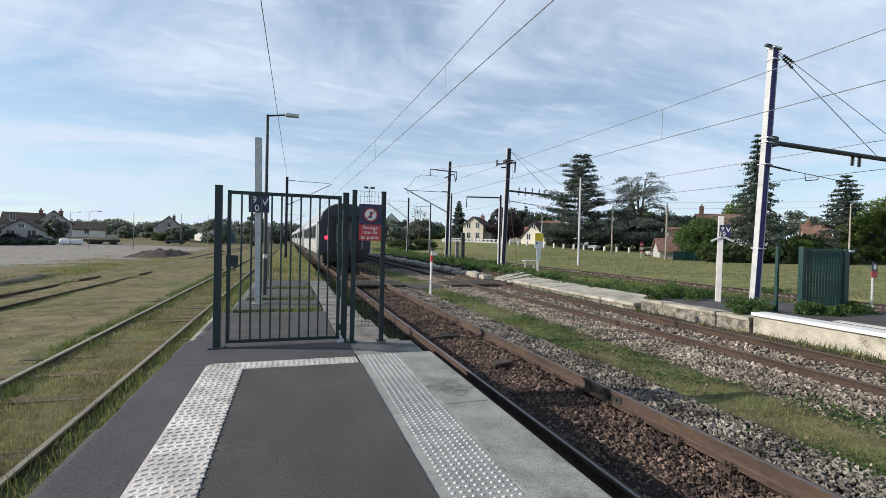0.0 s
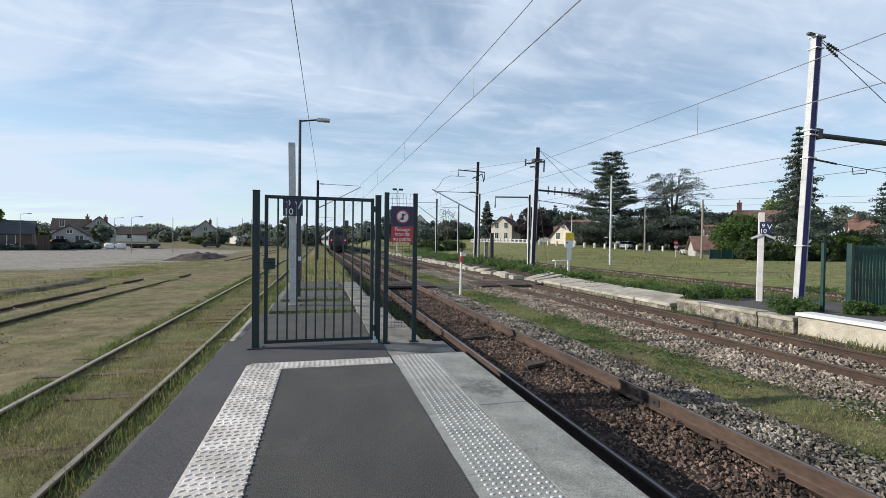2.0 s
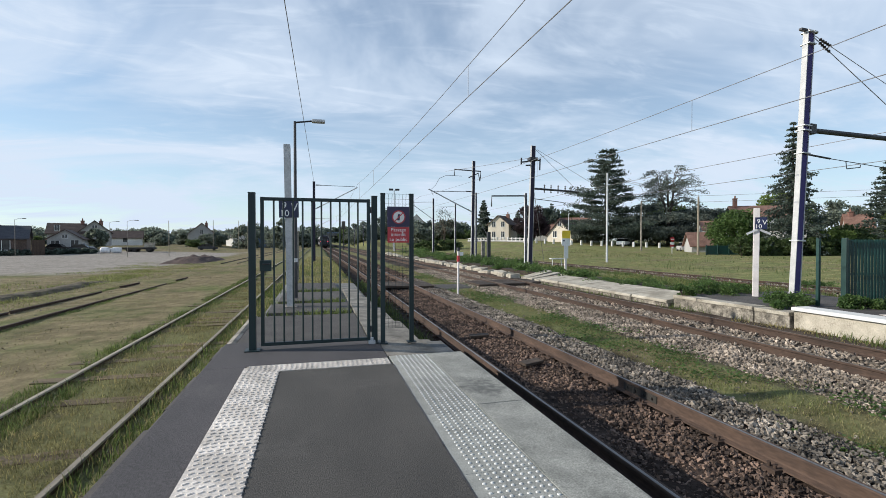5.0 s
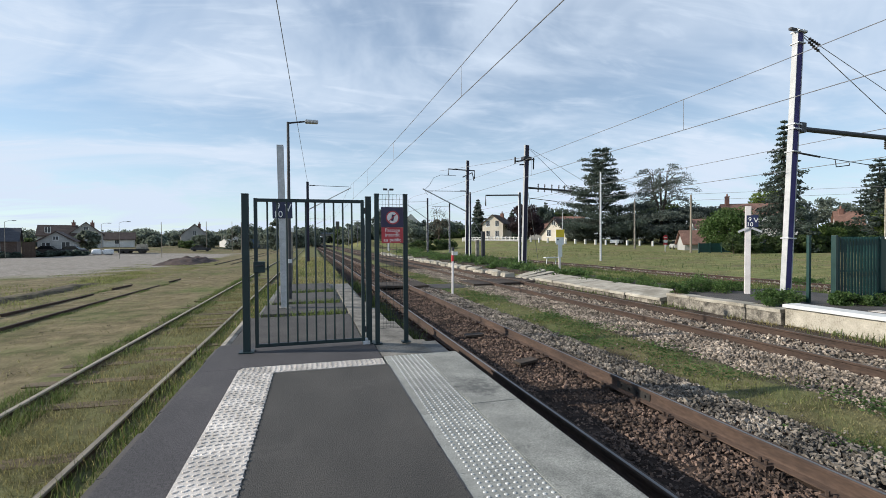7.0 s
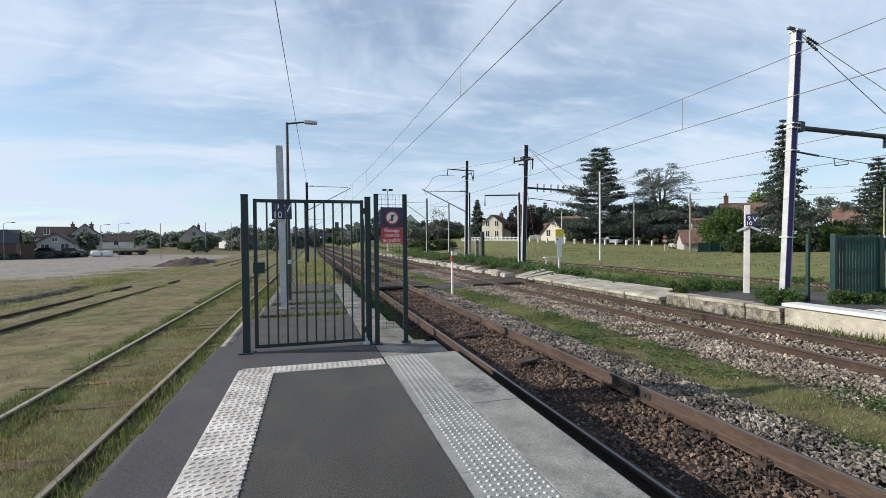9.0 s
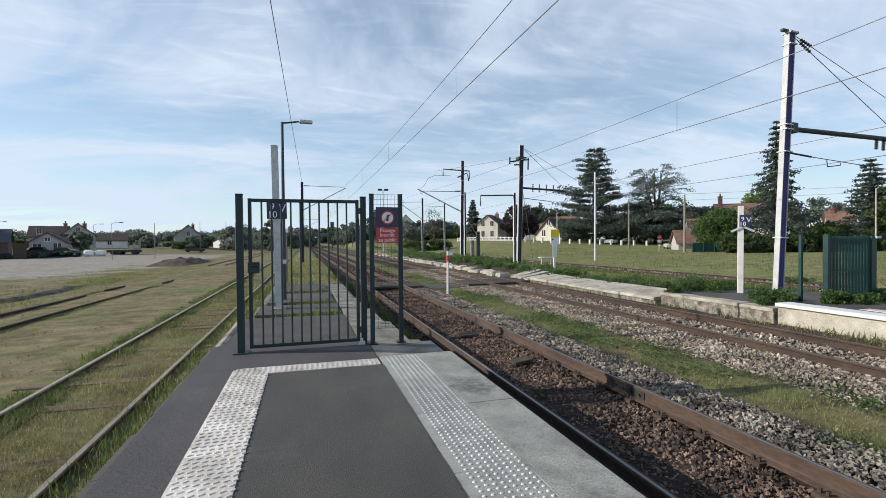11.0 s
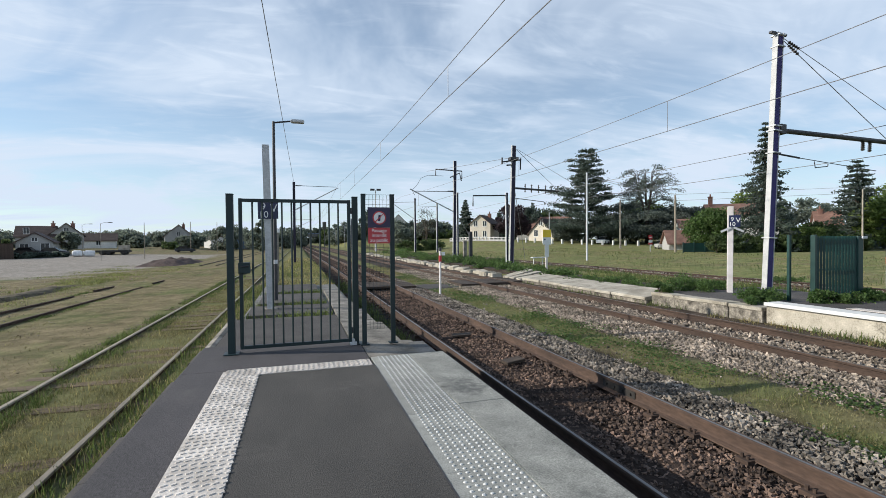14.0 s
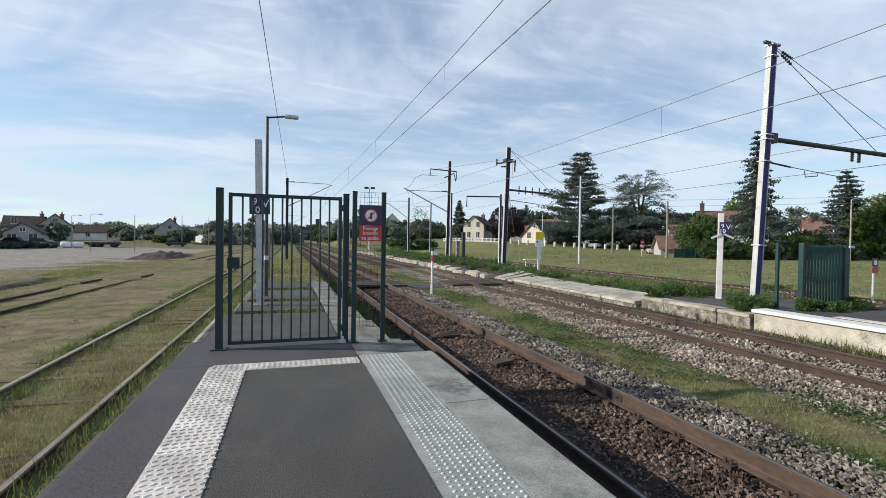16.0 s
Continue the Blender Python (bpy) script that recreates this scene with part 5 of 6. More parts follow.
# ---- the train ----
def build_train():
    train = thing("passenger_train", pose(3.22, 28.5, -0.50), "departing passenger train of pale grey coaches, dark rear", "train")
    side = [(-1.36, 0.95), (-1.41, 1.2), (-1.42, 2.0), (-1.40, 2.75), (-1.34, 3.05)]
    roof = [(-1.34, 3.05), (-1.22, 3.45), (-0.95, 3.78), (-0.55, 3.98), (0.0, 4.05)]
    full = side + roof[1:] + [(-x, z) for x, z in reversed((side + roof[1:])[:-1])]
    top = [(-1.35, 3.04)] + [(x * 1.006, z + 0.012) for x, z in roof[1:]] + [(-x * 1.006, z + 0.012) for x, z in reversed(roof[1:-1])] + [(1.35, 3.04)]
    wheel = tube((-0.065, 0, 0), (0.065, 0, 0), 0.46, n=20)
    tube((-0.11, 0, 0), (0.11, 0, 0), 0.14, n=10, bm=wheel)
    wheel = finish(wheel, "wheel", M["underframe"])
    full, top = [(x * 1.08, z) for x, z in full], [(x * 1.08, z) for x, z in top]
    body = finish(extrude(full, 0.0, 25.8), "coach_body", M["coach"])
    roofm = finish(extrude(top, 0.02, 25.78), "roof", M["coach_roof"])
    pane = finish(box(-1.542, -1.520, 0.0, 1.55, 1.95, 2.72, 0.004), "window", M["glass"])
    pane_r = finish(box(1.520, 1.542, 0.0, 1.55, 1.95, 2.72, 0.004), "window", M["glass"])
    door = finish(box(-1.550, -1.50, 0.0, 0.85, 0.98, 2.95, 0.01), "door", M["coach_band"])
    band = finish(box(-1.538, -1.50, 2.9, 22.9, 1.86, 2.82, 0.004), "window_band", M["coach_band"])
    frame_me = finish(box(-1.25, 1.25, 0.6, 25.2, 0.42, 0.96, 0.02), "underframe", M["underframe"])
    bogie_me = bmesh.new()
    for s in (-1.0, 1.0):
        box(s - 0.08, s + 0.08, -1.7, 1.7, 0.35, 0.62, 0.03, bogie_me)
    box(-1.0, 1.0, -0.3, 0.3, 0.4, 0.6, 0.02, bogie_me)
    bogie_me = finish(bogie_me, "bogie", M["underframe"])
    bellows = finish(extrude([(-0.75, 1.05), (-0.75, 3.2), (0.75, 3.2), (0.75, 1.05)], 25.8, 26.4), "gangway", M["underframe"])
    for k in range(7):
        c = part("coach_body", body, None, train, at=pose(0, k * 26.4, 0))
        part("roof", roofm, None, c)
        part("window_band", band, None, c)
        for i in range(10):
            part("window", pane, None, c, at=pose(-0.002, 3.15 + i * 1.98, 0))
            part("window", pane_r, None, c, at=pose(0, 3.15 + i * 1.98, 0))
        for y in (0.9, 24.0):
            part("door", door, None, c, at=pose(0, y, 0))
        part("underframe", frame_me, None, c)
        if k < 6:
            part("gangway", bellows, None, c)
        for y in (3.6, 22.2):
            part("bogie", bogie_me, None, c, at=pose(0, y, 0))
            for dy in (-1.28, 1.28):
                for s in (-0.752, 0.752):
                    part("wheel", wheel, None, c, at=pose(s, y + dy, 0.46))
    # rear end of the last coach
    end = part("end_wall", extrude([(x * 0.985, 1.0 + (z - 1.0) * 0.985) for x, z in full], -0.03, -0.001), M["coach_end"], train, "dark blue-black end wall")
    bm = box(-0.82, -0.62, -0.22, -0.03, 1.0, 3.25, 0.03)
    box(0.62, 0.82, -0.22, -0.03, 1.0, 3.25, 0.03, bm)
    box(-0.82, 0.82, -0.22, -0.03, 3.05, 3.30, 0.03, bm)
    part("gangway_frame", bm, M["underframe"], end)
    d = part("end_door", box(-0.60, 0.60, -0.07, -0.03, 1.0, 3.04, 0.01), M["coach_end"], end)
    for s in (-1, 1):
        part("door_window", box(s * 0.28 - 0.19, s * 0.28 + 0.19, -0.08, -0.07, 1.75, 2.75, 0.004), M["glass"], d)
        part("window_rim", box(s * 0.49 - 0.025, s * 0.49 + 0.025, -0.085, -0.07, 1.72, 2.78, 0.004), M["coach_band"], d)
        part("tail_light", tube((s * 1.10, -0.09, 1.96), (s * 1.10, -0.02, 1.96), 0.11, n=14), M["tail"], end, "glowing red tail light")
        b = tube((s * 0.88, -0.55, 1.05), (s * 0.88, 0.0, 1.05), 0.10, n=12)
        tube((s * 0.88, -0.60, 1.05), (s * 0.88, -0.55, 1.05), 0.23, n=16, bm=b)
        part("buffer", b, M["underframe"], end)
        part("grab_rail", chain([(s * 1.02, -0.06, 1.2), (s * 1.02, -0.08, 2.6)], 0.02), M["galva"], end)
    b = box(-1.30, 1.30, -0.10, 0.6, 0.55, 1.08, 0.02)
    box(-0.2, 0.2, -0.30, 0.0, 0.75, 1.0, 0.02, b)
    part("buffer_beam", b, M["underframe"], end)
    part("hose", chain([(0.35, -0.1, 1.0), (0.36, -0.2, 0.65), (0.2, -0.2, 0.55)], 0.03), M["underframe"], end)
    return train


train = build_train()


# ---- bridge and distance ----
def build_bridge():
    b = thing("road_bridge", pose(0, 262, 0), "low dark road bridge over the tracks", "bridge")
    part("deck", box(-16, 24, 0, 9, 4.6, 5.9, 0.1), M["concrete_dark"], b)
    part("abutment", box(-16, -3.5, 0.5, 8.5, -1, 4.6), M["concrete_dark"], b)
    part("abutment", box(13.5, 24, 0.5, 8.5, -1, 4.6), M["concrete_dark"], b)
    part("pier", box(5.8, 6.8, 1, 8, -1, 4.6), M["concrete_dark"], b)
    part("parapet", box(-16, 24, -0.15, 0.1, 5.9, 6.4), M["metal_blue"], b, "blue-grey railing")
    for k in range(14):
        part("railing_post", box(-15 + k * 2.9, -14.85 + k * 2.9, -0.2, -0.05, 5.9, 7.0), M["steel_dark"], b)


build_bridge()


# ---- houses ----
def house(x, y, turn, w, d, h, rise, wall, roof, label, openings=(), chimney=None, base=None, over=0.35):
    """Gabled house; its gable end faces -y before it is turned. Openings: (side, along, sill, width, height, shutters)."""
    z = float(level(x, y)) - 0.1 if base is None else base
    hs = thing("house", pose(x, y, z, 0, 0, turn), label, "house", "houses")
    bm = bmesh.new()
    prof = [(-w / 2, 0), (w / 2, 0), (w / 2, h), (0, h + rise), (-w / 2, h)]
    part("wall", extrude(prof, -d / 2, d / 2, bm), M[wall], hs)
    k = rise / (w / 2)
    for s in (-1, 1):
        p = [(0, h + rise + 0.02), (s * (w / 2 + over), h - over * k + 0.02), (s * (w / 2 + over), h - over * k + 0.20), (0, h + rise + 0.22)]
        part("roof", extrude(p, -d / 2 - over, d / 2 + over), M[roof], hs)
    for side, a, sill, ow, oh, shut in openings:
        m = pose(a, -d / 2, 0) if side == "gable" else pose(-w / 2, a, 0, 0, 0, -90)
        win = part("window", box(-ow / 2, ow / 2, -0.03, 0.03, sill, sill + oh), M["window"], hs, at=m)
        fr = box(-ow / 2 - 0.08, ow / 2 + 0.08, -0.07, -0.02, sill - 0.12, sill, 0.01)
        for q in (-ow / 2 - 0.03, 0, ow / 2 + 0.03):
            box(q - 0.035, q + 0.035, -0.05, -0.02, sill, sill + oh, 0, fr)
        part("window_frame", fr, M["white"], win)
        if shut:
            for s in (-1, 1):
                part("shutter", box(s * (ow / 2 + 0.32) - 0.24, s * (ow / 2 + 0.32) + 0.24, -0.07, -0.02, sill, sill + oh, 0.01), M[shut], win)
    if chimney:
        cx, cy, ch = chimney
        c = part("chimney", box(cx - 0.4, cx + 0.4, cy - 0.35, cy + 0.35, h, h + rise + ch, 0.03), M["brick_red"], hs)
        part("chimney_cap", box(cx - 0.48, cx + 0.48, cy - 0.43, cy + 0.43, h + rise + ch, h + rise + ch + 0.15, 0.03), M["brick_red"], c)
        part("chimney_pot", tube((cx, cy, h + rise + ch + 0.15), (cx, cy, h + rise + ch + 0.7), 0.16, 0.13, 10), M["brick_red"], c)
    return hs


W2 = [("gable", -1.3, 1.1, 1.0, 1.4, None), ("gable", 1.3, 1.1, 1.0, 1.4, None), ("gable", 0, 3.7, 0.9, 1.2, None), ("eave", -2.2, 1.1, 1.0, 1.4, None), ("eave", 2.2, 1.1, 1.0, 1.4, None)]
W4 = [("gable", -1.2, 1.0, 0.9, 1.4, None), ("gable", 1.2, 1.0, 0.9, 1.4, None), ("gable", -1.2, 3.6, 0.9, 1.3, None), ("gable", 1.2, 3.6, 0.9, 1.3, None), ("eave", 1.5, 3.6, 0.9, 1.3, None), ("eave", -2.0, 1.0, 0.9, 1.3, None), ("eave", 1.5, 1.0, 0.9, 1.3, None)]
house(45.9, 113, -42, 5.4, 6.8, 4.2, 2.1, "stucco_cream", "roof_brown", "cream two-storey house with brown tiled roof", W4, (0.8, 1.5, 0.5))
house(59.0, 101, -60, 6.6, 12, 1.6, 3.4, "stucco_cream", "roof_brown", "low cream house with steep brown roof", W2[:3])
house(66, 118, 50, 9, 14, 3.0, 3.2, "stucco_grey", "roof_red", "old house with red roof behind cedars", W2)
house(87.5, 76, 58, 8.0, 12, 6.0, 2.4, "stucco_white", "roof_red", "white house with long red tiled roof", [("eave", -4, 3.6, 1.0, 1.4, None), ("eave", 0, 3.6, 1.0, 1.4, None), ("eave", 4, 3.6, 1.0, 1.4, None), ("gable", 0, 3.6, 1.0, 1.4, None)], (-0.3, 5.2, 1.6), over=0.4)
house(76.0, 76.5, 58, 5, 5, 3.6, 1.6, "stucco_white", "roof_red", "small white annexe with red tiled roof", [("gable", 0, 1.6, 0.9, 1.1, None)])
house(58.8, 61, 62, 4.2, 5.0, 1.2, 1.8, "stucco_grey", "roof_red", "low garden shed with red tiled roof")
house(92.4, 62.0, 50, 4.4, 3.6, 2.8, 3.6, "stucco_grey", "roof_red", "house with steep red tiled roof beyond the hedge", (), (0, 1, 0.4))
house(42.0, 202, -15, 8, 8, 5, 4.0, "stucco_white", "roof_brown", "distant white gabled house", W4[:4])
house(53, 215, 70, 8, 12, 4, 2.5, "stucco_white", "roof_red", "distant white house with red roof", W4[4:])
# on the far side of the yard
house(-54.4, 95, 112, 7.0, 13, 2.8, 2.0, "brick_dark", "roof_slate", "dark brick bungalow with slate roof", [("eave", 3.4, 0.9, 1.2, 1.4, None), ("eave", 0.4, 0.9, 2.2, 1.6, None), ("eave", -3.4, 0.9, 2.0, 1.6, None)])
house(-47.3, 108.4, 17, 5.2, 9, 2.25, 1.65, "stucco_grey", "roof_brown", "small pale bungalow with low gable", [("gable", -1.45, 0.6, 1.2, 1.3, None), ("gable", 1.45, 0.4, 1.2, 1.6, None), ("gable", 0, 2.45, 0.8, 0.6, None)])
house(-56.0, 128, 108, 7.0, 6.6, 3.0, 2.2, "stucco_grey", "roof_brown", "house with red roof behind the yard", W4[4:], (0, -2.8, 0.7))
house(-52.4, 132, 24, 6.4, 11, 3.2, 2.7, "stucco_grey", "roof_brown", "grey gabled house behind the yard", W2[:3], (1.6, 2.0, 0.2))
house(-54.6, 152, 106, 6.0, 12, 2.2, 1.8, "stucco_white", "roof_brown", "low white house with red roof", W4[5:])
house(-35.4, 163, 14, 7.4, 10, 3.6, 3.2, "stucco_grey", "roof_brown", "grey gabled house with brown roof", [("gable", 0, 3.6, 0.9, 1.2, None)], (1.5, 1, 0.3))
house(-27, 176, 30, 5, 6, 3.2, 1.2, "stucco_white", "roof_brown", "small white house by the trees", W4[:2])
s = solid("shed", extrude([(-4.2, 0), (4.2, 0), (4.2, 3.8), (0, 4.5), (-4.2, 3.8)], -6, 6), M["metal_blue"], "blue sheet-metal shed by the trees", "shed", m=pose(-23.5, 184, float(level(-23.5, 184)), 0, 0, 15))
s = solid("shed", extrude([(-4.5, 0), (4.5, 0), (4.5, 2.9), (-4.5, 3.3)], -4, 4), M["stucco_grey"], "low grey flat-roofed building by the trees", "shed", m=pose(-17.5, 190, float(level(-17.5, 190)), 0, 0, 0))


def car(x, y, turn, paint, label):
    z = float(level(x, y))
    c = thing("parked_car", pose(x, y, z, 0, 0, turn), label, "car", "parked cars")
    body = [(-2.0, 0.28), (2.0, 0.28), (2.05, 0.7), (1.25, 0.88), (-1.8, 0.92), (-2.02, 0.7)]
    cab = [(0.95, 0.88), (0.35, 1.42), (-1.1, 1.45), (-1.75, 0.92)]
    for nm, prof, hw, mt in (("body", body, 0.85, paint), ("cabin", cab, 0.74, "glass")):
        bm = extrude(prof, -hw, hw)
        part(nm, bm, M[mt], c)
    part("roof", box(-1.1, 0.38, -0.7, 0.7, 1.41, 1.47, 0.02), M[paint], c)
    for a in (-1.3, 1.3):
        for s in (-0.78, 0.78):
            part("wheel", tube((a, s - 0.09, 0.31), (a, s + 0.09, 0.31), 0.31, n=14), M["underframe"], c)


car(-41.8, 101, 10, "steel_dark", "dark parked car beyond the yard")
car(-46.5, 103, 5, "underframe", "black parked car beyond the yard")
car(-44.2, 106, 0, "coach", "silver parked car beyond the yard")
car(-24.3, 118, 15, "steel_dark", "dark parked car beyond the yard")
car(59.3, 66, 60, "coach", "silver parked car by the road")
car(60.5, 84, 40, "white", "white parked car by the road")
rng_b = random.Random(8)
for k in range(2):
    bm = box(-0.78, 0.78, -0.7, 0.7, 0, 0.98, 0.36)
    for v in bm.verts:
        v.co += Vector((rng_b.uniform(-0.08, 0.08), rng_b.uniform(-0.08, 0.08), rng_b.uniform(-0.06, 0.06) if v.co.z > 0.1 else 0))
    solid("white_sack", bm, M["plastic_white"], "bulging white bulk sack on the gravel", "sack", m=pose(-37.0 + k * 1.5, 98 + 0.4 * k, float(level(-37, 98)) + 0.02, 0, 0, 12 * k), group="white sacks", smooth=True)
s = thing("low_trailer", pose(-31.6, 103, float(level(-33, 103))), "low dark flat trailer with pale crates", "trailer")
part("bed", box(-4.2, 1.0, -1.1, 1.1, 0.45, 0.85, 0.05), M["underframe"], s)
for a in (-3.2, -2.2, 0.2):
    part("wheel", tube((a, -1.12, 0.42), (a, 1.12, 0.42), 0.42, n=12), M["underframe"], s)
part("crate", box(-0.7, 0.9, -0.7, 0.7, 0.85, 1.75, 0.03), M["concrete_pale"], s)

f = thing("board_fence", pose(-44.4, 92, float(level(-44.4, 92)) - 0.05, 0, 0, 8), "dark brown board fence beside the hedge", "fence")
for k in range(9):
    part("board", box(-0.095, 0.095, -0.02, 0.02, 0.05, 2.55 + 0.03 * (k % 2), 0.006), M["pole_dark"], f, at=pose(-0.8 + k * 0.2, 0, 0))
for z in (0.6, 1.9):
    part("rail", box(-0.9, 0.9, 0.02, 0.07, z - 0.05, z + 0.05, 0.006), M["pole_dark"], f)

# earth heap on the yard
bm = bmesh.new()
bmesh.ops.create_grid(bm, x_segments=26, y_segments=14, size=1)
for v in bm.verts:
    x, y = v.co.x, v.co.y
    e = max(0.0, 1 - x * x) * max(0.0, 1 - y * y)
    v.co = Vector((x * 2.4, y * 8.0, e * (0.70 + 0.6 * noise.noise((x * 3, y * 6, 1)) + 0.25 * noise.noise((x * 9, y * 17, 2))) - 0.05))
solid("earth_heap", bm, M["soil_heap"], "long low heap of red-brown earth on the yard", "earth heap", m=pose(-13.6, 60, -0.93, 0, 0, -2), smooth=True)


# ---- roadside fence: white posts and rails ----
def build_white_fence(points, label, rails=True, gap=2.2, h=1.0):
    f = thing("post_fence", pose(0, 0, 0), label, "fence")
    me = finish(box(-0.17, 0.17, -0.17, 0.17, -0.2, h, 0.06), "post", M["stucco_white"])
    for (x0, y0), (x1, y1) in zip(points, points[1:]):
        n = max(1, int(math.hypot(x1 - x0, y1 - y0) / gap))
        for i in range(n):
            x, y = x0 + (x1 - x0) * i / n, y0 + (y1 - y0) * i / n
            part("post", me, None, f, at=pose(x, y, float(level(x, y))))
        if rails:
            bm = bmesh.new()
            za, zb = float(level(x0, y0)), float(level(x1, y1))
            tube((x0, y0, za + 0.22), (x1, y1, zb + 0.22), 0.34, n=4, bm=bm)
            part("low_wall", bm, M["stucco_grey"], f)
            part("top_rail", tube((x0, y0, za + h - 0.08), (x1, y1, zb + h - 0.08), 0.09, n=4), M["stucco_white"], f)


build_white_fence([(40.2, 124), (41.0, 116), (45.0, 96)], "low white wall with posts by the road", gap=1.5, h=1.05)
build_white_fence([(45.0, 96), (51, 88), (60, 80), (67, 74)], "row of white concrete posts by the road", rails=False, gap=1.9)

f = thing("mesh_fence", pose(0, 0, 0), "turquoise-green mesh fence along the gardens", "fence")
for k in range(7):
    x, y = 46.6 + k * 1.22, 48.2 - k * 0.5
    part("post", box(-0.06, 0.06, -0.06, 0.06, 0, 1.35, 0.01), M["green_fence"], f, at=pose(x, y, float(level(x, y)) - 0.05))
    if k < 6:
        part("panel", box(0.06, 1.26, -0.02, 0.02, 0.12, 1.25), M["green_fence"], f, at=pose(x, y, float(level(x, y)) - 0.05, 0, 0, -22.3))
p = thing("road_sign", pose(47.4, 55, float(level(47.4, 55))), "round red and white road sign with panels", "sign")
part("shaft", tube((0, 0, 0), (0, 0, 2.3), 0.05, n=8), M["galva"], p)
part("disc", tube((0, -0.06, 2.0), (0, -0.08, 2.0), 0.34, n=20), M["red"], p)
part("white_bar", box(-0.25, 0.25, -0.09, -0.082, 1.93, 2.07), M["white"], p)
part("plate", box(-0.32, 0.32, -0.08, -0.06, 1.30, 1.60), M["white"], p)
part("plate", box(-0.32, 0.32, -0.08, -0.06, 0.98, 1.25), M["red"], p)
p = thing("trestle", pose(17.6, 32.5, float(level(17.6, 32.5))), "small white trestle in the grass", "trestle")
part("top", box(-0.55, 0.55, -0.2, 0.2, 0.62, 0.70, 0.02), M["white"], p)
for a in (-0.4, 0.4):
    part("leg", tube((a, 0, 0), (a * 0.9, 0, 0.62), 0.035, n=6), M["white"], p)


# ---- trees ----
def conifer(x, y, h, r, seed, needle="conifer", label="tall dark conifer", n=13000, bare=0.08, droop=0.25, taper=0.9, leaf=0.55, layers=1.5, tuft=0.0):
    """Whorls of drooping boughs round a straight trunk, with gaps between the whorls; tuft gathers the needles into pads on the boughs."""
    rng = np.random.default_rng(seed)
    z = float(level(x, y))
    t = thing("conifer_tree", pose(x, y, z - 0.1), label, "tree", "trees")
    part("trunk", tube((0, 0, 0), (0, 0, h * 0.97), h * 0.022, 0.03, 9), M["bark"], t)
    places, limbs = [], bmesh.new()
    whorls = int(h * layers)
    for k in range(whorls):
        f = bare + (1 - bare) * k / whorls
        reach = r * max(0.05, (1 - f) ** taper) * rng.uniform(0.8, 1.15)
        m = rng.integers(4, 7)
        a0 = rng.uniform(0, 6.3)
        for i in range(m):
            a = a0 + i * 2 * math.pi / m + rng.uniform(-0.35, 0.35)
            l = reach * rng.uniform(0.6, 1.15)
            zz = f * h + rng.uniform(-0.3, 0.3) * (1 - f)
            end = np.array([math.cos(a) * l, math.sin(a) * l, zz - droop * l + rng.uniform(-0.1, 0.25) * l * 0.4])
            start = np.array([0, 0, zz])
            if l > 0.8:
                tube(start, end, 0.05 * (1 - f) + 0.015, 0.01, 4, limbs, caps=False)
            c = max(6, int(n * l / (whorls * m * r * 0.5)))
            s = rng.random(c) ** 0.7
            if tuft:
                pads = np.sort(rng.uniform(0.35, 1.0, max(2, int(l * 1.1))))
                s = rng.choice(pads, c) + rng.normal(0, 0.05, c)
            p = start + (end - start) * s[:, None]
            p[:, 2] -= 0.06 * l * np.sin(s * math.pi)
            wid = 0.12 * l * (1 - 0.55 * s) + 0.10
            if tuft:
                wid = np.full(c, tuft * (0.55 + 0.10 * l))
                side = np.array([-math.sin(a), math.cos(a), 0])
                p += side * (rng.choice([-1, 0, 1], c) * 0.13 * l)[:, None]
                p[:, 2] += 0.12
            p += rng.normal(size=(c, 3)) * np.stack([wid, wid, wid * (0.30 if tuft else 0.42)], 1)
            places.append(p)
    part("limbs", limbs, M["bark"], t)
    places = np.concatenate(places)
    part("crown", leaf_mesh("crown", places, rng.uniform(0.5, 1.2, len(places)) * leaf, M[needle], seed), None, t)
    return t


def broadleaf(x, y, h, r, seed, leaf="leaf_mid", label="broad green leafy tree", n=9000, low=0.25, size=0.42, clumps=46, squash=1.0, name="tree", base=None, flat=0.75):
    """Trunk, forked limbs, and leaves gathered in clumps on the limb ends."""
    rng = np.random.default_rng(seed)
    z = float(level(x, y)) if base is None else base
    t = thing(name, pose(x, y, z - 0.1), label, "tree" if name == "tree" else "shrub", "trees" if name == "tree" else "shrubs")
    limbs = tube((0, 0, 0), (0, 0, h * (low + 0.15)), h * 0.024 + 0.02, h * 0.016 + 0.01, 8)
    fork = np.array([0, 0, h * (low + 0.12)])
    places = []
    for k in range(clumps):
        u = rng.normal(size=3)
        u /= np.linalg.norm(u)
        u *= rng.uniform(0.35, 1.0) ** 0.5
        hh = h * (1 - low) / 2
        c = np.array([u[0] * r, u[1] * r, h * low + hh + u[2] * hh * squash])
        c[:2] *= 1.0 - 0.25 * max(0, u[2])
        if k % 3 == 0:
            tube(fork, c, h * 0.008 + 0.01, 0.012, 4, limbs, caps=False)
        m = int(n / clumps * rng.uniform(0.6, 1.4))
        q = rng.normal(size=(m, 3))
        q /= np.linalg.norm(q, axis=1)[:, None]
        q *= (rng.random(m) ** 0.45)[:, None] * r * rng.uniform(0.20, 0.40) * np.array([1, 1, flat])
        places.append(c + q)
    part("trunk", limbs, M["bark"], t)
    places = np.concatenate(places)
    places = places[places[:, 2] > 0.05]
    part("crown", leaf_mesh("crown", places, rng.uniform(0.5, 1.3, len(places)) * size, M[leaf], seed), None, t)
    return t


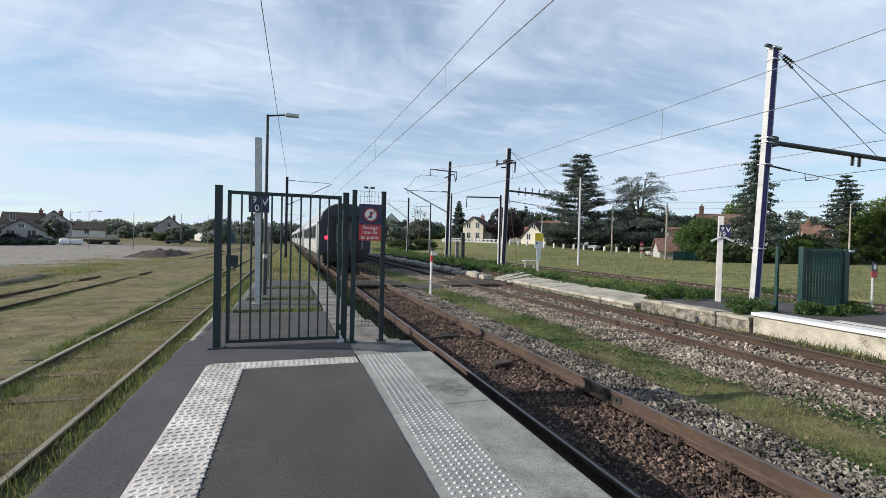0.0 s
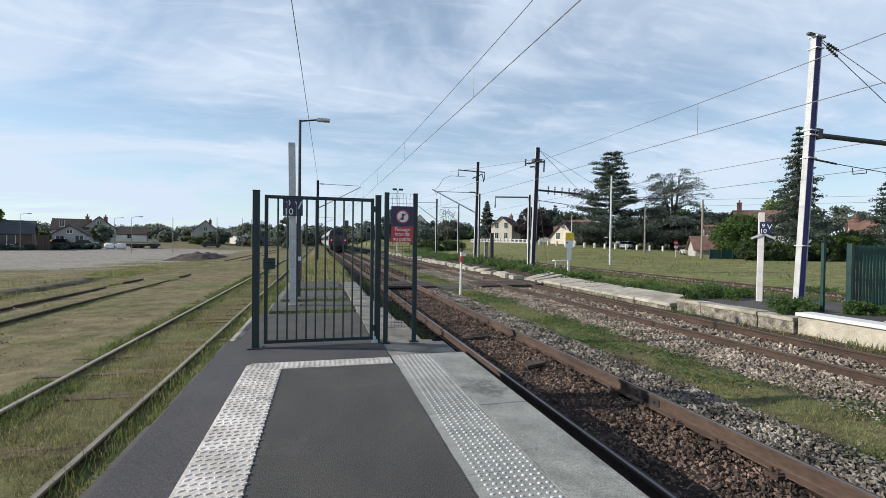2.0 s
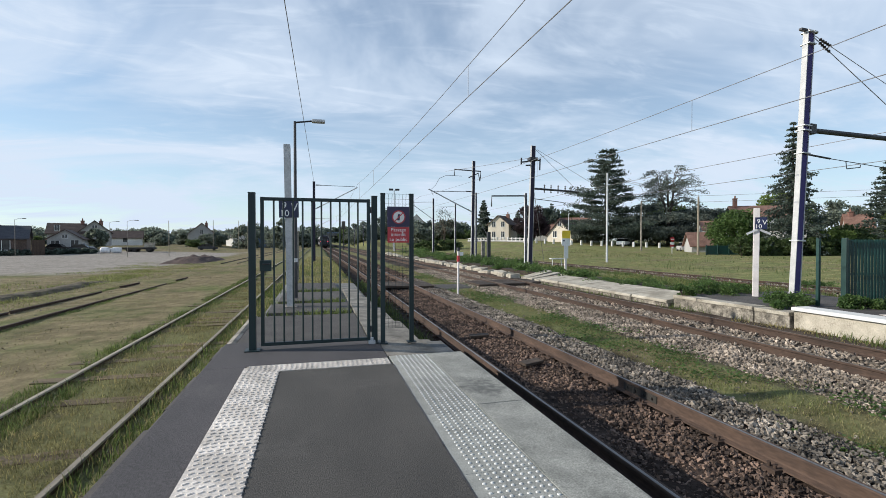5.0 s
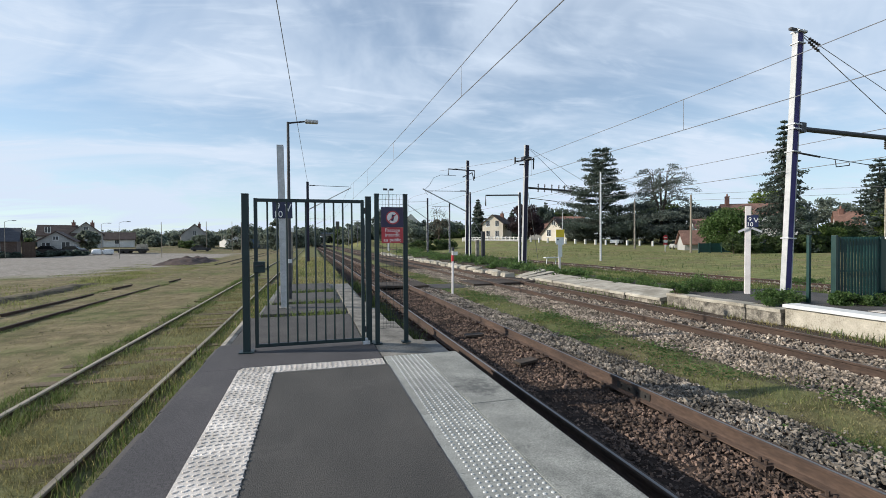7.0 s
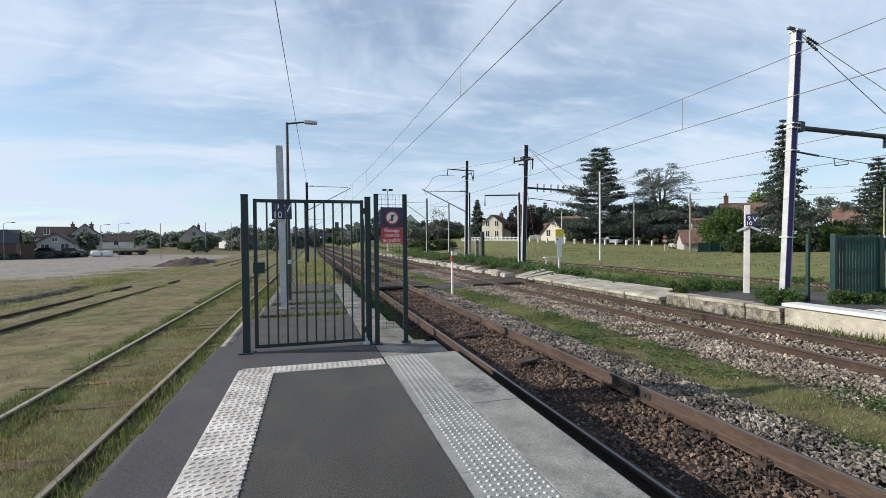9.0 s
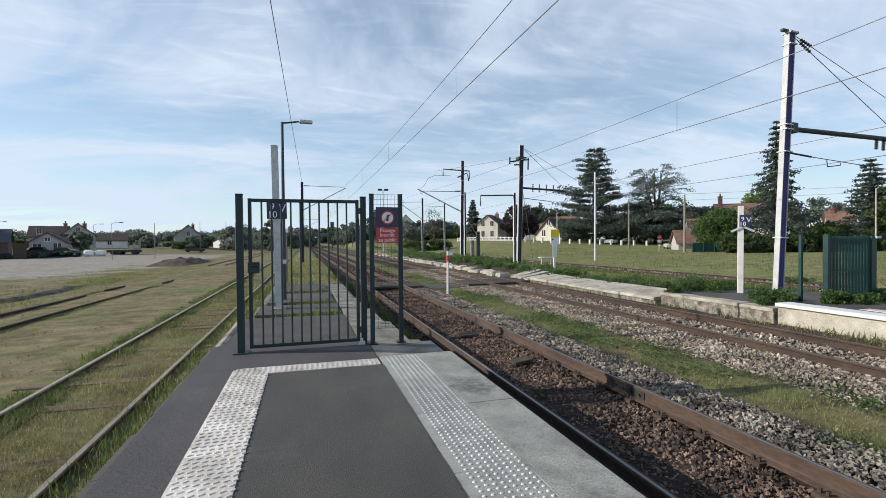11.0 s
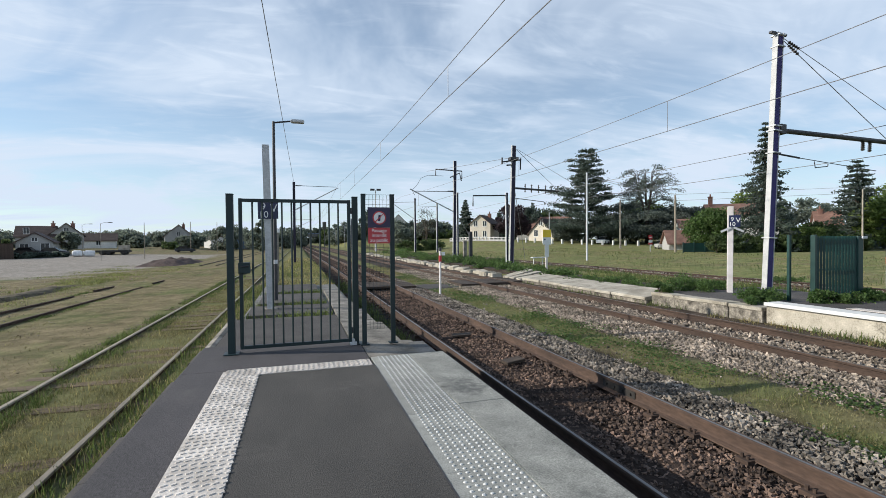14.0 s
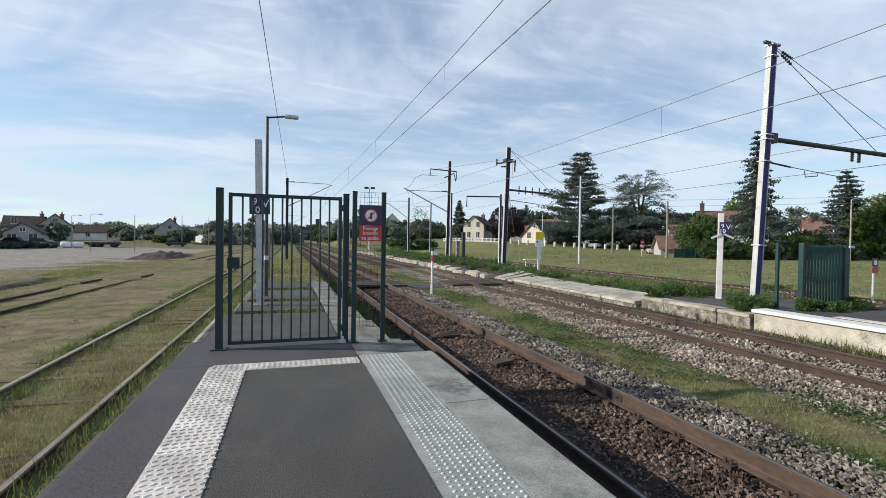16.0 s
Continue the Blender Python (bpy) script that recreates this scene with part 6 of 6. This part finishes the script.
def cedar(x, y, h, r, seed):
    """Old cedar: a short trunk that splits into rising stems, arching boughs under a domed crown, thin hanging sprays."""
    rng = np.random.default_rng(seed)
    t = thing("cedar_tree", pose(x, y, float(level(x, y)) - 0.1), "grey-green cedar with open arching tiers", "tree", "trees")
    wood = tube((0, 0, 0), (0.1, 0, h * 0.36), h * 0.030, h * 0.022, 9)
    places = []
    for k in range(6):
        a = k * 1.05 + rng.uniform(-0.3, 0.3)
        lean = r * rng.uniform(0.14, 0.34)
        stem = [np.array([math.cos(a) * lean * q, math.sin(a) * lean * q, h * (0.34 + 0.56 * u)]) for q, u in ((0, 0), (0.45, 0.3), (0.8, 0.65), (1.0, 1.0))]
        for p, q, ra in zip(stem, stem[1:], (0.22, 0.15, 0.09)):
            tube(p, q, ra, ra * 0.68, 5, wood, caps=False)
        for i in range(13):
            u = rng.uniform(0.22, 1.0)
            s0 = np.array([np.interp(u, (0, 0.3, 0.65, 1.0), [q[d] for q in stem]) for d in range(3)])
            b = a + rng.normal(0, 0.75)
            dome = math.sqrt(max(0.0, 1.0 - ((u - 0.42) / 0.72) ** 2))
            l = max(0.8, r * dome * rng.uniform(0.55, 1.0) - lean * 0.8)
            d = np.array([math.cos(b) * l, math.sin(b) * l, 0])
            rise = h * 0.085 * rng.uniform(0.6, 1.2)
            bow = [s0 + d * q + np.array([0, 0, rise * math.sin(q * 2.6)]) for q in (0, 0.33, 0.66, 1.0)]
            for p, q, ra in zip(bow, bow[1:], (0.075, 0.055, 0.035)):
                tube(p, q, ra, ra * 0.7, 4, wood, caps=False)
            c = int(18 + 20 * l)
            q = 0.42 + 0.62 * rng.random(c) ** 0.75
            p = s0 + d * q[:, None]
            p[:, 2] += rise * np.sin(q * 2.6) - 0.25 * rng.random(c) ** 2 * q
            p += rng.normal(size=(c, 3)) * np.array([0.55, 0.55, 0.13]) * (0.5 + 0.10 * l)
            places.append(p)
    part("trunk", wood, M["bark"], t)
    places = np.concatenate(places)
    part("crown", leaf_mesh("crown", places, rng.uniform(0.5, 1.2, len(places)) * 0.30, M["cedar"], seed), None, t)


conifer(60.6, 90, 21.2, 10.6, 11, "conifer", "tall dark pine with ragged layered boughs", n=30000, bare=0.08, droop=-0.03, taper=0.62, leaf=0.44, layers=0.85, tuft=0.55)
conifer(56.3, 45, 16.9, 4.8, 12, "conifer", "tall dark spruce with drooping boughs", n=17000, bare=0.05, droop=0.38, taper=0.85, leaf=0.32)
conifer(73.6, 45.5, 12.8, 5.8, 13, "conifer", "dark spreading conifer by the gardens", n=16000, bare=0.10, droop=0.15, taper=0.75, leaf=0.34)
conifer(78.5, 47.5, 9.5, 4.4, 14, "cedar", "greyish conifer by the gardens", n=14000, bare=0.1, droop=0.2, leaf=0.34)
# flat-topped cedar with open tiers
cedar(72.4, 85, 16.8, 7.4, 21)
broadleaf(69.0, 84, 9.5, 6.4, 22, "cedar", "dark spreading evergreen among the gardens", n=17000, flat=0.45, low=0.05, size=0.42, clumps=60)
broadleaf(78.5, 84, 9.0, 6.0, 23, "cedar", "dark spreading evergreen among the gardens", n=17000, flat=0.45, low=0.05, size=0.42, clumps=60)
broadleaf(64.5, 86, 6.5, 4.6, 24, "cedar", "dark spreading evergreen among the gardens", n=9000, flat=0.45, low=0.03, size=0.42, clumps=54)
broadleaf(57.5, 91, 5.2, 4.4, 25, "cedar", "dark spreading evergreen among the gardens", n=8000, flat=0.45, low=0.03, size=0.42, clumps=54)
broadleaf(55.6, 52, 6.0, 3.9, 26, "weed", "dense rounded green laurel bush", n=12000, low=0.03, size=0.34, clumps=60)
broadleaf(50.4, 106, 8.6, 4.4, 27, "leaf_purple", "dark purple-leaved plum tree", n=8000, low=0.1, size=0.55)
conifer(47.2, 131, 12.3, 4.0, 28, "conifer", "dark conifer by the cream house", n=6000, leaf=0.8)
broadleaf(63.0, 122, 9.0, 4.5, 29, "conifer", "dark tree behind the houses", n=7000, low=0.1, size=0.7)
broadleaf(71.0, 124, 8.0, 4.5, 30, "leaf_mid", "green tree behind the houses", n=7000, low=0.1, size=0.7)
broadleaf(84.0, 100, 10.0, 5.0, 31, "leaf_mid", "green tree behind the red roofs", n=8000, low=0.15, size=0.7)
broadleaf(91.0, 51, 7.5, 4.6, 32, "leaf_light", "fresh yellow-green leafy tree", n=11000, low=0.08, size=0.5)
broadleaf(74.8, 41, 8.2, 4.4, 33, "leaf_light", "fresh yellow-green leafy tree", n=11000, low=0.05, size=0.45)
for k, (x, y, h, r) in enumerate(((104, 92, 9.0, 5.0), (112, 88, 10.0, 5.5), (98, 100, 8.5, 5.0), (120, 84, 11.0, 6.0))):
    broadleaf(x, y, h, r, 580 + k, "leaf_hazed", "tree far behind the red roofs, haze in its leaf colour", n=4500, low=0.05, size=0.75)
broadleaf(96.0, 80, 11.0, 5.5, 34, "leaf_light", "pale green tree beyond the red roof", n=7000, low=0.2, size=0.7)
broadleaf(60.5, 43.5, 3.2, 2.4, 35, "leaf_light", "low light green shrub in front of hedge", n=4000, low=0.02, size=0.35, name="bush")
broadleaf(64.0, 44.0, 3.6, 2.6, 36, "leaf_mid", "low green shrub in front of hedge", n=4000, low=0.02, size=0.35, name="bush")
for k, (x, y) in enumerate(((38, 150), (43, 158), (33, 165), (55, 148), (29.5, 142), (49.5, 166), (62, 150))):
    broadleaf(x, y, 4.6 + 0.6 * (k * 37 % 5), 4.6, 40 + k, "leaf_hazed", "dense trees along the far embankment", n=5000, low=0.03, size=0.9)
for k in (0, 1, 2, 3, 5, 6, 7, 8):
    broadleaf(-38 + k * 10.4, 580 + 12 * (k % 2), 20, 10.5, 330 + k, "conifer", "dark tree beyond the road bridge", n=1600, low=0.0, size=3.0, clumps=22)
broadleaf(32.2, 120, 10.0, 3.0, 50, "bark", "thin bare tree by the track", n=700, low=0.2, size=0.30, clumps=60)
broadleaf(25.8, 170, 12.0, 5.0, 51, "conifer", "big dark rounded tree by the track", n=9000, low=0.03, size=0.7, clumps=60)
for k, (x, y) in enumerate(((21.6, 95), (24.6, 96.5), (27.8, 98))):
    broadleaf(x, y, 2.3, 2.4, 52 + k, "leaf_mid", "low green bush beside the field", n=2600, low=0.0, size=0.36, clumps=26, name="bush")
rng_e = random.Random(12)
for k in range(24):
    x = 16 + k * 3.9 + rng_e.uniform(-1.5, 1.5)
    broadleaf(x, 205 + rng_e.uniform(-14, 22), rng_e.uniform(4.8, 7.4), rng_e.uniform(4.0, 5.6), 500 + k, ("leaf_hazed", "leaf_hazed", "leaf_mid", "leaf_hazed")[k % 4], "dense tree along the far embankment", n=3400, low=0.0, size=0.85, clumps=34)
for k in range(14):
    x = 30 + k * 2.6
    broadleaf(x, 150 - 0.7 * k, 2.8, 2.2, 530 + k, ("leaf_mid", "weed", "leaf_mid")[k % 3], "green hedge along the road", n=1500, low=0.0, size=0.5, clumps=16, name="hedge")
for k, (x, y, h) in enumerate(((63.8, 131, 10.5), (67.6, 128, 11.5), (71.2, 131, 10.0), (60.2, 136, 9.5))):
    conifer(x, y, h, 3.2, 560 + k, "conifer", "dark conifer behind the low house", n=5000, leaf=0.7)
# behind the yard, up to the bridge
rng_t = random.Random(3)
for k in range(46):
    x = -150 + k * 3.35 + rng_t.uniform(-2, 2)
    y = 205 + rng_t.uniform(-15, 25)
    broadleaf(x, y, rng_t.uniform(4.6, 6.6) + (2.6 if x > -30 else 0), rng_t.uniform(4, 6), 100 + k, "leaf_hazed", "tree in the distant green belt", n=2200, low=0.0, size=0.85, clumps=34)
for k, (x, y, h, r, lf) in enumerate(((-20.5, 150, 6.8, 4.4, "leaf_hazed"), (-13.0, 175, 7.0, 5, "leaf_hazed"), (-8.0, 120, 8.0, 2.4, "leaf_hazed"), (-5.5, 180, 6.5, 3.8, "leaf_hazed"), (-4.0, 235, 9, 4, "leaf_mid"), (-45.6, 116, 4.4, 2.1, "leaf_hazed"), (-38.5, 135, 2.6, 2.2, "leaf_hazed"),
                                      (-54, 96, 7.0, 2.6, "leaf_light"), (-31, 150, 4.0, 2.5, "leaf_hazed"), (-43, 175, 4.0, 3.2, "leaf_hazed"), (-29.5, 158, 4, 3, "leaf_hazed"), (19.0, 205, 7, 3.6, "leaf_hazed"), (13.5, 240, 8.5, 4, "leaf_mid"), (24, 250, 10, 5, "leaf_hazed"), (-48, 160, 4.5, 3.5, "leaf_hazed"))):
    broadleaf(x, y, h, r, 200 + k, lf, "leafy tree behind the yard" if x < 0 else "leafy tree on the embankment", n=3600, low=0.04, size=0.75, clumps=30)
for k in range(12):
    x, y = -58 + k * 1.7, 86.5 + 0.9 * k
    broadleaf(x, y, 0.9, 1.3, 230 + k, "conifer", "dark low hedge along the yard", n=1500, low=0.0, size=0.4, clumps=14, name="hedge")
for k in range(24):
    x, y = -118 + k * 3.8, 112 + 0.9 * k
    if x < -53 or x > -32:
        broadleaf(x, y, 2.4, 2.4, 250 + k, ("conifer", "leaf_mid")[k % 2], "dark hedge along the yard", n=1300, low=0.0, size=0.5, clumps=12, name="hedge")
for k in range(11):
    x, y = 48 + k * 1.75, 44.5 - k * 0.42
    broadleaf(x, y, 2.15, 1.35, 300 + k, "leaf_mid", "clipped green garden hedge", n=2200, low=0.0, size=0.3, clumps=20, name="hedge")


# ---- weeds, grass and stones ----
def weed(x, y, z, h, r, seed, leaf="weed", n=1100, size=0.11):
    return broadleaf(x, y, h, r, seed, leaf, "lush green weeds growing on the old platform", n=n, low=0.0, size=size, clumps=16, name="weed_clump", base=z)


for k, (x, y, h, r) in enumerate(((10.35, 11.55, 0.42, 0.28), (11.6, 11.8, 0.40, 0.8), (12.0, 12.3, 0.45, 0.9), (12.9, 12.0, 0.35, 0.6), (11.0, 8.95, 0.42, 0.65), (11.6, 9.3, 0.3, 0.5), (12.1, 8.05, 0.42, 0.5), (12.8, 8.0, 0.36, 0.45), (13.6, 8.1, 0.34, 0.5), (12.0, 14.2, 0.35, 0.8), (11.9, 15.8, 0.4, 0.8), (12.0, 17.5, 0.4, 0.9),
                                  (12.4, 20.5, 0.5, 1.0), (12.2, 23.5, 0.55, 1.1), (12.3, 26, 0.7, 1.2), (12.0, 28.5, 0.75, 1.3), (12.6, 31.5, 0.8, 1.4), (12.4, 34.5, 0.8, 1.4), (12.6, 38, 0.8, 1.6), (12.3, 42, 0.9, 1.6), (12.6, 46, 0.9, 1.8), (12.4, 51, 0.9, 2.0), (12.8, 56, 1.0, 2.2), (14.6, 33, 0.8, 1.4), (14.8, 40, 0.8, 1.6), (15.2, 49, 0.9, 2.0), (13.5, 62, 1.2, 2.4), (14, 70, 1.4, 2.6), (12.9, 16.5, 0.3, 0.8), (20.6, 15.3, 0.8, 0.9))):
    weed(x, y, -0.22 if y < 13.5 else (-0.30 if x < 15 else float(level(x, y))), h * (1.0 if y < 13.5 else 0.42), r, 400 + k, n=2400 if y < 20 else 1500, size=0.065 if y < 20 else 0.13)


def scatter_z(p, lift=0.0):
    return np.column_stack([p, level(p[:, 0], p[:, 1]) + lift])


def build_grass():
    rng = np.random.default_rng(77)

    def stuff(name, me, label, category="grass"):
        tagged(new(name, me), label, category, kind="stuff")

    def sow(name, label, mt, n, x0, x1, y0, y1, hmin, hmax, w, scale, bias, power, lean, seed, lift=-0.01):
        p = scatter_z(patchy(rng, n, x0, x1, y0, y1, scale, bias, power), lift)
        h = rng.uniform(hmin, hmax, n) * (0.6 + 0.8 * rng.random(n) ** 2)
        stuff(name, blade_mesh(name, p, h, rng.uniform(0.6, 1.3, n) * w * (1 + p[:, 1] / 25), M[mt], seed, lean), label)

    sow("verge_grass", "green weeds and grass along the platform flank", "grass_green", 13000, -2.2, -1.26, 1.5, 26, 0.05, 0.20, 0.007, 1.6, -0.15, 1.6, 0.6, 1)
    sow("verge_dry", "yellowish grass along the platform flank", "grass_dry", 4500, -2.2, -1.27, 1.5, 26, 0.05, 0.17, 0.007, 1.1, -0.1, 1.6, 0.7, 18)
    sow("field_tufts", "dark green tufts in the field", "grass_green", 2000, 21.5, 46, 9, 75, 0.10, 0.34, 0.016, 0.25, 0.15, 1.3, 0.7, 19)
    sow("siding_grass", "dry and green grass between the siding rails", "grass_yard", 24000, -3.72, -2.28, 3, 30, 0.03, 0.11, 0.006, 1.2, -0.05, 1.7, 1.2, 2)
    sow("siding_tufts", "green grass tufts along the siding rails", "grass_green", 9000, -4.15, -3.80, 4, 34, 0.04, 0.16, 0.007, 1.3, 0.02, 1.6, 0.8, 3)
    sow("rail_tufts", "green grass tufts inside the siding rail", "grass_green", 8000, -3.70, -3.35, 4, 34, 0.04, 0.15, 0.007, 1.1, 0.05, 1.6, 0.8, 13)
    sow("yard_grass", "short dry grass of the disused yard", "grass_yard", 34000, -16, -3.9, 5, 48, 0.02, 0.06, 0.008, 0.45, -0.12, 1.5, 1.4, 4)
    sow("yard_tufts", "taller green grass tufts on the yard", "grass_field", 15000, -18, -9.5, 14, 60, 0.03, 0.11, 0.010, 0.35, 0.16, 1.3, 0.9, 5)
    sow("old_rail_tufts", "green grass along the broken yard rails", "grass_green", 3000, -7.66, -7.40, 7, 30, 0.03, 0.08, 0.009, 0.8, 0.0, 1.2, 0.8, 20)
    sow("old_rail_grass", "green grass along the broken yard rails", "grass_green", 3000, -9.6, -9.3, 7, 27, 0.03, 0.08, 0.009, 0.8, 0.0, 1.2, 0.8, 21)
    sow("bank_grass", "tall green grass along the earth bank", "grass_field", 6000, -13.5, -10.9, 12, 42, 0.06, 0.20, 0.011, 0.5, 0.0, 1.1, 0.8, 22)
    sow("strip_grass", "short green grass between the tracks", "grass_yard", 46000, 5.1, 7.0, 2, 40, 0.012, 0.055, 0.007, 0.7, -0.22, 1.8, 1.3, 6)
    sow("strip_dry", "dry grass between the tracks", "grass_dry", 5000, 5.3, 7.0, 2, 40, 0.02, 0.06, 0.006, 0.8, -0.05, 1.8, 1.3, 7)
    sow("platform_end_grass", "pale grass beyond the platform's end", "grass_dry", 9000, -1.5, 1.7, 16.6, 60, 0.03, 0.13, 0.010, 0.8, -0.15, 1.5, 0.6, 8)
    sow("platform_end_tufts", "green tufts beyond the platform's end", "grass_field", 4500, -1.5, 1.7, 16.6, 45, 0.05, 0.20, 0.010, 0.9, 0.18, 1.3, 0.7, 30)
    sow("field_grass", "tall grass of the field behind the far platform", "grass_dry", 12000, 21.3, 48, 9, 75, 0.03, 0.11, 0.016, 0.22, -0.15, 1.3, 1.3, 9)
    sow("field_green", "green grass of the field behind the far platform", "grass_field", 6000, 21.3, 46, 9, 75, 0.04, 0.12, 0.016, 0.16, 0.0, 1.3, 1.2, 10)
    sow("platform_back_grass", "short green grass behind the far platform", "grass_field", 20000, 12.6, 17.7, 13.6, 60, 0.05, 0.16, 0.014, 0.4, -0.1, 1.3, 0.7, 15, 0.03)
    sow("back_green", "rank green grass behind the far platform", "grass_green", 9000, 12.4, 17.7, 12.0, 48, 0.06, 0.24, 0.014, 0.5, 0.0, 1.2, 0.8, 23, 0.03)
    sow("edge_weeds", "sparse weeds at the foot of the far platform", "grass_green", 1300, 9.95, 10.3, 4, 20, 0.04, 0.20, 0.012, 1.0, 0.05, 1.2, 0.7, 11)
    sow("edge_dry_weeds", "reddish dry weeds at the foot of the white edge", "grass_dry", 1500, 9.85, 10.28, 2, 9.5, 0.03, 0.13, 0.010, 1.3, 0.0, 1.0, 0.9, 31)
    sow("track_weeds", "weeds beside the near rail beyond the gate", "grass_green", 3500, 1.3, 2.2, 8, 24, 0.05, 0.28, 0.010, 0.9, 0.0, 1.2, 0.7, 12)
    sow("strip_tufts", "taller green tufts between the tracks", "grass_field", 11000, 5.0, 7.2, 2, 30, 0.02, 0.09, 0.008, 1.1, 0.2, 1.5, 0.8, 16)
    sow("siding_reddish", "reddish dry grass between the siding rails", "grass_dry", 9000, -3.7, -2.3, 3, 26, 0.03, 0.10, 0.006, 1.4, 0.05, 1.6, 0.9, 17)
    # low broad-leaved weeds in patches between the tracks
    p = patchy(rng, 14000, 5.0, 7.2, 2, 30, 0.8, 0.18, 1.6)
    p = np.column_stack([p, level(p[:, 0], p[:, 1]) + rng.uniform(0.005, 0.06, len(p))])
    stuff("strip_weeds", leaf_mesh("strip_weeds", p, rng.uniform(0.03, 0.085, len(p)), M["weed"], 24, 0.5), "low broad-leaved green weeds between the tracks", "weeds")
    # grass in the joints of the old platform
    p = np.concatenate([np.column_stack([np.clip(0.62 - abs(rng.normal(0, 0.75, 480)), -1.0, 0.65), rng.uniform(a, b, 480), np.full(480, -0.06)]) for a, b in ((9.28, 9.78), (11.12, 11.62), (13.58, 14.12))])
    stuff("joint_grass", blade_mesh("joint_grass", p, rng.uniform(0.03, 0.16, len(p)), rng.uniform(0.008, 0.014, len(p)), M["grass_green"], 14, 0.8), "grass growing in the joints of the old asphalt")


build_grass()


def build_ballast():
    rng = np.random.default_rng(55)

    def stones(name, label, mt, n, x0, x1, y0, y1, base, s0, s1, power, skip, seed, crown=0.0):
        x, y = rng.uniform(x0, x1, n), y0 + (y1 - y0) * rng.random(n) ** power
        keep = np.ones(n, bool)
        for c in skip:
            keep &= abs(x - c) > 0.075
        x, y = x[keep], y[keep]
        g = np.array([noise.noise((a * 1.4, b * 1.4, 5)) for a, b in zip(x, y)])
        z = np.interp(x, *base) + 0.018 * g + rng.uniform(-0.022, 0.020, len(x))
        s = rng.uniform(s0, s1, len(x)) * (1 + y / 60)
        me = stone_mesh(name, np.column_stack([x, y, z]), s, M[mt], seed)
        tagged(new(name, me), label, "ballast", kind="stuff")

    base = ([1.7, 2.2, 2.5, 4.1, 4.5, 5.1, 5.7], [-0.80, -0.78, -0.745, -0.700, -0.665, -0.695, -0.76])
    stones("brown_ballast", "rust-brown crushed stone between the rails", "stone_rust", 42000, 1.78, 4.25, 0.9, 19, base, 0.012, 0.029, 1.4, (2.568, 4.072), 1)
    stones("far_ballast", "rust-brown crushed stone along the track", "stone_rust", 6000, 1.78, 5.4, 18, 45, base, 0.02, 0.036, 1.3, (2.568, 4.072), 8)
    stones("back_ballast", "rust-brown crushed stone along the platform", "stone_rust", 3000, 1.78, 5.4, -2.5, 1, base, 0.016, 0.04, 1.0, (2.568, 4.072), 9)
    stones("shoulder_ballast", "grey crushed stone on the track shoulder", "stone_grey", 21000, 4.1, 5.32, 0.9, 26, base, 0.013, 0.034, 1.45, (2.568, 4.072), 2)
    base2 = ([6.5, 7.1, 7.7, 9.9, 10.3], [-0.75, -0.70, -0.685, -0.70, -0.74])
    stones("pale_ballast", "pale grey crushed stone under the second track", "stone_pale", 30000, 6.55, 8.1, 1.5, 34, base2, 0.014, 0.036, 1.35, (8.068, 9.572), 3)
    stones("second_track_ballast", "crushed stone between the second track's rails", "stone_pale", 13000, 8.0, 10.15, 1.5, 34, base2, 0.02, 0.04, 1.3, (8.068, 9.572), 4)
    stones("stray_stones", "stray ballast stones in the grass", "stone_grey", 600, 4.9, 7.2, 2, 30, ([4.9, 7.2], [-0.745, -0.725]), 0.012, 0.030, 1.6, (), 7)
    base3 = ([17, 23], [-0.575, -0.575])
    stones("third_track_ballast", "patchy crushed stone under the third track", "stone_grey", 4500, 17.9, 20.9, 8, 60, base3, 0.03, 0.06, 1.2, (18.648, 20.152), 5)
    stones("yard_clods", "dark clods and bare earth beside the siding", "soil_bank", 3500, -8.0, -4.15, 4.5, 15, ([-8, -4], [-0.882, -0.852]), 0.006, 0.020, 1.5, (), 11)
    stones("yard_gravel", "scattered gravel on the disused yard", "stone_grey", 3000, -16, -4.0, 5, 45, ([-16, -4], [-0.885, -0.86]), 0.008, 0.022, 1.3, (), 6)


build_ballast()


# ---- what moves ----
def motions():
    rows = []
    for t in (0, 1, 2, 3, 4, 6, 8, 12, 16):
        y = 28.8 + 25.7 * t
        rows.append((t, pose(3.20 + bend(y), y, -0.50, 0, 0, -math.degrees(math.atan2(bend(y + 184) - bend(y), 184)))))
    walk(train, rows)


motions()
